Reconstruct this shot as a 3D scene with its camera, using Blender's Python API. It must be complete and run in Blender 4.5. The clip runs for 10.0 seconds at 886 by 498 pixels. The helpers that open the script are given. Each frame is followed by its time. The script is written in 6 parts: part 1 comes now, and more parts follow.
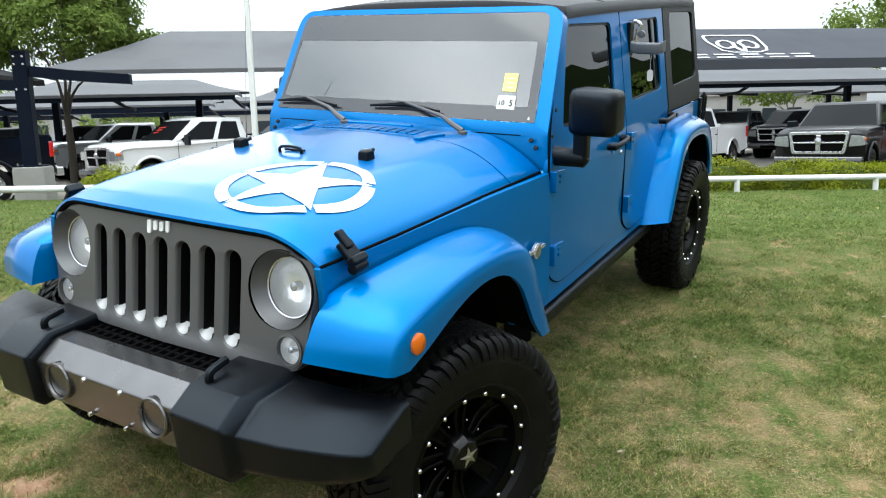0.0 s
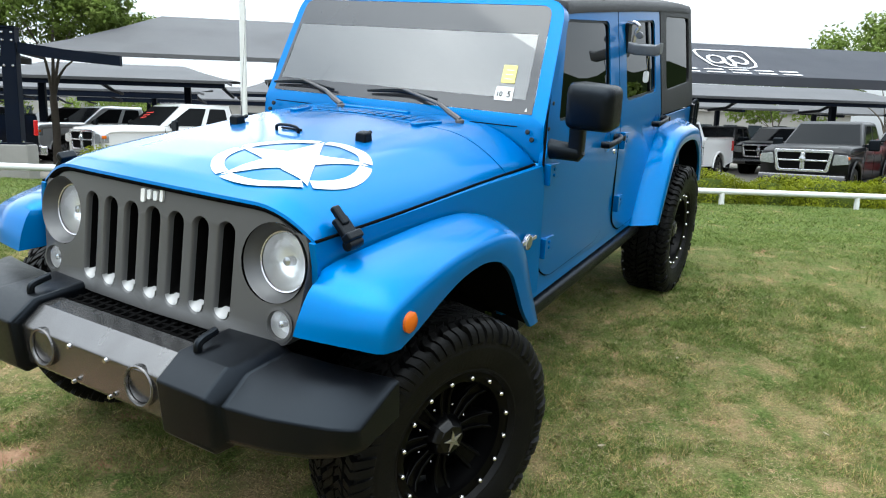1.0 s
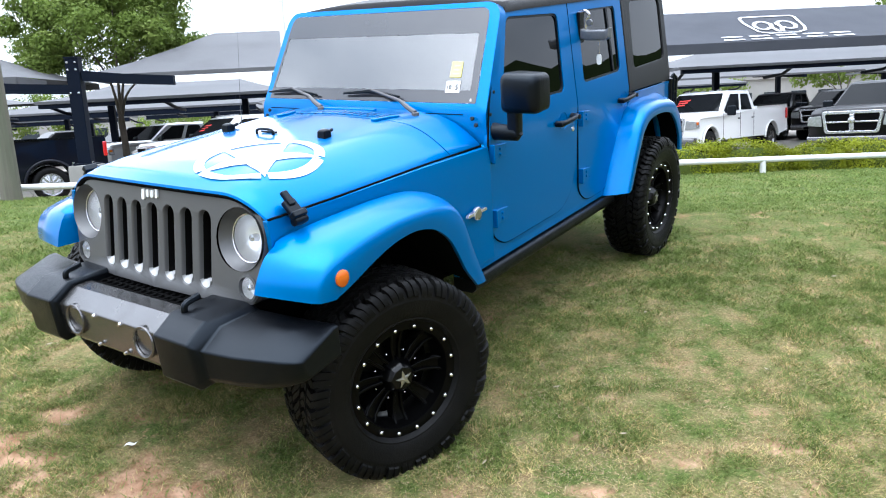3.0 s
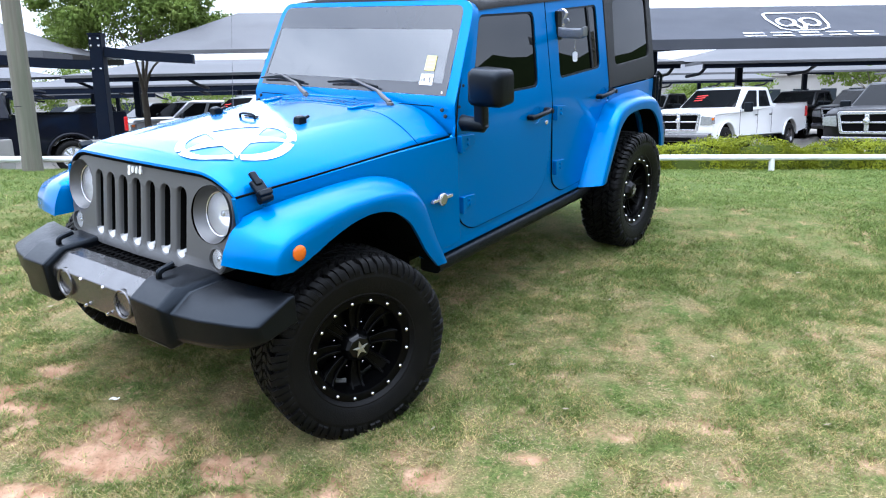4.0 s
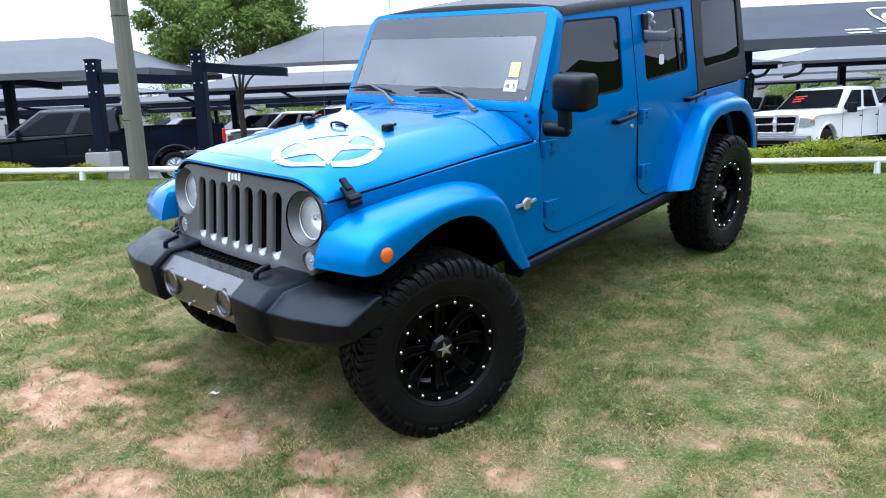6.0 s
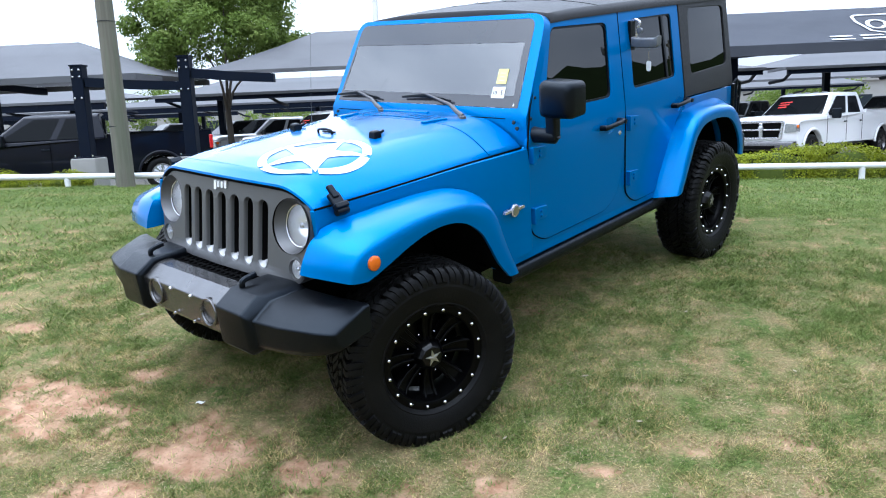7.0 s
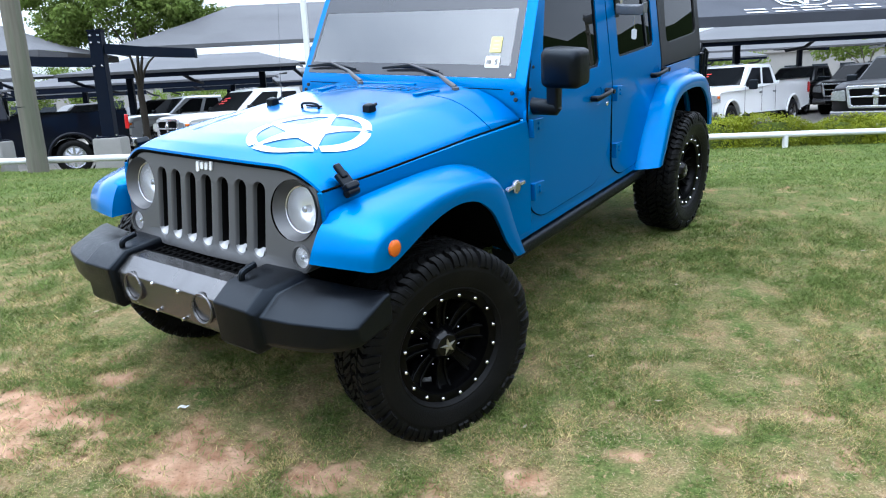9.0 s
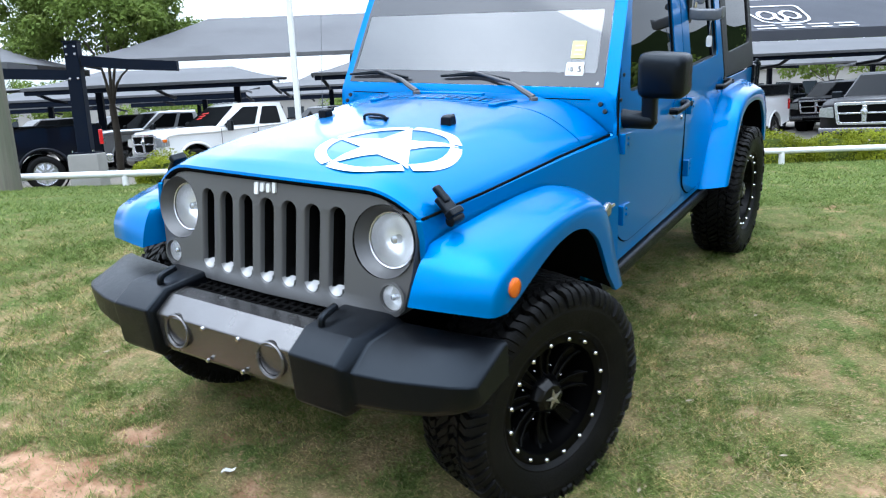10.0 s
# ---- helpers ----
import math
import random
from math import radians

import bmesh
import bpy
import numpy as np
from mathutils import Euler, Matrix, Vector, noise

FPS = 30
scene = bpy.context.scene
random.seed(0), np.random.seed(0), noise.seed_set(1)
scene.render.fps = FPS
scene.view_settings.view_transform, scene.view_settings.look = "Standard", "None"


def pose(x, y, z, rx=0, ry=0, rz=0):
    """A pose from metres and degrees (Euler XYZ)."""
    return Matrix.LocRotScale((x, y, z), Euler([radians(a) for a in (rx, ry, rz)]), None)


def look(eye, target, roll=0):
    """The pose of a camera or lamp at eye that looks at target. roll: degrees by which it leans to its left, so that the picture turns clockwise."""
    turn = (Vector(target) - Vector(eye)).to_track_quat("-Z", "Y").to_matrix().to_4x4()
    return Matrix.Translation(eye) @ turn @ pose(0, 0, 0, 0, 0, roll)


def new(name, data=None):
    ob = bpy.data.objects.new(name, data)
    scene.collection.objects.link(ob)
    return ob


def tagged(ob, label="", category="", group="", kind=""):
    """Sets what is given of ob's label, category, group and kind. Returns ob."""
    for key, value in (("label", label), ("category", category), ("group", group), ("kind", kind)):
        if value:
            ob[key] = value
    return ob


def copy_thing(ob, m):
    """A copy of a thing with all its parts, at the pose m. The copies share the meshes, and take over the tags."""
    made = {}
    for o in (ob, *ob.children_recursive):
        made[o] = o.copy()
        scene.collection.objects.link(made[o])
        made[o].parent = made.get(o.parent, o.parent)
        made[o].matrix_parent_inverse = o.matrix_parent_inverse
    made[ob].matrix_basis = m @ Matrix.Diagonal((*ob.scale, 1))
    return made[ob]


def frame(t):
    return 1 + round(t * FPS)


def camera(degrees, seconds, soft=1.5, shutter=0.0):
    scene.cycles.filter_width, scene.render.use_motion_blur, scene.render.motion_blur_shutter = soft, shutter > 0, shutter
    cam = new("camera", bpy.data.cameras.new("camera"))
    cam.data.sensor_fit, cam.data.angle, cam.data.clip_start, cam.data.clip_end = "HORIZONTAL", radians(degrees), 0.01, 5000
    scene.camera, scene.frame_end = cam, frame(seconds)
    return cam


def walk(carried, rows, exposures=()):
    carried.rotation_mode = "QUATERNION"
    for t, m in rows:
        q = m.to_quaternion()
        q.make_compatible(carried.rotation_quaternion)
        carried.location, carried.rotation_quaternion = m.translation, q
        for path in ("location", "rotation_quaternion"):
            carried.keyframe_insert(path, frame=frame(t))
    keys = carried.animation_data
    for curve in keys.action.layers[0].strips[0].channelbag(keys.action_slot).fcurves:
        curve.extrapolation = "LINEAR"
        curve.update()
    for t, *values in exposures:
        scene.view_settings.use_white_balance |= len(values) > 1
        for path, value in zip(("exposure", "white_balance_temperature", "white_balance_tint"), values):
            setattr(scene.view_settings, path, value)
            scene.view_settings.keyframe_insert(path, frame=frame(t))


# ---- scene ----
# the camera and its walk
cam = camera(62.0, 10.0, soft=1.1, shutter=0.25)
PATH = [
    (0, (-0.0196, -0.1899, 1.3645), (-0.0249, 1.7835, 1.0395), -1.56),
    (0.5, (-0.0693, -0.1831, 1.3549), (-0.0267, 1.7844, 0.9981), 0.36),
    (1, (-0.0562, -0.2046, 1.3064), (-0.0145, 1.7690, 0.9857), 1.35),
    (1.5, (0.0801, -0.2599, 1.2681), (-0.0592, 1.7127, 0.9694), -1.42),
    (2, (0.3402, -0.3620, 1.2618), (0.0792, 1.5862, 0.8925), -0.84),
    (2.5, (0.4222, -0.5127, 1.2883), (0.2320, 1.4554, 0.9879), -3.01),
    (2.7, (0.4152, -0.5947, 1.2919), (0.2591, 1.3701, 0.9528), -3.60),
    (3.8, (0.6578, -0.9042, 1.3037), (0.4799, 1.0597, 0.9701), -1.80),
    (4, (0.7276, -0.9312, 1.3097), (0.5275, 1.0233, 0.9360), -1.30),
    (4.5, (0.7844, -0.9964, 1.3306), (0.5372, 0.9693, 1.0571), -2.54),
    (5, (0.7616, -0.9997, 1.3217), (0.3972, 0.9441, 1.0239), -2.71),
    (5.5, (0.7359, -0.9896, 1.3087), (0.3747, 0.9459, 0.9574), -1.55),
    (5.7, (0.7409, -0.9959, 1.3044), (0.3029, 0.9231, 0.9497), -2.22),
    (6.8, (0.7459, -0.9841, 1.3065), (0.3660, 0.9527, 0.9832), -2.86),
    (7, (0.7430, -0.9764, 1.3101), (0.3454, 0.9549, 0.9758), -2.35),
    (7.5, (0.7586, -0.9583, 1.3182), (0.4154, 0.9921, 1.0387), -1.17),
    (8, (0.7500, -0.9540, 1.3223), (0.3245, 0.9775, 1.0248), -1.65),
    (8.5, (0.5908, -0.8897, 1.3168), (0.2485, 1.0503, 0.9710), -0.65),
    (9, (0.3169, -0.8103, 1.3065), (0.1333, 1.1397, 0.9014), -3.13),
    (9.5, (0.0906, -0.6133, 1.2945), (-0.0318, 1.3447, 0.9058), -0.86),
    (10, (-0.2024, -0.3792, 1.3082), (-0.2991, 1.5844, 0.9408), -2.94),
]
EXPOSURES = [(0, -0.16, 6150, 3), (1.5, -0.1, 6050, 4), (2.5, 0.14, 5900, 7), (4.5, 0.29, 5430, 12), (5.5, -0.02, 5400, 11), (7.5, -0.01, 5440, 9), (9.0, 0.0, 5500, 8), (10, 0.05, 5560, 7)]
walk(cam, [(t, look(e, q, r)) for t, e, q, r in PATH], EXPOSURES)

# ---- light: a bright overcast sky, with a weak sun behind thin cloud ----
SUN_AZ, SUN_EL = radians(225), radians(74)
world = bpy.data.worlds.new("overcast_sky")
scene.world = world
world.use_nodes = True
wn, wl = world.node_tree.nodes, world.node_tree.links
wn.clear()
w_out = wn.new("ShaderNodeOutputWorld")
w_bg = wn.new("ShaderNodeBackground")
w_sky = wn.new("ShaderNodeTexSky")
w_sky.sky_type = "NISHITA"
w_sky.sun_disc = False
w_sky.sun_elevation, w_sky.sun_rotation = SUN_EL, SUN_AZ
w_tc = wn.new("ShaderNodeTexCoord")
w_map = wn.new("ShaderNodeMapping")
w_map.inputs["Scale"].default_value = (1.0, 1.0, 2.6)
w_noise = wn.new("ShaderNodeTexNoise")
w_noise.inputs["Scale"].default_value = 1.7
w_noise.inputs["Detail"].default_value = 6
w_noise.inputs["Roughness"].default_value = 0.55
w_ramp = wn.new("ShaderNodeValToRGB")
w_ramp.color_ramp.elements[0].position, w_ramp.color_ramp.elements[1].position = 0.30, 0.66
w_ramp.color_ramp.elements[0].color = (8.0, 8.7, 9.8, 1)
w_ramp.color_ramp.elements[1].color = (22.3, 22.4, 22.8, 1)
w_mix = wn.new("ShaderNodeMix")
w_mix.data_type = "RGBA"
w_mix.inputs[0].default_value = 0.86
wl.new(w_tc.outputs["Generated"], w_map.inputs["Vector"])
wl.new(w_map.outputs[0], w_noise.inputs["Vector"])
wl.new(w_noise.outputs["Fac"], w_ramp.inputs[0])
wl.new(w_sky.outputs[0], w_mix.inputs[6])
wl.new(w_ramp.outputs[0], w_mix.inputs[7])
w_xyz = wn.new("ShaderNodeSeparateXYZ")
w_grad = wn.new("ShaderNodeMapRange")
w_grad.inputs[1].default_value, w_grad.inputs[2].default_value = 0.0, 1.0
w_grad.inputs[3].default_value, w_grad.inputs[4].default_value = 0.46, 2.4
w_mul = wn.new("ShaderNodeVectorMath")
w_mul.operation = "SCALE"
wl.new(w_tc.outputs["Generated"], w_xyz.inputs[0])
wl.new(w_xyz.outputs["Z"], w_grad.inputs[0])
wl.new(w_mix.outputs[2], w_mul.inputs[0])
wl.new(w_grad.outputs[0], w_mul.inputs["Scale"])
# heavier grey cloud towards the east
w_dot = wn.new("ShaderNodeVectorMath")
w_dot.operation = "DOT_PRODUCT"
w_dot.inputs[1].default_value = (0.93, 0.30, -0.20)
w_east = wn.new("ShaderNodeMapRange")
w_east.inputs[1].default_value, w_east.inputs[2].default_value = 0.0, 0.9
w_east.inputs[3].default_value, w_east.inputs[4].default_value = 1.0, 0.66
w_mul2 = wn.new("ShaderNodeVectorMath")
w_mul2.operation = "SCALE"
wl.new(w_tc.outputs["Generated"], w_dot.inputs[0])
wl.new(w_dot.outputs["Value"], w_east.inputs[0])
wl.new(w_mul.outputs[0], w_mul2.inputs[0])
wl.new(w_east.outputs[0], w_mul2.inputs["Scale"])
wl.new(w_mul2.outputs[0], w_bg.inputs["Color"])
w_bg.inputs["Strength"].default_value = 0.15
wl.new(w_bg.outputs[0], w_out.inputs[0])
sun_data = bpy.data.lights.new("sun", "SUN")
sun_data.energy, sun_data.angle, sun_data.color = 2.6, radians(60), (1.0, 0.96, 0.9)
sun_dir = Vector((math.sin(SUN_AZ) * math.cos(SUN_EL), math.cos(SUN_AZ) * math.cos(SUN_EL), math.sin(SUN_EL)))
sun = new("sun", sun_data)
sun.rotation_mode = "QUATERNION"
sun.rotation_quaternion = sun_dir.to_track_quat("Z", "Y")


# ---- building helpers ----
class Geo:
    """Collects vertices and faces of one mesh."""

    def __init__(self):
        self.v, self.f = [], []

    def add(self, vs, fs):
        o = len(self.v)
        self.v += [tuple(p) for p in vs]
        self.f += [tuple(i + o for i in f) for f in fs]
        return self

    def rows(self, rows, close=False):
        m = len(rows[0])
        vs = [p for r in rows for p in r]
        fs = []
        for i in range(len(rows) - 1):
            for j in range(m if close else m - 1):
                k = (j + 1) % m
                fs.append((i * m + j, i * m + k, (i + 1) * m + k, (i + 1) * m + j))
        return self.add(vs, fs)

    def loft(self, loops, caps=True):
        m = len(loops[0])
        self.rows(loops, True)
        if caps:
            o = len(self.v) - m * len(loops)
            self.f.append(tuple(o + j for j in range(m)))
            self.f.append(tuple(o + m * (len(loops) - 1) + j for j in reversed(range(m))))
        return self

    def box(self, lo, hi, m=None):
        (a, b, c), (d, e, f) = lo, hi
        vs = [Vector(p) for p in ((a, b, c), (d, b, c), (d, e, c), (a, e, c), (a, b, f), (d, b, f), (d, e, f), (a, e, f))]
        if m:
            vs = [m @ p for p in vs]
        return self.add(vs, [(0, 3, 2, 1), (4, 5, 6, 7), (0, 1, 5, 4), (1, 2, 6, 5), (2, 3, 7, 6), (3, 0, 4, 7)])

    def prism(self, outline, a, b, axis="y"):
        """A 2D outline pushed along an axis from a to b."""
        put = {"y": lambda u, w, t: (u, t, w), "x": lambda u, w, t: (t, u, w), "z": lambda u, w, t: (u, w, t)}[axis]
        return self.loft([[put(u, w, a) for u, w in outline], [put(u, w, b) for u, w in outline]])

    def revolve(self, profile, n=32, m=None, close=False):
        """A profile of (radius, height) turned round z, then moved by m."""
        loops = [[Vector((r * math.cos(6.283185 * k / n), r * math.sin(6.283185 * k / n), h)) for k in range(n)] for r, h in profile]
        if m:
            loops = [[m @ p for p in l] for l in loops]
        return self.loft(loops, not close)

    def tube(self, path, r, n=8):
        path = [Vector(p) for p in path]
        rs = r if isinstance(r, (list, tuple)) else [r] * len(path)
        loops, last = [], None
        for i, p in enumerate(path):
            d = (path[min(i + 1, len(path) - 1)] - path[max(i - 1, 0)]).normalized()
            u = (last - d * last.dot(d)) if last else d.orthogonal()
            u.normalize()
            last = u
            w = d.cross(u)
            loops.append([p + rs[i] * (u * math.cos(6.283185 * k / n) + w * math.sin(6.283185 * k / n)) for k in range(n)])
        return self.loft(loops)


def rounded(pts, r, n=5):
    """An outline with its corners rounded; r is one radius or one a corner."""
    out = []
    for i, p in enumerate(pts):
        p, a, b = Vector(p), Vector(pts[i - 1]), Vector(pts[(i + 1) % len(pts)])
        ri = r[i] if isinstance(r, (list, tuple)) else r
        if ri <= 0:
            out.append(tuple(p))
            continue
        u, w = (a - p), (b - p)
        k = min(ri, u.length * 0.48, w.length * 0.48)
        s, e = p + u.normalized() * k, p + w.normalized() * k
        for j in range(n + 1):
            t = j / n
            out.append(tuple((1 - t) ** 2 * s + 2 * t * (1 - t) * p + t * t * e))
    return out


def spline(pts, n=6):
    """A smooth line of points through the given ones."""
    p = [Vector(q) for q in pts]
    p = [p[0] * 2 - p[1]] + p + [p[-1] * 2 - p[-2]]
    out = []
    for i in range(1, len(p) - 2):
        for j in range(n):
            t = j / n
            a, b, c, d = p[i - 1:i + 3]
            out.append(0.5 * (2 * b + (c - a) * t + (2 * a - 5 * b + 4 * c - d) * t * t + (3 * b - a - 3 * c + d) * t ** 3))
    out.append(p[-2])
    return out


def finish(ob, smooth=40, bevel=0.0, seg=2):
    me = ob.data
    if smooth:
        me.shade_smooth()
        me.set_sharp_from_angle(angle=radians(smooth))
    if bevel:
        b = ob.modifiers.new("bevel", "BEVEL")
        b.width, b.segments, b.limit_method, b.angle_limit = bevel, seg, "ANGLE", radians(35)
        b.harden_normals = True
    return ob


def part(name, g, material, parent=None, label="", smooth=40, bevel=0.0, seg=2, fix=True):
    """One mesh object from a Geo or a bmesh, under a thing or a part."""
    me = bpy.data.meshes.new(name)
    if isinstance(g, Geo):
        me.from_pydata(g.v, [], g.f)
        bm = bmesh.new()
        bm.from_mesh(me)
    else:
        bm = g
    if fix:
        bmesh.ops.remove_doubles(bm, verts=bm.verts, dist=1e-5)
        bmesh.ops.recalc_face_normals(bm, faces=bm.faces)
    bm.to_mesh(me)
    bm.free()
    me.materials.append(material)
    ob = new(name, me)
    if parent:
        ob.parent = parent
    if label:
        tagged(ob, label)
    return finish(ob, smooth, bevel, seg)


def thing(name, m, label, category, group="", kind=""):
    ob = new(name)
    ob.empty_display_size = 0.2
    ob.matrix_basis = m
    return tagged(ob, label, category, group, kind)


def fill(outer, holes=()):
    """A flat bmesh in x and y with holes, from 2D outlines."""
    bm = bmesh.new()
    edges = []
    for loop in (outer, *holes):
        vs = [bm.verts.new((u, w, 0)) for u, w in loop]
        edges += [bm.edges.new((vs[i], vs[(i + 1) % len(vs)])) for i in range(len(vs))]
    bmesh.ops.triangle_fill(bm, use_beauty=True, edges=edges)
    bmesh.ops.recalc_face_normals(bm, faces=bm.faces)
    return bm


def skin(outer, holes, fn, thick, cuts=()):
    """A panel: the filled outline, cut at heights, bent by fn(u, w) -> point and thickened by the vector thick."""
    bm = fill(outer, holes)
    for c in cuts:
        bmesh.ops.bisect_plane(bm, geom=bm.verts[:] + bm.edges[:] + bm.faces[:], plane_co=(0, c, 0), plane_no=(0, 1, 0))
    back = bmesh.ops.extrude_face_region(bm, geom=bm.faces[:])
    moved = {v for v in back["geom"] if isinstance(v, bmesh.types.BMVert)}
    for v in bm.verts:
        p = Vector(fn(v.co.x, v.co.y))
        v.co = p + Vector(thick) if v in moved else p
    bmesh.ops.recalc_face_normals(bm, faces=bm.faces)
    return bm


# ---- materials ----
def let_through(m, amount):
    """Thin cloth or leaf: part of the light passes through."""
    n, l = m.node_tree.nodes, m.node_tree.links
    b = n["Principled BSDF"]
    t, x = n.new("ShaderNodeBsdfTranslucent"), n.new("ShaderNodeMixShader")
    l.new(b.inputs["Base Color"].links[0].from_socket, t.inputs["Color"])
    x.inputs[0].default_value = amount
    l.new(b.outputs[0], x.inputs[1])
    l.new(t.outputs[0], x.inputs[2])
    l.new(x.outputs[0], n["Material Output"].inputs[0])
    return m


def mk(name, c1, c2=None, rough=0.5, metal=0.0, scale=8.0, bump=0.0, bscale=60.0, coat=0.0, spec=0.5, rvar=0.0, dirt=None, dscale=2.0, damt=0.4, rand=0.0, coat_rough=0.04):
    """A surface: two colours mixed by noise, larger stains of a third, grain in the relief and in the gloss."""
    m = bpy.data.materials.new(name)
    m.use_nodes = True
    n, l = m.node_tree.nodes, m.node_tree.links
    b = n["Principled BSDF"]
    tc = n.new("ShaderNodeTexCoord")
    out = None
    n1 = n.new("ShaderNodeTexNoise")
    n1.inputs["Scale"].default_value, n1.inputs["Detail"].default_value = scale, 5
    l.new(tc.outputs["Object"], n1.inputs["Vector"])
    mx = n.new("ShaderNodeMix")
    mx.data_type = "RGBA"
    mx.inputs[6].default_value, mx.inputs[7].default_value = (*c1, 1), (*(c2 or c1), 1)
    l.new(n1.outputs["Fac"], mx.inputs[0])
    out = mx.outputs[2]
    if dirt:
        n2 = n.new("ShaderNodeTexNoise")
        n2.inputs["Scale"].default_value, n2.inputs["Detail"].default_value = dscale, 8
        l.new(tc.outputs["Object"], n2.inputs["Vector"])
        rp = n.new("ShaderNodeMapRange")
        rp.inputs[1].default_value, rp.inputs[2].default_value, rp.inputs[4].default_value = 0.48, 0.72, damt
        l.new(n2.outputs["Fac"], rp.inputs[0])
        m2 = n.new("ShaderNodeMix")
        m2.data_type = "RGBA"
        m2.inputs[7].default_value = (*dirt, 1)
        l.new(rp.outputs[0], m2.inputs[0])
        l.new(out, m2.inputs[6])
        out = m2.outputs[2]
    if rand:
        oi = n.new("ShaderNodeObjectInfo")
        hs = n.new("ShaderNodeHueSaturation")
        rr = n.new("ShaderNodeMapRange")
        rr.inputs[3].default_value, rr.inputs[4].default_value = 1 - rand, 1 + rand
        l.new(oi.outputs["Random"], rr.inputs[0])
        l.new(rr.outputs[0], hs.inputs["Value"])
        l.new(out, hs.inputs["Color"])
        out = hs.outputs[0]
    l.new(out, b.inputs["Base Color"])
    b.inputs["Metallic"].default_value = metal
    b.inputs["Coat Weight"].default_value = coat
    b.inputs["Coat Roughness"].default_value = coat_rough
    b.inputs["Specular IOR Level"].default_value = spec
    b.inputs["Roughness"].default_value = rough
    if rvar:
        rm = n.new("ShaderNodeMapRange")
        rm.inputs[3].default_value, rm.inputs[4].default_value = max(0.02, rough - rvar), rough + rvar
        l.new(n1.outputs["Fac"], rm.inputs[0])
        l.new(rm.outputs[0], b.inputs["Roughness"])
    if bump:
        n3 = n.new("ShaderNodeTexNoise")
        n3.inputs["Scale"].default_value, n3.inputs["Detail"].default_value = bscale, 4
        l.new(tc.outputs["Object"], n3.inputs["Vector"])
        bp = n.new("ShaderNodeBump")
        bp.inputs["Strength"].default_value, bp.inputs["Distance"].default_value = bump, 0.01
        l.new(n3.outputs["Fac"], bp.inputs["Height"])
        l.new(bp.outputs[0], b.inputs["Normal"])
    return m


def glass(name, tint, ior=1.5, rough=0.0):
    """Thin glass: clear or tinted to look through, with a mirror gloss that grows at flat angles."""
    m = bpy.data.materials.new(name)
    m.use_nodes = True
    n, l = m.node_tree.nodes, m.node_tree.links
    n.remove(n["Principled BSDF"])
    t, g = n.new("ShaderNodeBsdfTransparent"), n.new("ShaderNodeBsdfGlossy")
    f, x = n.new("ShaderNodeFresnel"), n.new("ShaderNodeMixShader")
    t.inputs["Color"].default_value = (*tint, 1)
    g.inputs["Roughness"].default_value = rough
    f.inputs["IOR"].default_value = ior
    l.new(f.outputs[0], x.inputs[0])
    l.new(t.outputs[0], x.inputs[1])
    l.new(g.outputs[0], x.inputs[2])
    l.new(x.outputs[0], n["Material Output"].inputs[0])
    return m


BLUE = mk("blue_metallic_paint", (0.0, 0.111, 0.345), (0.0, 0.131, 0.387), rough=0.42, metal=0.55, spec=0.05, scale=900, coat=0.5, coat_rough=0.10, rvar=0.05)
BLUE.node_tree.nodes["Principled BSDF"].inputs["Coat IOR"].default_value = 1.65


def coat_by_angle(m, lo, hi):
    """A clear coat whose gloss is weak face on and strong at flat angles."""
    n, l = m.node_tree.nodes, m.node_tree.links
    lw, mr = n.new("ShaderNodeLayerWeight"), n.new("ShaderNodeMapRange")
    mr.inputs[1].default_value, mr.inputs[2].default_value, mr.inputs[3].default_value, mr.inputs[4].default_value = 0.62, 0.83, lo, hi
    l.new(lw.outputs["Facing"], mr.inputs[0])
    l.new(mr.outputs[0], n["Principled BSDF"].inputs["Coat Weight"])


coat_by_angle(BLUE, 0.2, 1.0)
PLASTIC = mk("black_grained_plastic", (0.0012, 0.0014, 0.0020), (0.0022, 0.0025, 0.0034), rough=0.34, spec=0.18, scale=30, bump=0.13, bscale=500, dirt=(0.0055, 0.0056, 0.006), dscale=5, damt=0.25, rvar=0.06)
PLASTIC.node_tree.nodes["Principled BSDF"].inputs["Specular Tint"].default_value = (0.70, 0.84, 1.0, 1)
HARDTOP = mk("black_textured_hardtop", (0.010, 0.010, 0.0115), (0.015, 0.015, 0.017), rough=0.5, spec=0.25, scale=20, bump=0.15, bscale=500)
GREY = mk("satin_charcoal_paint", (0.066, 0.066, 0.068), (0.080, 0.080, 0.082), rough=0.4, metal=0.35, scale=600, rvar=0.05)
SILVER = mk("brushed_silver_steel", (0.125, 0.122, 0.122), (0.14, 0.137, 0.137), rough=0.26, metal=0.9, scale=14, rvar=0.04, dirt=(0.085, 0.08, 0.076), dscale=5, damt=0.3)
CHROME = mk("chrome", (0.5, 0.5, 0.53), rough=0.16, metal=0.75)
DARK = mk("dark_underbody", (0.002, 0.002, 0.002), (0.003, 0.003, 0.003), rough=0.9, spec=0.03, scale=6)
RUBBER = mk("tyre_rubber", (0.0012, 0.0012, 0.0013), (0.0026, 0.0026, 0.0026), rough=0.52, spec=0.12, scale=18, bump=0.2, bscale=140, dirt=(0.009, 0.008, 0.007), dscale=7, damt=0.35)
RIM = mk("gloss_black_rim", (0.0008, 0.0008, 0.0009), (0.0012, 0.0012, 0.0013), rough=0.3, spec=0.05, coat=0.04)
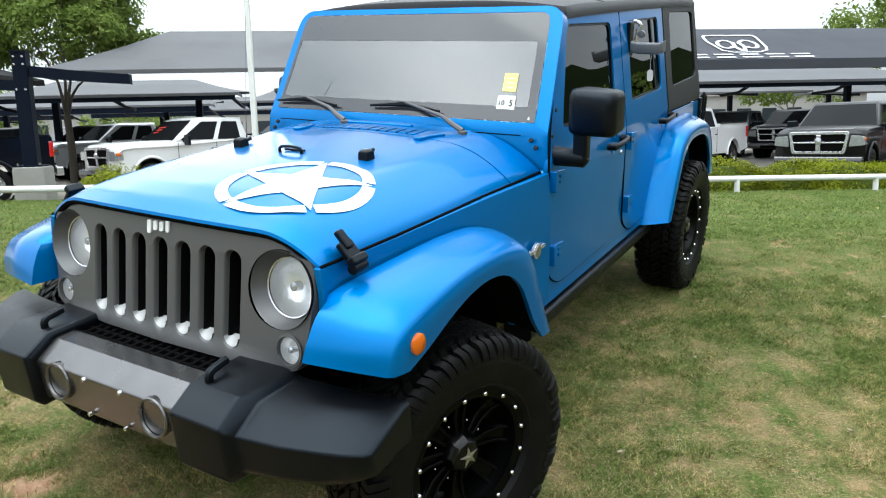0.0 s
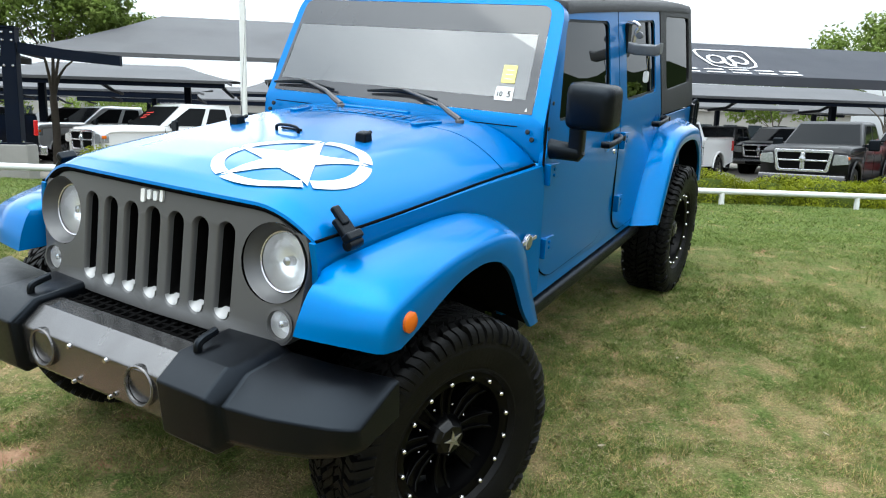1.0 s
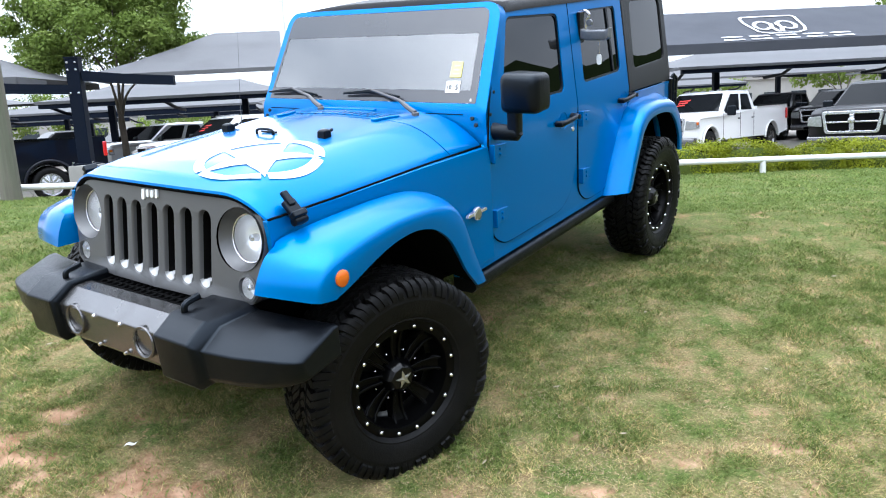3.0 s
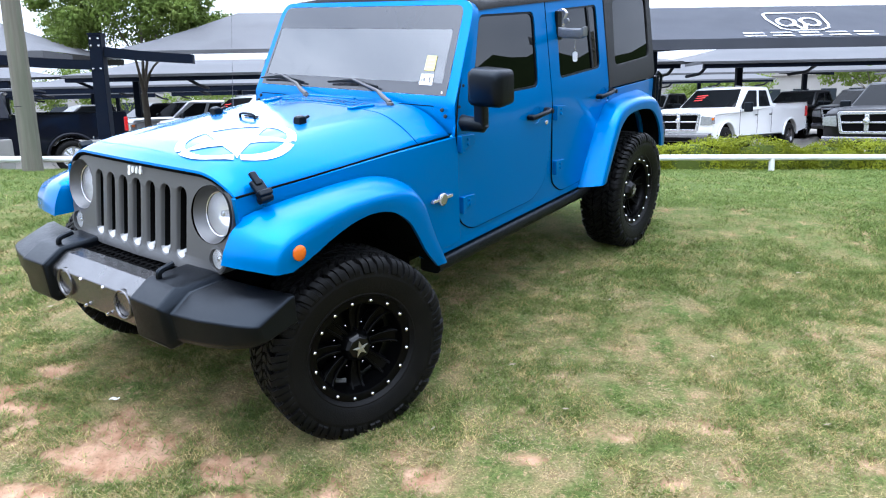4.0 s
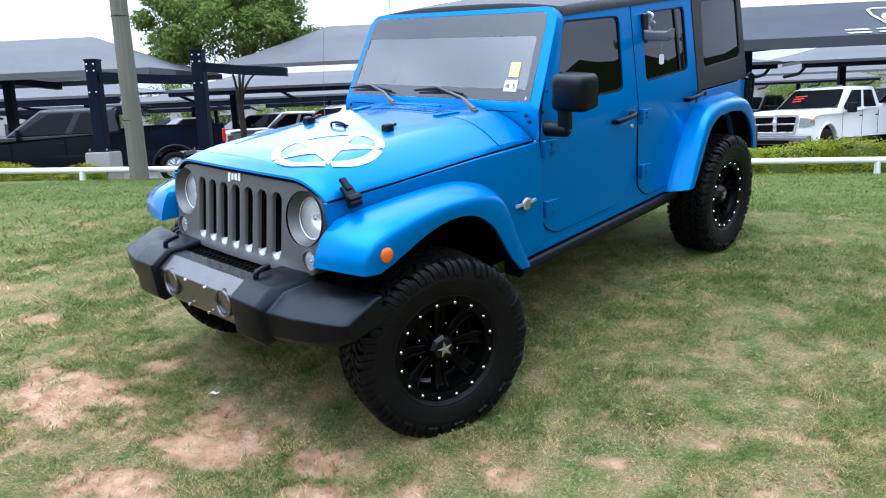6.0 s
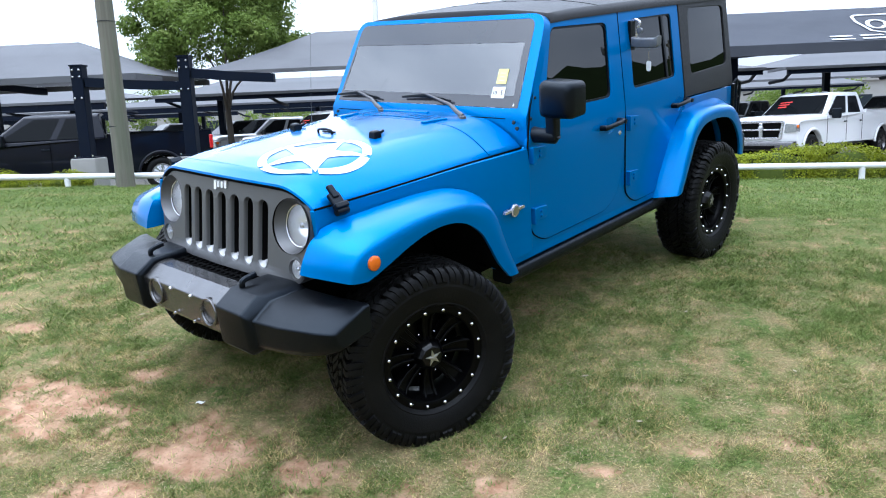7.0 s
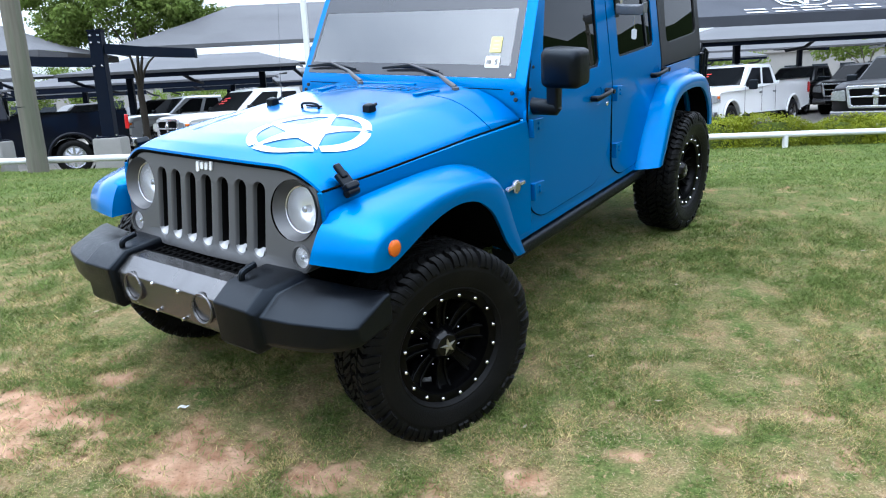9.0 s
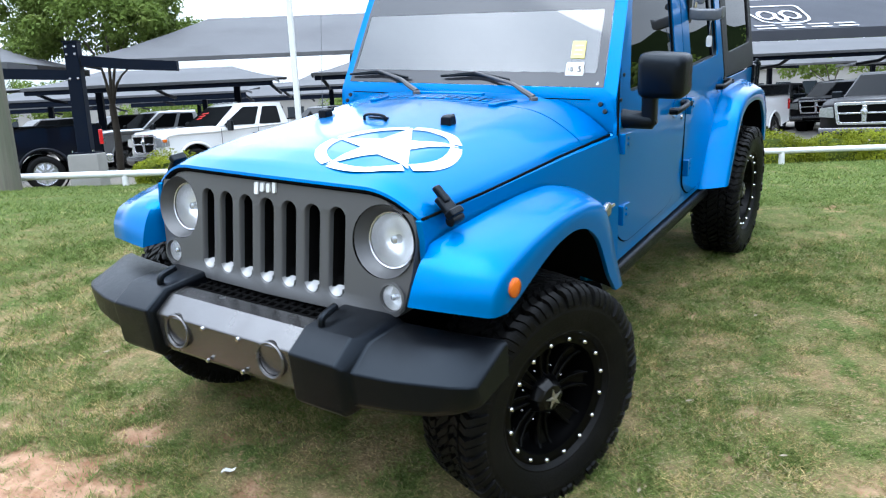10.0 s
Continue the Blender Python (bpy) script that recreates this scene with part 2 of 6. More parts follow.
STUD = mk("bright_stud_steel", (0.56, 0.56, 0.56), rough=0.18, metal=1.0)
WHITE_DECAL = mk("white_vinyl_decal", (0.54, 0.54, 0.5325), (0.615, 0.615, 0.6), rough=0.35, scale=40, coat=0.8, dirt=(0.20, 0.30, 0.42), dscale=28, damt=0.3, coat_rough=0.10)
WHITE_DECAL.node_tree.nodes["Principled BSDF"].inputs["Coat IOR"].default_value = 1.65
coat_by_angle(WHITE_DECAL, 0.16, 1.0)
AMBER = mk("amber_lens", (0.40, 0.075, 0.002), (0.50, 0.11, 0.004), rough=0.2, spec=0.3, scale=200, coat=0.3)
RED_LENS = mk("red_lens", (0.4, 0.01, 0.01), rough=0.15, coat=1.0)
LENS = glass("clear_lens", (0.95, 0.97, 0.98))
REFLECTOR = mk("lamp_reflector", (0.78, 0.78, 0.79), (0.88, 0.88, 0.89), rough=0.28, metal=0.6, scale=50, bump=0.3, bscale=40)
WINDSHIELD = glass("windshield_glass", (0.50, 0.62, 0.62), 2.45, 0.0)
TINTED = glass("dark_tinted_glass", (0.010, 0.011, 0.013), 1.98)
FRIT = mk("windshield_border_tint", (0.021, 0.0217, 0.0252), (0.0252, 0.0259, 0.0294), rough=0.08, scale=10, coat=0.35)
SEAT = mk("charcoal_seat_cloth", (0.0186, 0.0186, 0.01984), (0.031, 0.031, 0.03224), rough=0.9, scale=120)
TRIM_IN = mk("grey_interior_trim", (0.062, 0.062, 0.062), (0.0868, 0.0868, 0.0868), rough=0.7, scale=20)
YELLOW = mk("yellow_paper", (0.56, 0.504, 0.14), (0.595, 0.546, 0.196), rough=0.7, scale=30)
PAPER = mk("white_paper", (0.56, 0.56, 0.546), rough=0.7)
INK = mk("black_ink", (0.02, 0.02, 0.02), rough=0.6)
RED_PAINT = mk("red_window_paint", (0.5, 0.03, 0.025), rough=0.6)
BRASS = mk("worn_pewter", (0.3, 0.29, 0.26), (0.42, 0.41, 0.38), rough=0.3, metal=0.9, scale=120)
# paler than the grille paint, to give sky sheen on the slot bottoms
CHIN = mk("slot_chin_sheen", (0.28, 0.28, 0.28), (0.3136, 0.3136, 0.3136), rough=0.4, metal=0.2, scale=200)
GLOSS = mk("gloss_black_cap", (0.001, 0.001, 0.0012), rough=0.3, spec=0.1, coat=0.25)
WIPER = mk("faded_grey_wiper_arm", (0.045, 0.043, 0.045), (0.065, 0.062, 0.064), rough=0.5, scale=30)

# ---- the blue off-road vehicle; x forward, y to its left, z up from the ground below its front axle ----
JEEP_M = Matrix(((-0.51944, 0.85451, 0.0017, -0.745), (-0.84404, -0.51276, -0.15707, 2.6467), (-0.13335, -0.08302, 0.98759, -0.0362), (0, 0, 0, 1)))
suv = thing("off_road_vehicle", JEEP_M, "bright blue four-door off-road vehicle with black hardtop on the lawn", "car")


def lerp(x, xs, ys):
    return float(np.interp(x, xs, ys))


def hood_w(x):
    return lerp(-x, [-0.37, 0.2, 0.95], [0.630, 0.683, 0.742])


def hood_z(x, y):
    zc = lerp(-x, [-0.37, -0.30, -0.18, 0.0, 0.34, 0.75, 0.95], [1.236, 1.258, 1.275, 1.288, 1.302, 1.318, 1.325])
    ze = lerp(-x, [-0.37, 0.0, 0.5, 0.95], [1.134, 1.142, 1.158, 1.162])
    t = min(1.0, abs(y) / hood_w(x))
    dome = 0.010 * (1 / (1 + math.exp((abs(y) - lerp(-x, [-0.37, 0.75], [0.30, 0.40])) / 0.012)))
    k = lerp(-x, [-0.37, 0.3], [0.68, 0.58])
    g = 0.12 * t * t + 0.88 * max(0.0, (t - k) / (1 - k)) ** 2
    return zc - 0.010 - (zc - 0.010 - ze) * g + dome * (1 - t) * min(1.0, max(0.0, (0.37 - x) / 0.2))


def tumble(z):
    return 0.785 - 0.15 * max(0.0, z - 1.2)


def hood_sheet(x0, x1, nx, ny=49, lip=0.03):
    rows = []
    for i in range(nx + 1):
        x = x0 + (x1 - x0) * i / nx
        w = hood_w(x)
        row = [(x, s * w, hood_z(x, w) - lip) for s in (-1,)]
        row += [(x, y, hood_z(x, y)) for y in np.linspace(-w, w, ny)]
        row += [(x, w, hood_z(x, w) - lip)]
        f = 0.10 * max(0.0, x / 0.372)
        rows.append([(a - f * b * b, b, c) for a, b, c in row])
    low = 0.010 if x0 > 0 else lip
    first = [(q + (0.003 if x0 > x1 else -0.004), y, z - (low if 0 < i < len(rows[0]) - 1 else 0)) for i, (q, y, z) in enumerate(rows[0])]
    last = [(x1, y, z - lip) for _, y, z in rows[-1]]
    return Geo().rows([first] + rows + [last])


hood = part("hood", hood_sheet(0.372, -0.705, 44), BLUE, suv, smooth=50)
cowl = part("cowl", hood_sheet(-0.713, -0.945, 10), BLUE, suv, smooth=50)
for k in range(11):
    y = -0.27 + k * 0.05
    part("vent_slat", Geo().box((-0.85, y - 0.007, hood_z(-0.79, y + 0.012) - 0.012), (-0.745, y + 0.03, hood_z(-0.79, y + 0.012) + 0.004), None), BLUE, cowl, bevel=0.003)
# dark strips laid on the closed sheet, for the shade between the slats
for k in range(10):
    y = -0.274 + k * 0.05
    part("vent_gap_shade", Geo().box((-0.848, y + 0.032, hood_z(-0.79, y + 0.04) - 0.012), (-0.747, y + 0.046, hood_z(-0.79, y + 0.04) + 0.0012)), DARK, cowl)
part("vent_bar", Geo().box((-0.895, -0.24, 1.30), (-0.868, 0.16, hood_z(-0.87, 0) + 0.007)), BLUE, cowl, bevel=0.006)

part("hood_seal", Geo().tube([(0.362 - 0.1 * y * y, y, hood_z(0.362, y) - 0.019) for y in np.linspace(-0.60, 0.60, 41)], 0.0105, 6), DARK, hood, "thin black hood seal")

for s in (1, -1):
    part("hood_gap", Geo().tube([(x, s * (hood_w(x) + 0.005), lerp(-x, [-0.343, 0.0, 0.5, 0.945], [1.128, 1.134, 1.15, 1.156]) + 0.0025) for x in np.linspace(0.335, -0.94, 30)], 0.0052, 6), DARK, suv, "dark gap along the hood's edge")

# hood fittings
for s in (1, -1):
    hy = 0.32 * s
    hz = hood_z(-0.325, hy)
    qz = hood_z(-0.72, 0.33)
    stop = part("hood_stop", Geo().loft([[(-0.325 + a * r, hy + b * r, hz + h) for a, b in ((-1, -1), (1, -1), (1, 1), (-1, 1))] for r, h in ((0.024, -0.004), (0.022, 0.03), (0.012, 0.036))]), PLASTIC, hood, "black rubber hood stop", bevel=0.005)
    part("washer_nozzle", Geo().tube([(-0.385, hy - 0.03, hz), (-0.385, hy - 0.03, hz + 0.012), (-0.41, hy - 0.03, hz + 0.018)], 0.008), PLASTIC, hood)
    part("hood_hinge", Geo().prism(rounded([(-0.66, 0.30), (-0.66, 0.345), (-0.72, 0.35), (-0.80, 0.385), (-0.80, 0.32), (-0.72, 0.30)], 0.02), qz - 0.012, qz + 0.012, "z") if s > 0 else Geo().prism(rounded([(-0.66, -0.30), (-0.66, -0.345), (-0.72, -0.35), (-0.80, -0.385), (-0.80, -0.32), (-0.72, -0.30)], 0.02), qz - 0.012, qz + 0.012, "z"), BLUE, hood, bevel=0.006)
    # hood latch: rubber strap over a metal catch
    ly = 0.648 * s
    m = pose(0.237, ly, 1.158, -48 * s, 0, 0)
    latch = part("hood_latch", Geo().box((-0.03, -0.02, 0.0), (0.03, 0.05, 0.022), m).box((-0.016, -0.055, 0.01), (0.016, 0.01, 0.03), m).box((-0.034, 0.035, 0.0), (0.034, 0.062, 0.034), m), PLASTIC, hood, "black rubber hood latch", bevel=0.007)
    part("latch_foot", Geo().revolve([(0.001, -0.032), (0.017, -0.03), (0.02, 0), (0.017, 0.03), (0.001, 0.032)], 12, pose(0.237, ly + 0.047 * s, 1.112, 0, 90, 0)), PLASTIC, latch)
lz = hood_z(-0.28, 0)
part("footman_loop", Geo().tube(spline([(-0.28, -0.065, lz - 0.004), (-0.28, -0.06, lz + 0.018), (-0.28, -0.01, lz + 0.024), (-0.28, 0.04, lz + 0.018), (-0.28, 0.045, lz - 0.004)], 5), 0.006).tube([(-0.305, -0.06, lz + 0.006), (-0.305, 0.04, lz + 0.006)], 0.005), PLASTIC, hood, "black wire loop on the hood")

# the star decal lies 3 mm over the paint
SX, SY, SR = 0.036, 0.297, 0.262


def on_hood(u, w, up=0.003):
    x, y = SX + u, SY + w
    return (x, y, hood_z(x, y) + up)


def decal(outline2d_quads):
    g = Geo()
    for q in outline2d_quads:
        # each quad is cut fine so that it follows the sheet
        (a, b, c, d) = [Vector(p) for p in q]
        n = 6
        g.rows([[on_hood(*(a.lerp(b, j / n).lerp(d.lerp(c, j / n), i / n))) for j in range(n + 1)] for i in range(n + 1)])
    return g


quads = []
TURN = radians(-21)
for k in range(5):
    a0, a1, a2 = (TURN + radians(72 * k - 36), TURN + radians(72 * k), TURN + radians(72 * k + 36))
    tip = (SR * 0.96 * math.cos(a1), SR * 0.96 * math.sin(a1))
    i0 = (SR * 0.372 * math.cos(a0), SR * 0.372 * math.sin(a0))
    i1 = (SR * 0.372 * math.cos(a2), SR * 0.372 * math.sin(a2))
    quads.append(((0, 0), i0, tip, i1))
star = part("star_decal", decal(quads), WHITE_DECAL, hood, "white five-pointed star decal", smooth=0)
ring = Geo()
for k in range(5):
    lo, hi = TURN + radians(72 * k + 3.2), TURN + radians(72 * k + 68.8)
    aa = np.linspace(lo, hi, 15)
    ring.rows([[on_hood(SR * f * math.cos(a), SR * f * math.sin(a)) for a in aa] for f in (0.84, 0.92, 1.0)])
part("ring_decal", ring, WHITE_DECAL, hood, "broken white ring decal", smooth=0)

# ---- grille ----


def grille_x(y, z):
    return 0.424 - (z - 0.842) * 0.184 - 0.09 * y * y


def top_line(y):
    return hood_z(0.355, y) - 0.026


half = [(y * 0.969, z) for y, z in [(0.0, top_line(0)), (0.15, top_line(0.15)), (0.3, top_line(0.3)), (0.42, top_line(0.42)), (0.52, top_line(0.52)), (0.575, top_line(0.575) - 0.006), (0.618, 1.150), (0.636, 1.11), (0.64, 1.06), (0.628, 0.95), (0.605, 0.84), (0.585, 0.818), (0.55, 0.806), (0.3, 0.802), (0.0, 0.802)]]
g_outer = [(y, z) for y, z in half] + [(-y, z) for y, z in reversed(half[1:-1])]


def slot(y, grow=0.0):
    w, zb, zt = 0.031 + grow, 0.842 - grow, 1.138 + grow
    pts = [(y + w * math.cos(a), zt - w + w * math.sin(a)) for a in np.linspace(0, math.pi, 9)]
    pts += [(y + w * math.cos(a), zb + w + w * math.sin(a)) for a in np.linspace(math.pi, 2 * math.pi, 9)]
    return pts


def disc(y, z, r, n=28):
    return [(y + r * math.cos(6.283185 * k / n), z + r * math.sin(6.283185 * k / n)) for k in range(n)]


slots = [k * 0.1055 for k in range(-3, 4)]
LY, LZ = 0.500, 1.048
holes = [slot(y, 0.006) for y in slots] + [disc(s * LY, LZ, 0.119) for s in (1, -1)] + [disc(s * 0.538, 0.872, 0.050, 20) for s in (1, -1)]
gbm = fill(g_outer, holes)
for v in gbm.verts:
    y, z = v.co.x, v.co.y
    v.co = (grille_x(y, z), y, z)
gme = bpy.data.meshes.new("tmp")
gbm.to_mesh(gme)
gg = Geo().add([v.co[:] for v in gme.vertices], [tuple(p.vertices) for p in gme.polygons])
gbm.free()
bpy.data.meshes.remove(gme)


def wall(loops):
    gg.rows([[(grille_x(y, z) - dep, y, z) for y, z in loop] for loop, dep in loops], True)


for y in slots:
    wall([(slot(y, 0.006), 0.0), (slot(y, 0.002), 0.004), (slot(y, 0.0), 0.012), (slot(y, -0.002), 0.020)])
wall([(g_outer, 0.0), ([(y * 1.006, 0.98 + (z - 0.98) * 1.012) for y, z in g_outer], 0.010), ([(y * 1.008, 0.98 + (z - 0.98) * 1.016) for y, z in g_outer], 0.07)])
grille = part("grille", gg, GREY, suv, "satin charcoal seven-slot grille", smooth=45)
for y in slots:
    back = [(u, w + (0.03 if w < 0.9 else 0.0)) for u, w in slot(y, -0.004)]
    part("slot_liner", Geo().rows([[(grille_x(u, w) - dep, u, w) for u, w in loop] for loop, dep in ((slot(y, -0.002), 0.020), (back, 0.05), (back, 0.10))], True), DARK, grille, smooth=50)
    # upturned slot bottom; the sky's brightness on it is in its colour
    lip = [[(grille_x(y, 0.86) - 0.003 - 0.036 * f, y + (0.0298 - 0.001 * f) * math.cos(a), (0.873 + 0.0298 * math.sin(a)) * (1 - f) + 0.870 * f) for f in (0, 0.5, 1.0)] for a in np.linspace(math.pi, 2 * math.pi, 15)]
    part("slot_chin", Geo().rows(lip), CHIN, grille, "upturned slot bottom, pale with sky sheen in its colour", smooth=60)
part("radiator", Geo().box((0.24, -0.37, 0.76), (0.28, 0.37, 1.17)), DARK, suv)
for i in range(9):
    part("radiator_fin", Geo().box((0.28, -0.36, 0.84 + i * 0.033), (0.284, 0.36, 0.848 + i * 0.033)), PLASTIC, suv)
for s in (1, -1):
    x0 = grille_x(LY, LZ)
    lm = Matrix.Translation((x0, s * LY, LZ)) @ Matrix.Rotation(radians(90 - 10.4), 4, "Y")
    bez = Geo().revolve([(0.119, 0.0), (0.116, -0.004), (0.096, -0.05), (0.090, -0.052)], 40, lm, True)
    lamp = part("headlight", bez, GREY, grille, "round headlight in a grey bezel", smooth=50)
    part("reflector", Geo().revolve([(0.09, -0.052), (0.088, -0.05), (0.07, -0.085), (0.03, -0.11), (0.001, -0.115)], 40, lm, True), REFLECTOR, lamp)
    part("bulb_shield", Geo().revolve([(0.001, -0.055), (0.014, -0.058), (0.016, -0.085), (0.001, -0.09)], 16, lm), CHROME, lamp)
    part("lens", Geo().revolve([(0.001, -0.026), (0.04, -0.029), (0.07, -0.037), (0.0885, -0.05)], 40, lm, True), LENS, lamp).visible_shadow = False
    part("lens_ring", Geo().revolve([(0.0885, -0.046), (0.093, -0.044), (0.095, -0.05), (0.0885, -0.054)], 40, lm, True), CHROME, lamp)
    tx = grille_x(0.545, 0.872)
    tm = Matrix.Translation((tx, s * 0.538, 0.872)) @ Matrix.Rotation(radians(90 - 10.4), 4, "Y")
    turn = part("turn_signal", Geo().revolve([(0.052, 0.0), (0.053, 0.004), (0.044, 0.005), (0.042, -0.03)], 28, tm, True), GREY, grille, "round clear turn signal")
    part("reflector", Geo().revolve([(0.042, -0.01), (0.03, -0.035), (0.001, -0.04)], 24, tm, True), REFLECTOR, turn)
    part("lens", Geo().revolve([(0.001, 0.008), (0.03, 0.004), (0.042, -0.004)], 24, tm, True), LENS, turn).visible_shadow = False
    part("bulb", Geo().revolve([(0.001, -0.004), (0.01, -0.008), (0.01, -0.03), (0.001, -0.032)], 12, tm), CHROME, turn)
# the maker's mark: four plain raised white shapes
for k, (w, h, dz) in enumerate(((0.02, 0.042, 0.004), (0.024, 0.03, -0.002), (0.024, 0.03, -0.002), (0.026, 0.042, -0.008))):
    y = 0.042 - k * 0.029
    z = 1.180 + dz
    x = grille_x(y, z)
    o = rounded([(y - w * 0.36, z - h / 2), (y + w * 0.36, z - h / 2), (y + w * 0.36, z + h / 2), (y - w * 0.36, z + h / 2)], 0.006, 4)
    part("badge_piece", skin(o, [], lambda u, v: (grille_x(u, v) + 0.007, u, v), (-0.009, 0, 0)), WHITE_DECAL, grille, "white raised badge", bevel=0.002)

# ---- body sides ----


def side_fn(s):
    return lambda u, w: (u, s * tumble(w), w)


def arc(cx, cz, r, a0, a1, n=10):
    return [(cx + r * math.cos(radians(a)), cz + r * math.sin(radians(a))) for a in np.linspace(a0, a1, n)]


d1_out = rounded([(-0.955, 1.172), (-1.012, 1.345), (-1.252, 1.768), (-1.995, 1.782), (-1.955, 1.18), (-1.94, 0.90), (-1.86, 0.70), (-1.72, 0.632), (-1.07, 0.628), (-0.955, 0.70)], [0, 0.02, 0.03, 0.03, 0, 0.08, 0.1, 0.06, 0.1, 0.06])
d1_win = rounded([(-1.125, 1.315), (-1.295, 1.735), (-1.862, 1.724), (-1.818, 1.30)], [0.03, 0.04, 0.05, 0.04])
d2_out = rounded([(-1.966, 1.18), (-2.006, 1.781), (-2.79, 1.786), (-2.762, 1.16), (-2.63, 1.0), (-2.50, 0.80), (-2.42, 0.63), (-2.34, 0.602), (-2.08, 0.600), (-1.97, 0.68)], [0, 0.03, 0.03, 0.03, 0.06, 0.1, 0.06, 0.04, 0.08, 0.05])
d2_win = rounded([(-2.088, 1.315), (-2.132, 1.724), (-2.682, 1.728), (-2.662, 1.322)], 0.04)
q_out = rounded([(-2.772, 1.17), (-2.80, 1.79), (-3.595, 1.80), (-3.585, 1.155)], [0, 0, 0.06, 0.0])
q_win = rounded([(-2.89, 1.312), (-2.935, 1.748), (-3.515, 1.738), (-3.503, 1.322)], 0.05)
qp_out = [(-2.772, 1.16), (-2.772, 1.10)] + [(-2.70, 1.02), (-2.60, 0.88), (-2.52, 0.70), (-2.46, 0.60), (-2.44, 0.53)] + [(-2.52, 0.53), (-2.60, 0.72), (-2.72, 0.92), (-2.86, 0.985), (-3.15, 0.985), (-3.32, 0.90), (-3.42, 0.72), (-3.45, 0.56), (-3.56, 0.56), (-3.585, 0.72), (-3.585, 1.147)]
cutz = (0.7, 0.95, 1.2, 1.5)
for s, sd in ((1, "near"), (-1, "far")):
    fn = side_fn(s)
    inw = (0, -0.03 * s, 0)
    door = part("front_door", skin(d1_out, [d1_win], fn, inw, cutz), BLUE, suv, "blue front door with tinted window", bevel=0.006)
    door2 = part("rear_door", skin(d2_out, [d2_win], fn, inw, cutz), BLUE, suv, "blue rear door with tinted window", bevel=0.006)
    for d, win, bars in ((door, d1_win, ()), (door2, d2_win, (-2.56,))):
        big = [(u + (0.006 if u > -1.5 or (-2.4 < u < -2.0) else -0.006), w) for u, w in win]
        part("window_glass", skin(win, [], lambda u, w, s=s: (u, s * (tumble(w) - 0.012), w), (0, -0.004 * s, 0), (1.5,)), TINTED, d, "dark tinted side glass", smooth=0)
        cx = sum(u for u, _ in win) / len(win)
        cz = sum(w for _, w in win) / len(win)
        inner = [(cx + (u - cx) * 0.965, cz + (w - cz) * 0.95) for u, w in win]
        part("window_seal", skin(win, [inner], lambda u, w, s=s: (u, s * (tumble(w) - 0.006), w), (0, -0.012 * s, 0), (1.5,)), PLASTIC, d, "black rubber window seal")
        for b in bars:
            part("window_bar", Geo().loft([[(b + a, s * (tumble(z) - o), z) for a, o in ((-0.012, 0.004), (0.012, 0.004), (0.012, 0.018), (-0.012, 0.018))] for z in (1.325, 1.52, 1.72)]), PLASTIC, d)
    # hinges: two a door, each a barrel and a bolted leaf
    for d, hx in ((door, -0.975), (door2, -1.99)):
        for hz in (1.115, 0.79) if d is door else (1.12, 0.775):
            h = part("door_hinge", Geo().box((hx - 0.012, s * 0.779, hz - 0.045), (hx + 0.016, s * 0.812, hz + 0.045)).prism(rounded([(hx - 0.12, hz - 0.028), (hx, hz - 0.035), (hx, hz + 0.042), (hx - 0.12, hz + 0.032)], 0.008), s * 0.783, s * 0.797), BLUE, d, bevel=0.004)
            for bz in (-0.012, 0.014):
                part("bolt", Geo().revolve([(0.008, 0), (0.008, 0.006), (0.001, 0.008)], 8, pose(hx - 0.06, s * 0.797, hz + bz, -90 * s)), BLUE, h)
    for d, x0, x1, hz in ((door, -1.665, -1.86, 1.142), (door2, -2.575, -2.77, 1.14)):
        cup = part("handle_cup", Geo().revolve([(0.05, 0.0), (0.048, -0.004), (0.03, -0.018), (0.001, -0.022)], 20, pose((x0 + x1) / 2, s * 0.7875, hz, -90 * s), True), BLUE, d)
        hd = part("door_handle", Geo().tube([(x0, s * 0.79, hz), (x0, s * 0.825, hz + 0.002), (x0 - 0.02, s * 0.832, hz + 0.003), (x1 + 0.03, s * 0.832, hz + 0.012), (x1, s * 0.82, hz + 0.012), (x1, s * 0.79, hz + 0.012)], [0.017, 0.018, 0.014, 0.014, 0.02, 0.02], 10), PLASTIC, d, "black door handle")
        part("push_button", Geo().revolve([(0.014, 0), (0.014, 0.008), (0.001, 0.009)], 14, pose(x1, s * 0.838, hz + 0.012, -90 * s)), PLASTIC, hd)
    part("door_lock", Geo().revolve([(0.014, 0), (0.013, 0.006), (0.001, 0.007)], 14, pose(-1.885, s * 0.785, 1.077, -90 * s)), CHROME, door, "chrome door lock")
    # mirror
    mo = 0.0 if s > 0 else 0.12
    fold = (lambda x, y: (x, y)) if s > 0 else (lambda x, y: (-1.09 + (x + 0.945) * 0.8, 0.762 + (y - 0.85) * 0.25))
    if s > 0:
        part("mirror_arm", Geo().tube([(-1.02, 0.765, 1.215), (-1.02, 0.80, 1.215), (-1.02, 0.905, 1.212), (-1.02, 0.918, 1.222)], [0.046, 0.040, 0.036, 0.02], 14).loft([[(-1.02 + a, 0.893 + b, z) for a, b in rounded([(-0.03, -0.03), (0.03, -0.03), (0.03, 0.03), (-0.03, 0.03)], 0.014, 3)] for z in (1.20, 1.26, 1.33)]), PLASTIC, suv, "black mirror arm", smooth=50)
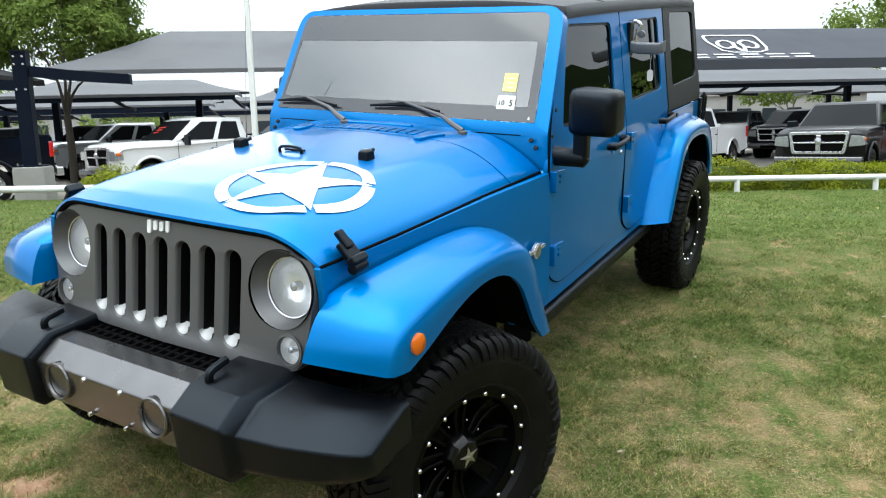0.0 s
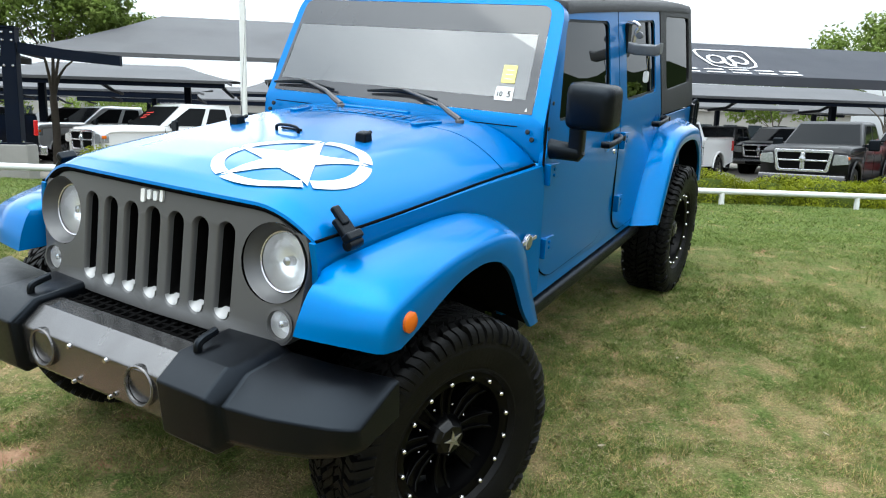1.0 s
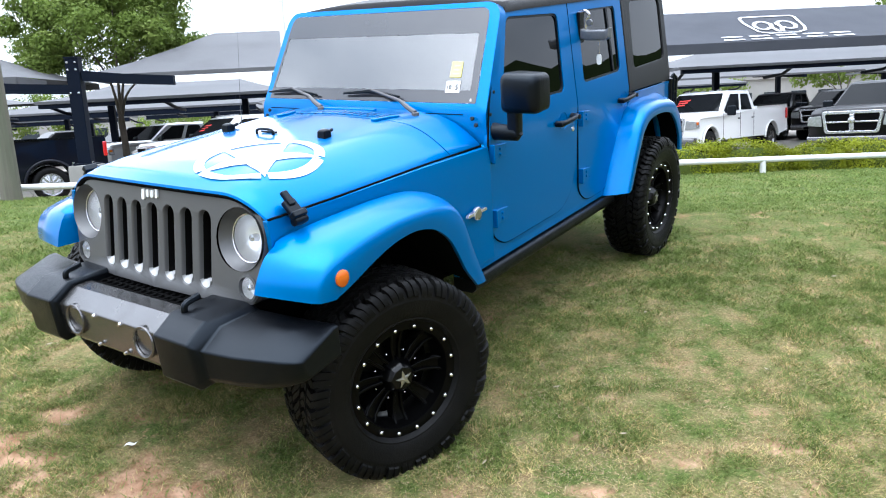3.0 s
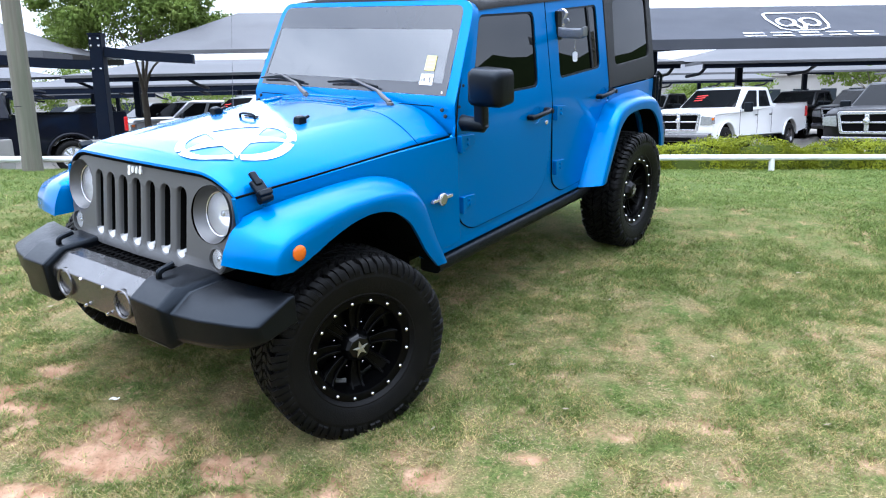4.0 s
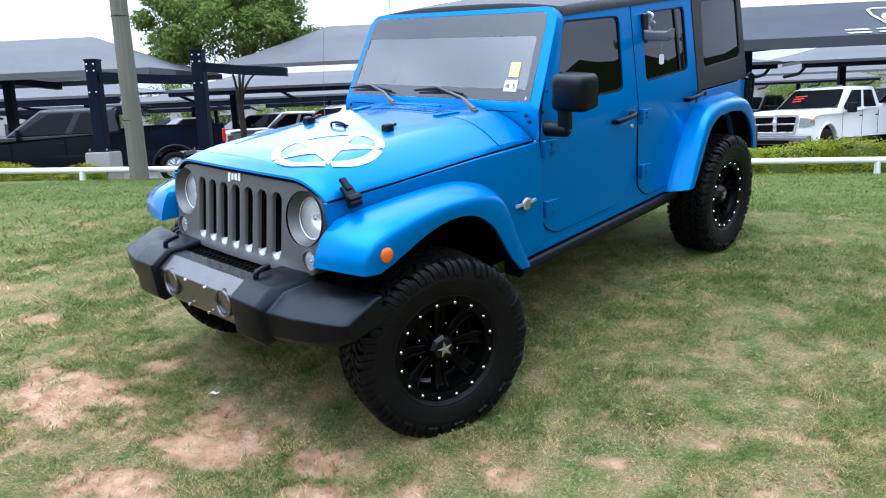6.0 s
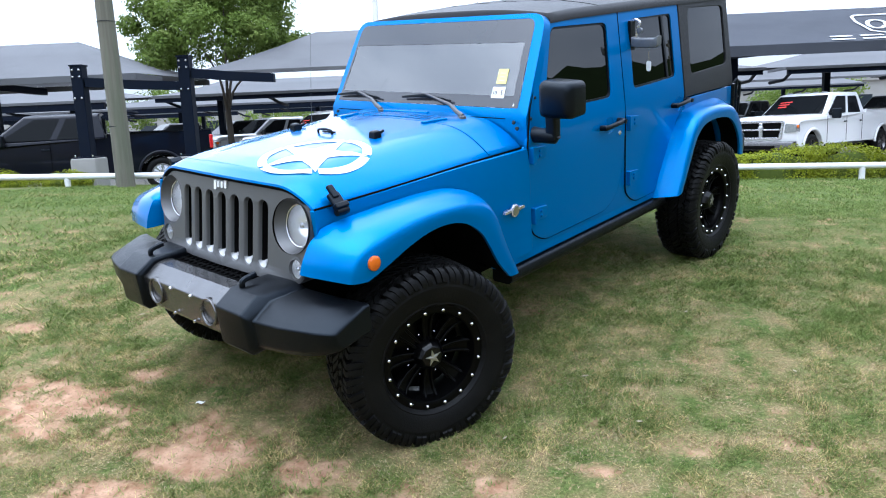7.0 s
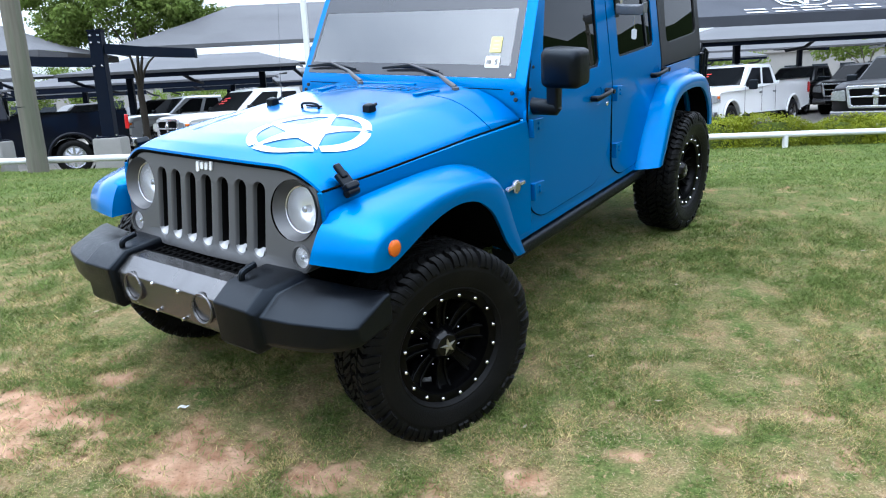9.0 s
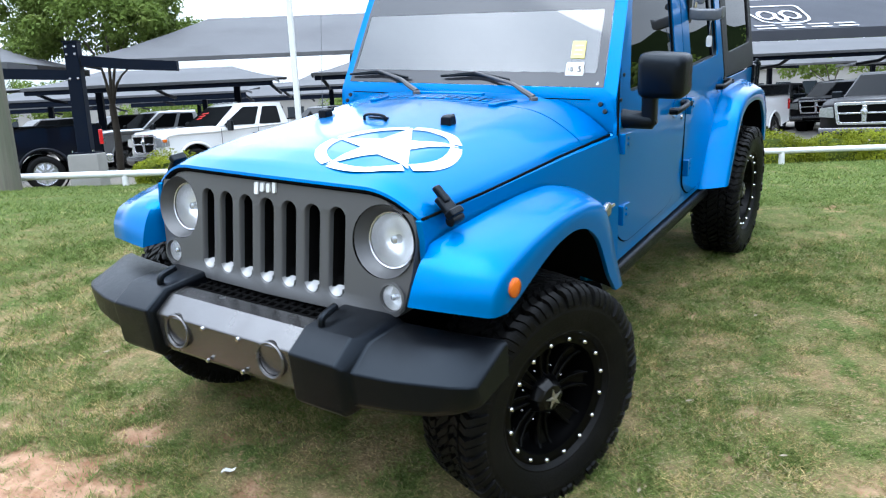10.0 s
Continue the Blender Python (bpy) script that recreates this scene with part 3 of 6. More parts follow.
    body = Geo().loft([[(fold(x, y)[0], s * fold(x, y)[1], z) for y, z in rounded([(0.85 + i, 1.312 + i), (1.048 - i, 1.312 + i), (1.048 - i, 1.492 - i), (0.85 + i, 1.502 - i)], 0.035)] for x, i in ((-0.942, 0.03), (-0.957, 0.008), (-0.99, 0.0), (-1.09, 0.004))])
    mir = part("side_mirror", body, PLASTIC, suv, "black square side mirror", smooth=50)
    if s > 0:
        part("mirror_glass", Geo().box((-1.094, s * 0.868, 1.33), (-1.0905, s * 1.03, 1.476)), CHROME, mir)
    # front quarter panel between grille and door
    fq = [(0.343, 1.128), (0.0, 1.134), (-0.5, 1.15), (-0.945, 1.156), (-0.945, 0.60), (-0.66, 0.58), (-0.60, 0.75), (-0.46, 0.93), (-0.25, 1.0), (0.15, 1.0), (0.25, 0.97), (0.29, 0.90), (0.315, 0.82), (0.346, 0.90), (0.346, 1.05)]
    part("front_quarter_panel", skin(fq, [], lambda u, w, s=s: (u, s * (lerp(-u, [-0.40, 0.2, 0.945], [0.634, 0.695, 0.785]) + (0.012 if w < 1.1 else 0.0)), w), (0, -0.025 * s, 0), (0.7, 0.9, 1.06)), BLUE, suv, bevel=0.004)
    # rear quarter panel, hardtop side and its window
    part("rear_quarter_panel", skin(qp_out, [], fn, inw, cutz), BLUE, suv, bevel=0.008)
    ht = part("hardtop_side", skin(q_out, [q_win], lambda u, w, s=s: (u, s * (tumble(w) + 0.004), w), inw, (1.2, 1.5)), HARDTOP, suv, "black hardtop side panel", bevel=0.01)
    part("quarter_window", skin(q_win, [], lambda u, w, s=s: (u, s * (tumble(w) - 0.006), w), (0, -0.004 * s, 0), (1.5,)), TINTED, ht, "dark tinted quarter window", smooth=0)
    # rocker rail and body sill
    part("rocker_sill", Geo().loft([[(x, s * y, z) for y, z in ((0.70, 0.63), (0.775, 0.625), (0.78, 0.56), (0.72, 0.53))] for x in (-0.74, -1.5, -2.46)]), BLUE, suv, bevel=0.008)
    part("rock_rail", Geo().loft([[(x, s * y, z) for y, z in rounded([(0.68, 0.55), (0.80, 0.55), (0.81, 0.50), (0.79, 0.475), (0.68, 0.475)], 0.015, 3)] for x in (-0.74, -2.48)]), PLASTIC, suv, "black rocker rail")
    # badge on the front quarter: bar, disc and star
    bx, bz = -0.80, 0.864
    bd = part("quarter_badge", Geo().prism(rounded([(bx - 0.085, bz - 0.004), (bx - 0.078, bz + 0.012), (bx + 0.078, bz + 0.012), (bx + 0.085, bz - 0.004)], 0.004), s * 0.785, s * 0.802).revolve([(0.033, 0.0), (0.033, 0.013), (0.028, 0.016), (0.001, 0.016)], 24, pose(bx, s * 0.79, bz, -90 * s)), CHROME, suv, "small chrome winged badge", bevel=0.002)
    part("badge_face", Geo().revolve([(0.024, 0), (0.024, 0.0175), (0.001, 0.0175)], 20, pose(bx, s * 0.7905, bz, -90 * s)), BRASS, bd)

# ---- fender flares ----


def flare(name, s, A, B, C, label, crown=1.0):
    A, B, C = [spline(p, 6) for p in (A, B, C)]
    rows = []
    for a, b, c in zip(A, B, C):
        a, b, c = Vector(a), Vector(b), Vector(c)
        mid = a.lerp(b, 0.55) + (a - c).normalized() * 0.014 * crown
        out = b + (b - c).normalized() * 0.004 + Vector((0, -0.012, 0))
        inn = c + Vector((0, -0.016, 0))
        side = Vector((min(a.x, 0.335), a.y - 0.02, a.z))
        rows.append([(p.x, s * p.y, p.z) for p in (side, a, a.lerp(b, 0.25) + (a - c).normalized() * 0.01 * crown, mid, out, b + Vector((0, 0.002, 0)) + (c - b) * 0.14, b.lerp(c, 0.6) + Vector((0, 0.003, 0)), c, c + (c - b) * 0.02 + Vector((0, -0.012, 0)), inn)])
    fl = part(name, Geo().rows(rows), BLUE, suv, label, smooth=55)
    part("flare_liner", Geo().rows([[(c.x, s * (c.y - 0.01), c.z + 0.006), (c.x, s * 0.80, c.z + 0.03), (c.x, s * 0.66, c.z + 0.05)] for c in C]), DARK, fl, "black inner liner", smooth=55)
    return fl


fA = [(0.457, 0.648, 0.889), (0.434, 0.655, 0.95), (0.388, 0.664, 1.02), (0.315, 0.682, 1.058), (0.20, 0.70, 1.074), (0.0, 0.72, 1.085), (-0.2, 0.735, 1.088), (-0.36, 0.76, 1.078), (-0.50, 0.778, 1.03), (-0.60, 0.788, 0.93), (-0.65, 0.79, 0.78), (-0.685, 0.79, 0.60)]
fB = [(0.408, 0.915, 0.885), (0.395, 0.92, 0.945), (0.355, 0.925, 0.995), (0.28, 0.928, 1.022), (0.15, 0.93, 1.046), (-0.02, 0.93, 1.060), (-0.2, 0.93, 1.055), (-0.33, 0.93, 1.037), (-0.43, 0.93, 1.00), (-0.50, 0.93, 0.92), (-0.57, 0.93, 0.76), (-0.650, 0.93, 0.60)]
fC = [(0.335, 0.93, 0.878), (0.31, 0.93, 0.885), (0.27, 0.93, 0.895), (0.20, 0.93, 0.918), (0.10, 0.93, 0.952), (-0.02, 0.93, 0.980), (-0.15, 0.93, 0.985), (-0.27, 0.93, 0.955), (-0.37, 0.93, 0.885), (-0.43, 0.93, 0.80), (-0.49, 0.93, 0.70), (-0.57, 0.93, 0.605)]
rA = [(-2.345, 0.792, 0.56), (-2.42, 0.79, 0.70), (-2.525, 0.79, 0.86), (-2.635, 0.79, 1.0), (-2.755, 0.79, 1.075), (-2.93, 0.79, 1.098), (-3.15, 0.79, 1.10), (-3.35, 0.79, 1.085), (-3.49, 0.79, 0.98), (-3.56, 0.79, 0.82), (-3.58, 0.79, 0.66)]
rB = [(-2.40, 0.93, 0.575), (-2.47, 0.93, 0.70), (-2.55, 0.93, 0.86), (-2.64, 0.93, 1.0), (-2.75, 0.93, 1.055), (-2.92, 0.93, 1.07), (-3.12, 0.93, 1.06), (-3.30, 0.93, 1.025), (-3.42, 0.93, 0.92), (-3.49, 0.93, 0.78), (-3.51, 0.93, 0.65)]
rC = [(-2.47, 0.93, 0.58), (-2.53, 0.93, 0.68), (-2.60, 0.93, 0.80), (-2.68, 0.93, 0.92), (-2.79, 0.93, 0.985), (-2.94, 0.93, 1.0), (-3.10, 0.93, 0.99), (-3.24, 0.93, 0.955), (-3.35, 0.93, 0.87), (-3.42, 0.93, 0.76), (-3.44, 0.93, 0.655)]
for s in (1, -1):
    ff = flare("front_fender_flare", s, fA, fB, fC, "blue painted fender flare")
    part("marker_lamp", Geo().revolve([(0.031, 0.0), (0.031, 0.010), (0.024, 0.016), (0.001, 0.018)], 24, pose(0.298, s * 0.928, 0.945, -90 * s)), AMBER, ff, "round amber marker lamp")
    flare("rear_fender_flare", s, rA, rB, rC, "blue painted fender flare", 0.25)
    # wheel wells
    for cx in (-0.05, -3.0):
        part("wheel_well", Geo().rows([[(cx + 0.56 * math.cos(a), s * y, 0.48 + 0.53 * math.sin(a)) for a in np.linspace(0.83 if cx > -1 else 0.0, math.pi - 0.12, 17)] for y in (0.42, 0.72)]).box((cx - 0.56, s * 0.40, 0.42), (cx + 0.37, s * 0.42, 1.0)), DARK, suv, smooth=60)

# ---- windshield ----


def ws_x(z):
    return -0.955 - (0.555 if z > 1.31 else 0.1) * (z - 1.31)


ws_out = rounded([(-0.785, 1.165), (0.768, 1.165), (0.760, 1.32), (0.714, 1.812), (-0.734, 1.812), (-0.780, 1.32)], [0, 0, 0.03, 0.085, 0.085, 0.03], 6)
ws_hole = rounded([(-0.730, 1.350), (0.698, 1.350), (0.660, 1.788), (-0.690, 1.788)], [0.05, 0.05, 0.05, 0.05], 6)
wsf = part("windshield_frame", skin(ws_out, [ws_hole], lambda u, w: (ws_x(w) - 0.02 * (abs(u) / 0.75) ** 4, u, w), (-0.055, 0, -0.012), (1.31, 1.5)), BLUE, suv, "blue windshield frame", bevel=0.012, seg=3)
part("windshield", skin(ws_hole, [], lambda u, w: (ws_x(w) - 0.012, u, w), (-0.005, 0, 0), (1.5,)), WINDSHIELD, wsf, "raked windshield glass", smooth=0).visible_shadow = False
lower = [(-0.728, 1.352), (0.696, 1.352), (0.691, 1.41), (-0.724, 1.41)]
upper = rounded([(-0.702, 1.67), (0.670, 1.67), (0.660, 1.786), (-0.690, 1.786)], [0, 0, 0.045, 0.045])
edge_l = [(0.690, 1.41), (0.668, 1.67), (0.628, 1.67), (0.650, 1.41)]
edge_r = [(-0.723, 1.41), (-0.701, 1.67), (-0.684, 1.67), (-0.706, 1.41)]
for o in (lower, upper, edge_l, edge_r):
    part("tint_band", skin(o, [], lambda u, w: (ws_x(w) - 0.0105, u, w), (-0.001, 0, 0)), FRIT, wsf, "dark tint band", smooth=0)
part("yellow_sticker", skin([(0.515, 1.468), (0.580, 1.468), (0.575, 1.54), (0.510, 1.54)], [], lambda u, w: (ws_x(w) - 0.008, u, w), (-0.0015, 0, 0)), YELLOW, wsf, "yellow paper sticker with illegible lines", smooth=0)
for k in range(3):
    part("print_line", skin([(0.53, 1.482 + k * 0.018), (0.565, 1.482 + k * 0.018), (0.564, 1.486 + k * 0.018), (0.529, 1.486 + k * 0.018)], [], lambda u, w: (ws_x(w) - 0.006, u, w), (-0.001, 0, 0)), BRASS, wsf, smooth=0)
part("corner_mark", skin([(0.660, 1.362), (0.672, 1.362), (0.666, 1.376)], [], lambda u, w: (ws_x(w) - 0.008, u, w), (-0.0015, 0, 0)), PAPER, wsf, "small white mark", smooth=0)
stk = part("inspection_sticker", skin([(0.505, 1.398), (0.590, 1.398), (0.586, 1.452), (0.502, 1.452)], [], lambda u, w: (ws_x(w) - 0.008, u, w), (-0.0015, 0, 0)), PAPER, wsf, "white inspection sticker reading 10 and 5", smooth=0)


def lettering(name, text, size, m, material, parent, depth=0.001):
    cu = bpy.data.curves.new(name, "FONT")
    cu.body, cu.size, cu.extrude, cu.align_x, cu.align_y = text, size, depth, "CENTER", "CENTER"
    tmp = new("tmp_text", cu)
    me = bpy.data.meshes.new_from_object(tmp.evaluated_get(bpy.context.evaluated_depsgraph_get()))
    bpy.data.objects.remove(tmp)
    me.transform(m)
    me.materials.clear()
    me.materials.append(material)
    ob = new(name, me)
    ob.parent = parent
    return ob


tilt_ws = math.degrees(math.atan(0.555))
for txt, y, sz in (("10", 0.524, 0.032), ("5", 0.569, 0.04)):
    lettering("sticker_number", txt, sz, pose(ws_x(1.423) - 0.0055, y, 1.423) @ Matrix.Rotation(radians(90), 4, "Z") @ Matrix.Rotation(radians(90 - tilt_ws), 4, "X"), INK, wsf)
for s in (1, -1):
    for k, (y, z) in enumerate(((0.70, 1.285), (0.722, 1.255))):
        part("frame_bolt", Geo().revolve([(0.011, 0), (0.010, 0.007), (0.001, 0.008)], 10, pose(ws_x(z) + 0.002, s * y, z, 0, 61, 0)), PLASTIC, wsf)
    for z in (1.20, 1.30, 1.40):
        part("frame_bolt", Geo().revolve([(0.009, 0), (0.008, 0.005), (0.001, 0.006)], 10, pose(ws_x(z) - 0.045, s * (0.772 - 0.1 * max(0, z - 1.32)), z, -90 * s)), PLASTIC, wsf)
part("cowl_seam", Geo().box((-0.93, -0.66, 1.305), (-0.925, 0.66, 1.309)), DARK, cowl)
# wipers: arm and blade
for y0, y1, z1, x1 in ((0.42, 0.05, 1.40, 0), (-0.21, -0.53, 1.40, 0)):
    x0, z0 = -0.87, hood_z(-0.85, y0) + 0.012
    px_, pz_ = ws_x(z1) + 0.022, z1 + 0.012
    arm = part("wiper_arm", Geo().tube([(x0, y0, z0), (x0 - 0.01, y0 - 0.05, z0 + 0.022), (x0 - 0.05, y0 - 0.13, z0 + 0.05), (px_, y1, pz_)], [0.013, 0.013, 0.009, 0.006], 8).revolve([(0.02, 0), (0.019, 0.012), (0.001, 0.018)], 12, pose(x0, y0, z0 - 0.012)), WIPER, suv, "grey windshield wiper arm with a black blade")
    part("wiper_blade", Geo().tube([(ws_x(z1 - 0.015) + 0.012, y1 - 0.19, z1 - 0.012), (ws_x(z1) + 0.02, y1, z1 + 0.003), (ws_x(z1 - 0.02) + 0.012, y1 + 0.19, z1 - 0.022)], [0.006, 0.012, 0.006], 6), PLASTIC, arm)
part("antenna", Geo().tube([(-0.74, -0.72, 1.20), (-0.76, -0.725, 1.35), (-0.83, -0.73, 1.8)], [0.005, 0.0012, 0.0008], 6), WIPER, suv, "thin grey radio antenna")

# a key lock box hooked over the rear door's glass
KEYBOX = mk("grey_cast_metal", (0.10, 0.105, 0.115), (0.16, 0.165, 0.175), rough=0.4, metal=0.5, scale=60)
kb = thing("key_lock_box", JEEP_M @ Matrix.Translation((-2.135, 0.722, 1.60)), "grey metal key lock box hooked over the rear door glass", "lock box")
part("clip", Geo().box((-0.035, -0.012, -0.06), (0.03, 0.010, 0.115)), PLASTIC, kb, "black window clip", bevel=0.006)
part("box_body", Geo().loft([[(x, y, z) for x, z in rounded([(-0.03, -0.045 + d), (0.03, -0.045 + d), (0.03, 0.012 + d), (-0.03, 0.012 + d)], 0.01, 3)] for y, d in ((0.012, 0.01), (0.05, 0.0), (0.16, -0.002), (0.185, 0.012))]), KEYBOX, kb, bevel=0.005)
part("shackle", Geo().tube(spline([(0, 0.03, 0.0), (0.0, 0.04, 0.07), (0.0, 0.055, 0.10), (0.0, 0.03, 0.118), (0.0, -0.005, 0.11)], 4), 0.010, 8), CHROME, kb, "bright shackle")
part("dial", Geo().revolve([(0.019, 0.0), (0.018, 0.016), (0.001, 0.018)], 14, pose(0.02, 0.07, 0.055, 0, 90, 0)), KEYBOX, kb)
part("key_string", Geo().tube([(0, 0.12, -0.04), (0.004, 0.118, -0.09), (0, 0.12, -0.13)], 0.0022, 5), CHROME, kb)
part("key_tag", Geo().prism(rounded([(0.104, -0.185), (0.134, -0.185), (0.134, -0.125), (0.104, -0.125)], 0.014, 4), -0.002, 0.002, "x"), PAPER, kb, "white oval key tag")

# ---- hardtop roof ----


def roof_z(x, y):
    t = abs(y) / 0.70
    e = lerp(-x, [1.20, 1.5, 2.4, 3.3, 3.6], [1.802, 1.814, 1.826, 1.828, 1.815])
    crown = lerp(-x, [1.20, 1.5, 2.4, 3.3, 3.6], [0.030, 0.052, 0.058, 0.050, 0.02])
    z = e + crown * (1 - t ** 3)
    for ry in (-0.42, -0.21, 0.0, 0.21, 0.42):
        z += 0.010 * math.exp(-((y - ry) / 0.022) ** 2) * min(1, max(0, (-x - 1.55) / 0.25)) * min(1, max(0, (3.45 + x) / 0.1))
    return z


rows = []
for x in [-1.285, -1.292, -1.31] + list(np.linspace(-1.36, -3.5, 26)) + [-3.56, -3.595, -3.61]:
    w = 0.703 if -3.55 < x else 0.695
    drop = 0.010 if x > -1.29 else 0.0
    row = [(x, -w - 0.004, roof_z(x, w) - 0.05), (x, -w - 0.004, roof_z(x, w) - 0.025)]
    row += [(x, y, roof_z(x, y) - drop) for y in np.linspace(-w + 0.012, w - 0.012, 71)]
    row += [(x, w + 0.004, roof_z(x, w) - 0.025), (x, w + 0.004, roof_z(x, w) - 0.05)]
    rows.append(row)
rows.append([(-3.612, p[1], p[2] - 0.05) for p in rows[-1]])
rows.insert(0, [(-1.283, p[1], p[2] - 0.03) for p in rows[0]])
part("hardtop_roof", Geo().rows(rows), HARDTOP, suv, "black ribbed hardtop roof", smooth=50)
part("roof_seam", Geo().rows([[(x, y, roof_z(x, y) + h) for y in np.linspace(-0.69, 0.69, 41)] for x, h in ((-1.797, -0.004), (-1.798, 0.002), (-1.806, 0.002), (-1.807, -0.004))]), DARK, suv)
# rear wall, tailgate, bumper, lamps, spare
part("tailgate", Geo().box((-3.575, -0.76, 0.62), (-3.53, 0.76, 1.15)), BLUE, suv, bevel=0.01)
part("rear_window", Geo().loft([[(-3.58, -0.735, 1.16), (-3.58, 0.735, 1.16), (-3.60, 0.68, 1.79), (-3.60, -0.68, 1.79)], [(-3.57, -0.735, 1.16), (-3.57, 0.735, 1.16), (-3.59, 0.68, 1.79), (-3.59, -0.68, 1.79)]]), TINTED, suv, "dark rear glass", smooth=0)
for s in (1, -1):
    tl = part("tail_lamp", Geo().box((-3.64, s * 0.66, 0.92), (-3.585, s * 0.80, 1.16)), PLASTIC, suv, "black-framed tail lamp", bevel=0.012)
    part("lens", Geo().box((-3.645, s * 0.69, 0.94), (-3.641, s * 0.78, 1.13)), RED_LENS, tl)
    part("lamp_guard", Geo().tube([(-3.66, s * 0.81, 0.94), (-3.665, s * 0.815, 1.16), (-3.60, s * 0.812, 1.19), (-3.585, s * 0.80, 1.17)], 0.012, 6).tube([(-3.60, s * 0.815, 0.97), (-3.60, s * 0.815, 1.18)], 0.008, 6).tube([(-3.66, s * 0.812, 1.06), (-3.585, s * 0.80, 1.06)], 0.008, 6), PLASTIC, tl, "black tube lamp guard")
part("rear_bumper", Geo().loft([[(x, y, z) for x, z in rounded([(-3.58, 0.62), (-3.58, 0.79), (-3.66, 0.79), (-3.72, 0.76), (-3.72, 0.62)], 0.03)] for y in (-0.86, -0.5, 0.5, 0.86)]), PLASTIC, suv, "black plastic rear bumper", bevel=0.015)

# ---- front bumper ----


def bsec(y, xf, xb, zt, zb, nose, drop):
    """A slice of the bumper: flat top, sloped shoulder, upright face, tucked-under bottom."""
    return [(xb, y, zb + 0.02), (xb, y, zt), (xf - nose, y, zt), (xf, y, zt - drop), (xf - 0.008, y, zb + 0.03), (xf - 0.035, y, zb)]


steel = (0.655, 0.505, 0.80, 0.585, 0.075, 0.05)
bumper = part("front_bumper", Geo().loft([bsec(y, *steel) for y in (-0.35, -0.2, 0.2, 0.35)]), SILVER, suv, "front bumper with silver centre and black plastic ends", smooth=30, bevel=0.007, seg=3)
for s in (1, -1):
    secs = [(0.338, (0.668, 0.41, 0.812, 0.59, 0.08, 0.05)), (0.350, (0.69, 0.40, 0.824, 0.575, 0.09, 0.055)), (0.535, (0.69, 0.39, 0.822, 0.575, 0.09, 0.055)), (0.555, (0.68, 0.385, 0.810, 0.590, 0.10, 0.055)), (0.572, (0.655, 0.38, 0.792, 0.60, 0.10, 0.055)), (0.70, (0.634, 0.37, 0.790, 0.605, 0.10, 0.055)), (0.80, (0.608, 0.36, 0.79, 0.612, 0.10, 0.055)), (0.87, (0.58, 0.35, 0.79, 0.625, 0.145, 0.058)), (0.915, (0.552, 0.34, 0.789, 0.64, 0.175, 0.06)), (0.932, (0.53, 0.34, 0.782, 0.65, 0.165, 0.06))]
    part("bumper_end", Geo().loft([bsec(s * y, *q) for y, q in secs]), PLASTIC, bumper, "black grained plastic bumper end", smooth=50, bevel=0.017, seg=3)
    fm = pose(0.652, s * 0.232, 0.700, 0, 84, 0)
    fog = part("fog_lamp", Geo().revolve([(0.066, -0.06), (0.064, 0.008), (0.060, 0.012), (0.055, 0.010), (0.050, -0.004), (0.048, -0.05)], 32, fm, True), SILVER, bumper, "round fog lamp in a silver ring", smooth=35)
    part("lamp_cup", Geo().revolve([(0.052, 0.004), (0.050, -0.035), (0.044, -0.036)], 28, fm, True), DARK, fog)
    part("reflector", Geo().revolve([(0.044, -0.035), (0.03, -0.055), (0.001, -0.062)], 24, fm, True), REFLECTOR, fog)
    part("lens", Geo().revolve([(0.001, -0.024), (0.03, -0.028), (0.046, -0.034)], 24, fm, True), LENS, fog).visible_shadow = False
    hk = part("tow_hook", Geo().tube(spline([(0.575, s * 0.398, 0.80), (0.575, s * 0.398, 0.838), (0.563, s * 0.398, 0.852), (0.53, s * 0.398, 0.858), (0.505, s * 0.398, 0.862)], 4), 0.013, 8), PLASTIC, bumper, "black tow hook")
    part("hook_slot", Geo().prism(rounded([(0.545, s * 0.398 - 0.032), (0.60, s * 0.398 - 0.032), (0.60, s * 0.398 + 0.032), (0.545, s * 0.398 + 0.032)], 0.012), 0.81, 0.8215, "z"), DARK, bumper)
    for z in (0.62, 0.742):
        part("bumper_bolt", Geo().revolve([(0.008, 0), (0.007, 0.010), (0.001, 0.012)], 8, pose(0.653, s * 0.088, z, 0, 90, 0)), STUD, bumper)
part("bumper_back", Geo().box((0.30, -0.60, 0.60), (0.50, 0.60, 0.745)), DARK, suv)
mesh_g = Geo()
for i in range(26):
    mesh_g.box((0.36, -0.52 + i * 0.04, 0.777), (0.51, -0.508 + i * 0.04, 0.790))
for i in range(4):
    mesh_g.box((0.37 + i * 0.036, -0.55, 0.779), (0.381 + i * 0.036, 0.55, 0.788))
part("bumper_mesh", mesh_g, DARK, bumper, "black bumper cover mesh")

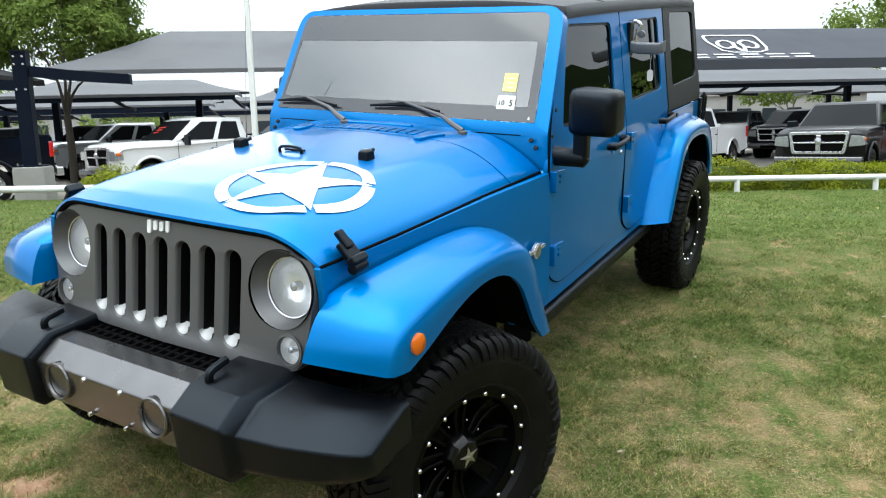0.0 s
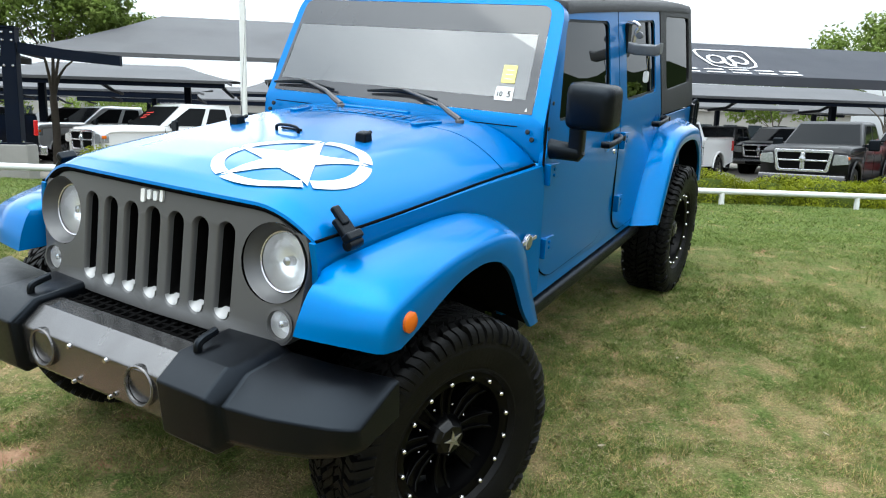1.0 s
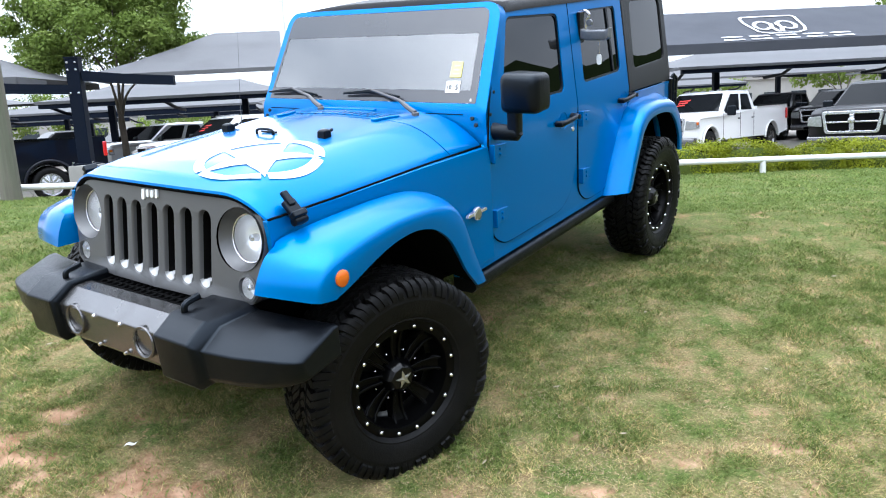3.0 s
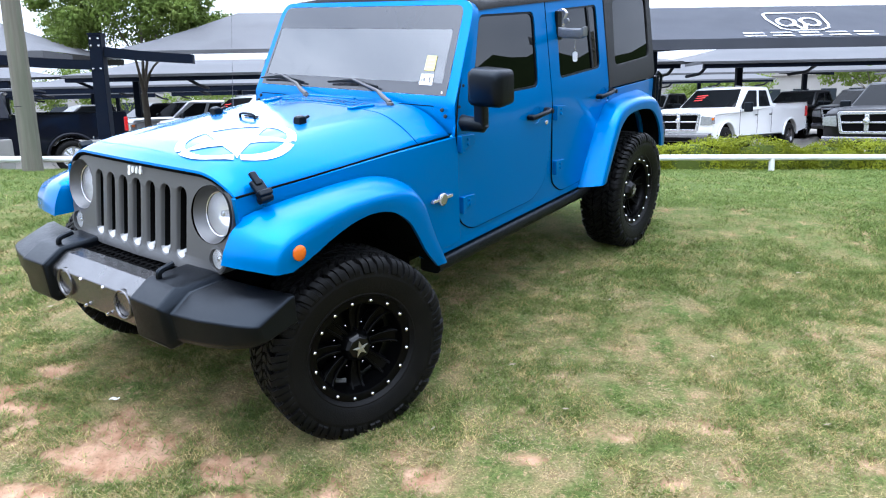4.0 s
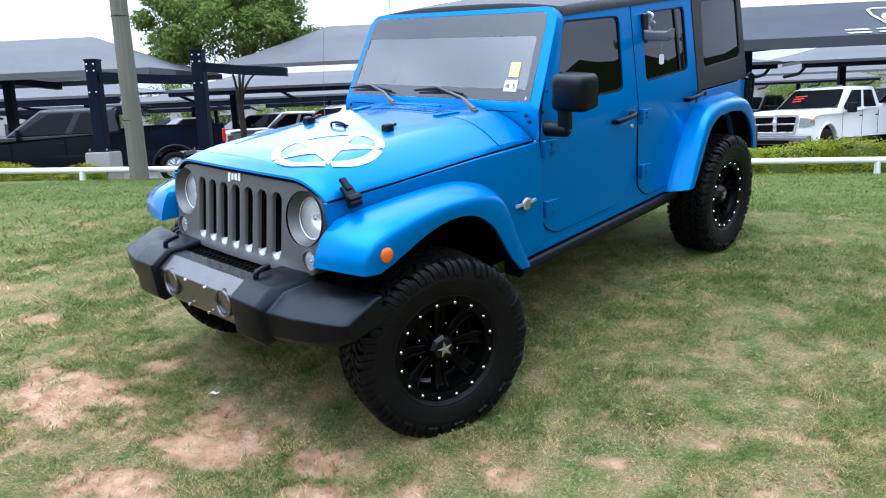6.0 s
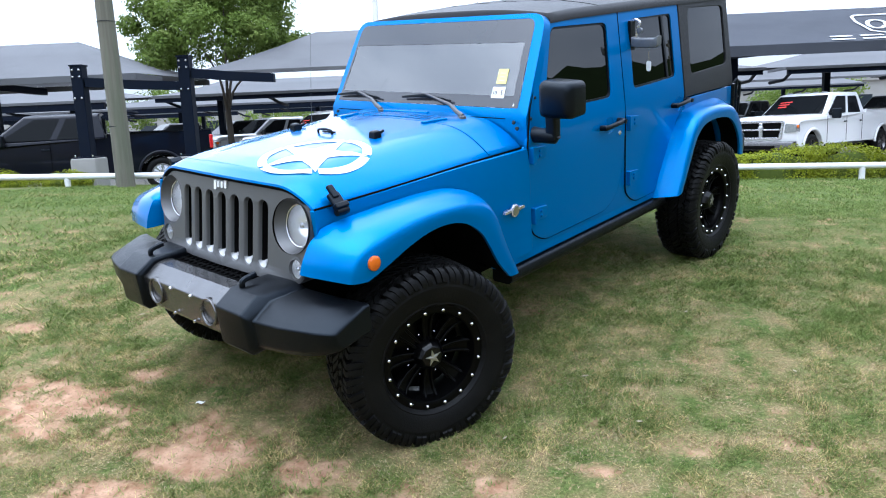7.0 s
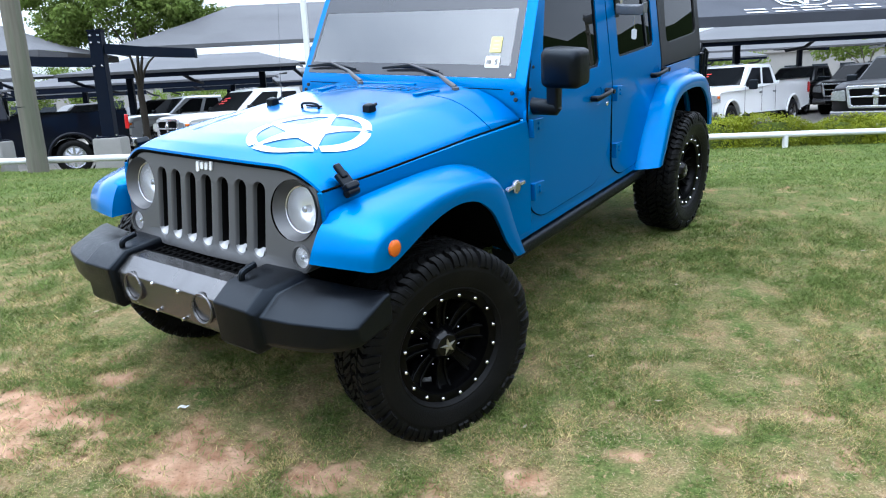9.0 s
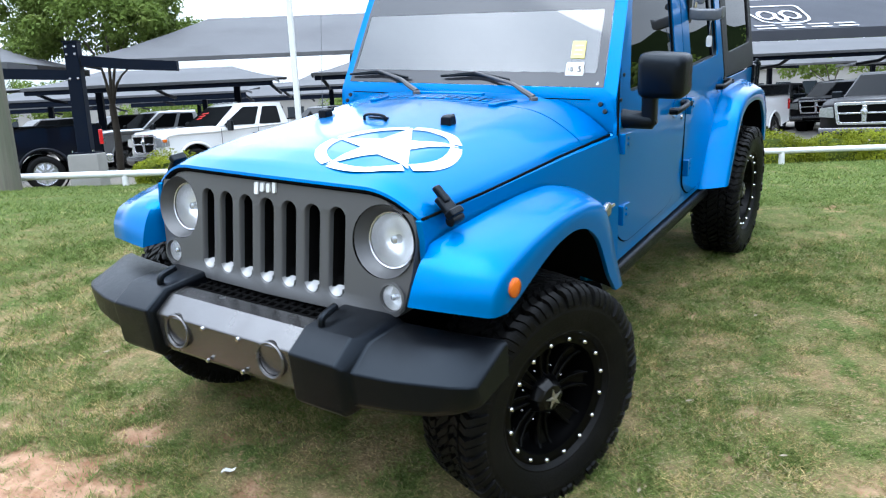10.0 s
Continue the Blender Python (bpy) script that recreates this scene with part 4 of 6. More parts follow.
# ---- chassis and cabin ----
part("chassis", Geo().box((-3.55, -0.52, 0.46), (0.40, -0.42, 0.60)).box((-3.55, 0.42, 0.46), (0.40, 0.52, 0.60)).box((-3.5, -0.74, 0.60), (-0.62, 0.74, 0.64)).box((-3.3, -0.4, 0.45), (-0.6, 0.4, 0.60)), DARK, suv)
for cx in (-0.05, -3.0):
    part("axle", Geo().tube([(cx, -0.70, 0.40), (cx, 0.70, 0.40)], 0.05, 12).revolve([(0.001, -0.14), (0.11, -0.1), (0.13, 0), (0.11, 0.1), (0.001, 0.14)], 14, pose(cx, -0.1, 0.40, 90)), DARK, suv)
for s in (1, -1):
    part("coil_spring", Geo().tube([(-0.05 + 0.06 * math.cos(a), s * 0.50 + 0.06 * math.sin(a), 0.46 + a * 0.008) for a in np.linspace(0, 44, 120)], 0.009, 6), DARK, suv)
    part("body_side", Geo().prism([(-0.957, 0.60), (-0.957, 1.15), (-0.97, 1.165), (-2.76, 1.17), (-2.76, 1.03), (-2.6, 0.87), (-2.48, 0.62), (-2.44, 0.60)], s * 0.735, s * 0.777), BLUE, suv)
    for o, d_ in ((d1_out, "front"), (d2_out, "rear")):
        part("door_seam", Geo().tube([(u, s * (tumble(w) - 0.006), w) for u, w in o + o[:1]], 0.0058, 6), DARK, suv, "dark seam round the door")
for s in (1, -1):
    for x0, x1 in ((-1.84, -2.11), (-2.64, -2.92)):
        part("pillar_trim", Geo().loft([[(x, s * (tumble(z) - o), z) for x, o in ((x0, 0.033), (x1, 0.033), (x1, 0.06), (x0, 0.06))] for z in (1.19, 1.5, 1.79)]), SEAT, suv)
    part("door_trim", Geo().box((-2.76, s * 0.70, 0.66), (-1.06, s * 0.733, 1.27)), SEAT, suv)
part("headliner", Geo().box((-3.5, -0.66, 1.77), (-1.33, 0.66, 1.79)), SEAT, suv)
part("dashboard", Geo().prism(rounded([(-1.0, 1.10), (-1.0, 1.33), (-1.22, 1.33), (-1.30, 1.22), (-1.30, 1.0)], 0.03), -0.72, 0.72), TRIM_IN, suv, bevel=0.01)
part("steering_wheel", Geo().tube([Matrix.Translation((-1.42, 0.38, 1.20)) @ Matrix.Rotation(radians(-62), 4, "Y") @ Vector((0.19 * math.cos(a), 0.19 * math.sin(a), 0)) for a in np.linspace(0, 6.2832, 25)], 0.015, 8), PLASTIC, suv)
for sx in (-1.72, -2.62):
    for s in (1, -1):
        seat = part("seat", Geo().loft([[(sx + a, s * 0.38 + b, z) for a, b in rounded([(-0.26, -0.24), (0.26, -0.24), (0.26, 0.24), (-0.26, 0.24)], 0.06)] for z in (0.72, 0.86, 0.92)]), SEAT, suv, "dark cloth seat", bevel=0.02)
        part("seat_back", Geo().loft([[(sx - 0.22 - (z - 0.9) * 0.22 + a, s * 0.38 + b, z) for a, b in rounded([(-0.06, -0.23), (0.06, -0.23), (0.06, 0.23), (-0.06, 0.23)], 0.04)] for z in (0.86, 1.1, 1.4, 1.44)]), SEAT, seat, bevel=0.02)
        part("headrest", Geo().loft([[(sx - 0.34 + a, s * 0.38 + b, z) for a, b in rounded([(-0.05, -0.12), (0.05, -0.12), (0.05, 0.12), (-0.05, 0.12)], 0.03)] for z in (1.47, 1.52, 1.63, 1.65)]), SEAT, seat, bevel=0.02)
for s in (1, -1):
    part("roll_bar", Geo().tube([(-1.30, s * 0.60, 1.72), (-2.05, s * 0.62, 1.74), (-3.2, s * 0.62, 1.72), (-3.35, s * 0.66, 1.15)], 0.035, 8).tube([(-2.05, s * 0.62, 1.74), (-2.05, s * 0.68, 1.0)], 0.035, 8), TRIM_IN, suv, "padded roll bar")
part("rearview_mirror", Geo().box((-1.30, -0.12, 1.62), (-1.27, 0.12, 1.69)), PLASTIC, suv, bevel=0.01)

# ---- wheels; the axle of each runs along its own y, outward ----
TR, TW = 0.425, 0.146


def tyre_geo():
    """One moulded body: bead, sidewall, and a tread of lugs cut by wavy grooves; each row is (y, lug radius, groove radius, groove's y, turn in pitches)."""
    n = 34
    cuts = [(0.0, 0), (0.19, 0), (0.23, 1), (0.54, 1), (0.56, 0.5), (0.63, 0.5), (0.65, 1), (0.96, 1)]
    side = [(0.240, 0.095), (0.252, 0.118), (0.262, 0.128), (0.268, 0.127), (0.29, 0.138), (0.335, 0.1425), (0.341, 0.1437), (0.347, 0.1437), (0.350, 0.1425)]
    half = [(y, r, r, y, 0.0) for r, y in side]
    half += [(0.1435, 0.360, 0.360, 0.1425, 0.0), (0.1495, 0.366, 0.364, 0.1405, 0.0), (0.1480, 0.385, 0.383, 0.135, 0.05), (0.1400, 0.408, 0.398, 0.128, 0.12), (0.1290, 0.421, 0.403, 0.122, 0.2), (0.115, 0.4255, 0.405, 0.115, 0.3), (0.086, 0.427, 0.406, 0.086, 0.12)]
    half += [(0.0835, 0.406, 0.406, 0.0835, 0.12), (0.0785, 0.406, 0.406, 0.0785, 0.62), (0.076, 0.4275, 0.406, 0.076, 0.62), (0.060, 0.428, 0.406, 0.060, 0.40), (0.040, 0.428, 0.406, 0.040, 0.62), (0.0375, 0.407, 0.407, 0.0375, 0.62), (0.0325, 0.407, 0.407, 0.0325, 1.0), (0.030, 0.428, 0.407, 0.030, 1.0), (0.012, 0.4285, 0.407, 0.012, 1.25)]
    rows = half + [(-y, r, g, -gy, 1.5 + (1.25 - t)) for y, r, g, gy, t in reversed(half)]
    loops = []
    for y, r, g, gy, t in rows:
        loop = []
        for k in range(n):
            for u, up in cuts:
                q = up if (k % 2 or abs(y) < 0.12 or up == 0) else up * (0.4 if abs(y) > 0.149 else 0.72)
                a = 6.283185 * (k + u + t) / n
                rr, yy = g + (r - g) * q, gy + (y - gy) * q
                loop.append((rr * math.sin(a), yy, rr * math.cos(a)))
        loops.append(loop)
    return Geo().rows(loops, True)


tyre_me = part("tyre", tyre_geo(), RUBBER, None, smooth=35)
rim_g = Geo().revolve([(0.242, -0.09), (0.255, -0.118), (0.245, -0.122), (0.215, -0.09), (0.205, 0.0), (0.19, 0.055), (0.208, 0.09), (0.212, 0.118), (0.232, 0.128), (0.252, 0.124), (0.256, 0.116), (0.243, 0.092)], 64, Matrix.Rotation(radians(-90), 4, "X"), True)
rim_me = part("wheel", rim_g, RIM, None, "gloss black wheel with bright rim studs", smooth=45)
sp = Geo()
for k in range(8):
    m = Matrix.Rotation(6.283185 * k / 8, 4, "Y")
    # a broad spoke with a raised rib on either side of its pocket
    sp.loft([[m @ Vector((x, y, z)) for x, y in ((-w, d), (w, d), (w * 1.1, d - 0.035), (-w * 1.1, d - 0.035))] for z, w, d in ((0.03, 0.016, 0.062), (0.09, 0.022, 0.052), (0.15, 0.027, 0.05), (0.207, 0.036, 0.078))])
    for o in (-1, 1):
        sp.loft([[m @ Vector((o * w + x, y, z)) for x, y in ((-0.006, d), (0.006, d), (0.007, d - 0.02), (-0.007, d - 0.02))] for z, w, d in ((0.07, 0.014, 0.068), (0.13, 0.019, 0.062), (0.18, 0.023, 0.072), (0.206, 0.027, 0.09))])
sp.revolve([(0.001, 0.03), (0.19, 0.0), (0.19, -0.02), (0.001, -0.01)], 40, Matrix.Rotation(radians(-90), 4, "X"))
spoke_me = part("wheel_spokes", sp, RIM, None, bevel=0.004)
cap_g = Geo().revolve([(0.088, 0.03), (0.084, 0.085), (0.064, 0.128), (0.05, 0.142), (0.03, 0.146), (0.001, 0.147)], 8, Matrix.Rotation(radians(-90), 4, "X"), True)
cap_me = part("hub_cap", cap_g, GLOSS, None, "faceted black hub cap", smooth=20, bevel=0.003)
cs = Geo()
for k in range(5):
    a = radians(72 * k + 10)
    pts = [(0, 0.149, 0), *[(r * math.sin(a + d), y, r * math.cos(a + d)) for r, d, y in ((0.014, -0.628, 0.148), (0.040, 0, 0.148), (0.014, 0.628, 0.148))]]
    pts2 = [(x, y + (0.006 if i == 0 else 0.003), z) for i, (x, y, z) in enumerate(pts)]
    cs.add(pts + pts2, [(4, 5, 6), (4, 6, 7), (0, 1, 5, 4), (1, 2, 6, 5), (2, 3, 7, 6)])
capstar_me = part("cap_star", cs, BRASS, None, "pewter star", smooth=0)
stud_geo = Geo().revolve([(0.0095, 0.0), (0.009, 0.007), (0.005, 0.011), (0.001, 0.012)], 8)
stud_me = part("rim_stud", stud_geo, STUD, None, smooth=40)
lug_me = part("hub_rivet", Geo().revolve([(0.0042, 0.0), (0.004, 0.004), (0.001, 0.006)], 6), CHROME, None, smooth=20)


def wheel(m, spin):
    turn_ = Matrix.Rotation(spin, 4, "Y")
    base = rim_me.copy()
    scene.collection.objects.link(base)
    base.parent, base.matrix_basis = suv, m
    for src, dy in ((tyre_me, 0.016), (spoke_me, 0.0), (cap_me, -0.034), (capstar_me, -0.034)):
        o = src.copy()
        scene.collection.objects.link(o)
        o.parent, o.matrix_basis = base, Matrix.Translation((0, dy, 0)) @ turn_
    for k in range(16):
        o = stud_me.copy()
        scene.collection.objects.link(o)
        a = 6.283185 * (k + 0.5) / 16
        o.parent = base
        o.matrix_basis = turn_ @ Matrix.Translation((0.2295 * math.sin(a), 0.129, 0.2295 * math.cos(a))) @ Matrix.Rotation(radians(-90), 4, "X")
    for k in range(8):
        o = lug_me.copy()
        scene.collection.objects.link(o)
        a = 6.283185 * (k + 0.5) / 8
        o.parent = base
        o.matrix_basis = turn_ @ Matrix.Translation((0.104 * math.sin(a), 0.051, 0.104 * math.cos(a))) @ Matrix.Rotation(radians(-90), 4, "X")


STEER = radians(-18.9)
wheel(Matrix.Translation((-0.040, 0.810, 0.400)) @ Matrix.Rotation(STEER, 4, "Z"), -0.057)
wheel(Matrix.Translation((-0.040, -0.760, 0.49)) @ Matrix.Rotation(STEER + math.pi, 4, "Z"), 0.3)
wheel(Matrix.Translation((-3.0, 0.800, 0.400)), 0.9)
wheel(Matrix.Translation((-3.0, -0.790, 0.400)) @ Matrix.Rotation(math.pi, 4, "Z"), 0.5)
# the spare on the tailgate
wheel(Matrix.Translation((-3.74, -0.05, 1.12)) @ Matrix.Rotation(radians(90), 4, "Z"), 0.2)
for o in (tyre_me, rim_me, spoke_me, cap_me, capstar_me, stud_me, lug_me):
    bpy.data.objects.remove(o)

# ---- lawn: one sheet to the horizon; it rises to a crest behind the vehicle and falls away to the car park ----
ROW_E, ROW_N, ROW_C = Vector((0.9863, 0.165, 0)), Vector((-0.165, 0.9863, 0)), Vector((0.6, -0.8, 0))


def at_row(s, d, z=0.0):
    """A place by metres along the parking rows and metres beyond the first of them."""
    return ROW_C + ROW_E * s + ROW_N * d + Vector((0, 0, z))


def lawn_z(x, y):
    x, y = np.asarray(x, float), np.asarray(y, float)
    a = 0.1650 * (y - 2.651) - 0.0205 * (x + 0.756) - 0.016
    b = 0.44 - 0.045 * (y - 6.2) - 0.021 * x
    k = 22.0
    m = np.minimum(a, b)
    z = m - np.log(np.exp(-k * (a - m)) + np.exp(-k * (b - m))) / k
    d = (x - ROW_C.x) * ROW_N.x + (y - ROW_C.y) * ROW_N.y
    lot = -0.155 - 0.004 * np.clip(x, -60, 60)
    t = np.clip((d - 14.3) / 3.5, 0, 1)
    t = t * t * (3 - 2 * t)
    z = np.maximum(z, -1.6)
    return z * (1 - t) + (lot - 0.06) * t


def value_noise(x, y, scale, seed):
    """Smooth noise from 0 to 1 on a lattice."""
    rs = np.random.RandomState(seed)
    tab = rs.rand(256, 256)
    u, w = np.asarray(x) * scale + 77.3, np.asarray(y) * scale + 33.1
    i, j = np.floor(u).astype(int), np.floor(w).astype(int)
    f, g = u - i, w - j
    f, g = f * f * (3 - 2 * f), g * g * (3 - 2 * g)
    p = lambda a, b: tab[a % 256, b % 256]
    return (p(i, j) * (1 - f) + p(i + 1, j) * f) * (1 - g) + (p(i, j + 1) * (1 - f) + p(i + 1, j + 1) * f) * g


def bare(x, y):
    """How bare the soil is, 0 to 1: worn patches in front of the vehicle, with ragged edges."""
    spots = (
        (-2.02, 2.27, 0.52, 0.30), (-1.75, 1.98, 0.42, 0.18), (-1.02, 1.95, 0.36, 0.26), (-0.49, 1.86, 0.19, 0.13), (-0.03, 1.78, 0.11, 0.12),
        (0.34, 1.80, 0.13, 0.12), (0.22, 1.97, 0.06, 0.06), (1.21, 2.20, 0.18, 0.085), (1.60, 2.27, 0.12, 0.07), (-1.26, 1.58, 0.30, 0.14),
        (0.78, 1.99, 0.10, 0.05), (1.33, 1.87, 0.08, 0.04), (-2.88, 3.10, 0.20, 0.12), (-1.72, 2.58, 0.26, 0.08), (-0.40, 1.62, 0.20, 0.08),
        (-2.6, 1.7, 0.7, 0.4), (-0.7, 1.25, 0.7, 0.16), (1.9, 1.7, 0.3, 0.08), (0.9, 1.55, 0.22, 0.07),
    )
    x, y = np.asarray(x, float), np.asarray(y, float)
    v = np.full_like(x, -0.3)
    for cx, cy, rx, ry in spots:
        v = np.maximum(v, 1.15 - ((x - cx) / rx) ** 2 - ((y - cy) / ry) ** 2)
    n = value_noise(x * 0.8, y * 1.5, 6.0, 3) * 0.55 + value_noise(x, y, 17.0, 4) * 0.4 + value_noise(x, y, 47.0, 5) * 0.3
    return np.clip((v - 0.05 + (n - 0.62) * 2.5) * 1.15, 0, 1)


def axis_steps(lo, hi, fine, far_lo, far_hi):
    c = list(np.arange(lo, hi + fine / 2, fine))
    st, x = fine, hi
    while x < far_hi:
        st *= 1.22
        x += st
        c.append(x)
    st, x = fine, lo
    while x > far_lo:
        st *= 1.22
        x -= st
        c.insert(0, x)
    return np.array(c)


gx, gy = axis_steps(-4.0, 5.0, 0.04, -600, 600), axis_steps(0.4, 6.0, 0.04, -120, 900)
XX, YY = np.meshgrid(gx, gy)
BB = bare(XX, YY)
ZZ = lawn_z(XX, YY)
near = (np.abs(XX) < 14) & (np.abs(YY) < 16)
ZZ = ZZ + near * ((value_noise(XX, YY, 2.2, 11) - 0.5) * 0.022 + (value_noise(XX, YY, 9.0, 12) - 0.5) * 0.014) - BB * 0.012
nx_, ny_ = len(gx), len(gy)
idx = np.arange(nx_ * ny_).reshape(ny_, nx_)
quads = np.stack([idx[:-1, :-1], idx[:-1, 1:], idx[1:, 1:], idx[1:, :-1]], -1).reshape(-1, 4)
gme = bpy.data.meshes.new("ground")
gme.from_pydata(np.stack([XX.ravel(), YY.ravel(), ZZ.ravel()], 1).tolist(), [], quads.tolist())
att = gme.attributes.new("bare_soil", "FLOAT", "POINT")
att.data.foreach_set("value", BB.ravel().astype(np.float32))
gme.shade_smooth()


def lawn_material():
    m = bpy.data.materials.new("worn_lawn")
    m.use_nodes = True
    n, l = m.node_tree.nodes, m.node_tree.links
    b = n["Principled BSDF"]
    geo = n.new("ShaderNodeNewGeometry")

    def noise_(scale, detail=5):
        t = n.new("ShaderNodeTexNoise")
        t.inputs["Scale"].default_value, t.inputs["Detail"].default_value = scale, detail
        l.new(geo.outputs["Position"], t.inputs["Vector"])
        return t.outputs["Fac"]

    def mix(fac, a, c):
        t = n.new("ShaderNodeMix")
        t.data_type = "RGBA"
        for sock, v in ((t.inputs[0], fac), (t.inputs[6], a), (t.inputs[7], c)):
            if isinstance(v, tuple):
                sock.default_value = (*v, 1)
            else:
                l.new(v, sock)
        return t.outputs[2]

    def ramp(fac, lo, hi):
        t = n.new("ShaderNodeMapRange")
        t.inputs[1].default_value, t.inputs[2].default_value = lo, hi
        l.new(fac, t.inputs[0])
        return t.outputs[0]

    green = mix(ramp(noise_(70), 0.35, 0.65), (0.03682, 0.0531, 0.01319), (0.09204, 0.1156, 0.0345))
    straw = mix(ramp(noise_(120), 0.35, 0.65), (0.1043, 0.07316, 0.03653), (0.2516, 0.1829, 0.09942))
    lawn = mix(ramp(noise_(5.5, 7), 0.36, 0.70), green, straw)
    lawn = mix(ramp(noise_(30, 5), 0.55, 0.70), lawn, straw)
    sx = n.new("ShaderNodeSeparateXYZ")
    l.new(geo.outputs["Position"], sx.inputs[0])
    lawn = mix(ramp(sx.outputs["Y"], 3.6, 6.5), lawn, green)
    soil = mix(ramp(noise_(11, 8), 0.35, 0.68), (0.20, 0.108, 0.062), (0.36, 0.232, 0.152))
    soil = mix(ramp(noise_(70, 4), 0.60, 0.72), soil, (0.13, 0.085, 0.055))
    a = n.new("ShaderNodeAttribute")
    a.attribute_name = "bare_soil"
    l.new(mix(a.outputs["Fac"], lawn, soil), b.inputs["Base Color"])
    b.inputs["Roughness"].default_value = 0.9
    b.inputs["Specular IOR Level"].default_value = 0.03
    bp = n.new("ShaderNodeBump")
    bp.inputs["Strength"].default_value, bp.inputs["Distance"].default_value = 0.6, 0.02
    l.new(noise_(60, 6), bp.inputs["Height"])
    l.new(bp.outputs[0], b.inputs["Normal"])
    return m


gme.materials.append(lawn_material())
tagged(new("ground", gme), "sloping lawn of short green and straw grass with bare reddish soil patches", "ground", kind="structure")

# car park surface
LOT = mk("pale_concrete", (0.234, 0.208, 0.1755), (0.299, 0.273, 0.234), rough=0.85, scale=3, bump=0.2, bscale=40, dirt=(0.104, 0.091, 0.078), dscale=0.6, damt=0.5)
ps, pd = np.linspace(-70, 75, 30), np.linspace(16.6, 110, 20)
lot_rows = []
for d in pd:
    row = []
    for s in ps:
        p = at_row(s, d)
        row.append((p.x, p.y, -0.15 - 0.004 * min(60, max(-60, p.x)) + (-0.05 if d < 16.7 else 0.0)))
    lot_rows.append(row)
lot = part("parking_lot", Geo().rows(lot_rows), LOT)
tagged(lot, "pale tan concrete car park behind the lawn", "parking lot", kind="structure")


def lot_z(x):
    return -0.15 - 0.004 * x


# ---- grass blades: short turf, thinner on the bare soil ----
def grass_material():
    m = bpy.data.materials.new("grass_blade")
    m.use_nodes = True
    n, l = m.node_tree.nodes, m.node_tree.links
    b = n["Principled BSDF"]
    geo = n.new("ShaderNodeNewGeometry")
    r = n.new("ShaderNodeValToRGB")
    els = r.color_ramp.elements
    els[0].position, els[0].color = 0.0, (0.08692, 0.124, 0.02856, 1)
    els[1].position, els[1].color = 1.0, (0.5088, 0.402, 0.1865, 1)
    for p, c in ((0.34, (0.1442, 0.182, 0.04872, 1)), (0.56, (0.212, 0.228, 0.0756, 1)), (0.70, (0.318, 0.255, 0.1134, 1))):
        e = els.new(p)
        e.color = c
    t = n.new("ShaderNodeTexNoise")
    t.inputs["Scale"].default_value, t.inputs["Detail"].default_value = 5.5, 7
    l.new(geo.outputs["Position"], t.inputs["Vector"])
    mr = n.new("ShaderNodeMapRange")
    mr.inputs[1].default_value, mr.inputs[2].default_value, mr.inputs[3].default_value, mr.inputs[4].default_value = 0.36, 0.66, -0.42, 0.13
    l.new(t.outputs["Fac"], mr.inputs[0])
    ad = n.new("ShaderNodeMath")
    ad.use_clamp = True
    # thicker, greener turf towards the crest
    sx, far, both = n.new("ShaderNodeSeparateXYZ"), n.new("ShaderNodeMapRange"), n.new("ShaderNodeMath")
    l.new(geo.outputs["Position"], sx.inputs[0])
    far.inputs[1].default_value, far.inputs[2].default_value, far.inputs[3].default_value, far.inputs[4].default_value = 2.0, 6.2, 0.08, -0.36
    l.new(sx.outputs["Y"], far.inputs[0])
    l.new(mr.outputs[0], both.inputs[0])
    l.new(far.outputs[0], both.inputs[1])
    l.new(geo.outputs["Random Per Island"], ad.inputs[0])
    l.new(both.outputs[0], ad.inputs[1])
    l.new(ad.outputs[0], r.inputs[0])
    l.new(r.outputs[0], b.inputs["Base Color"])
    b.inputs["Roughness"].default_value = 0.6
    b.inputs["Specular IOR Level"].default_value = 0.06
    tr = n.new("ShaderNodeBsdfTranslucent")
    l.new(r.outputs[0], tr.inputs["Color"])
    ms = n.new("ShaderNodeMixShader")
    ms.inputs[0].default_value = 0.3
    l.new(b.outputs[0], ms.inputs[1])
    l.new(tr.outputs[0], ms.inputs[2])
    l.new(ms.outputs[0], n["Material Output"].inputs[0])
    return m


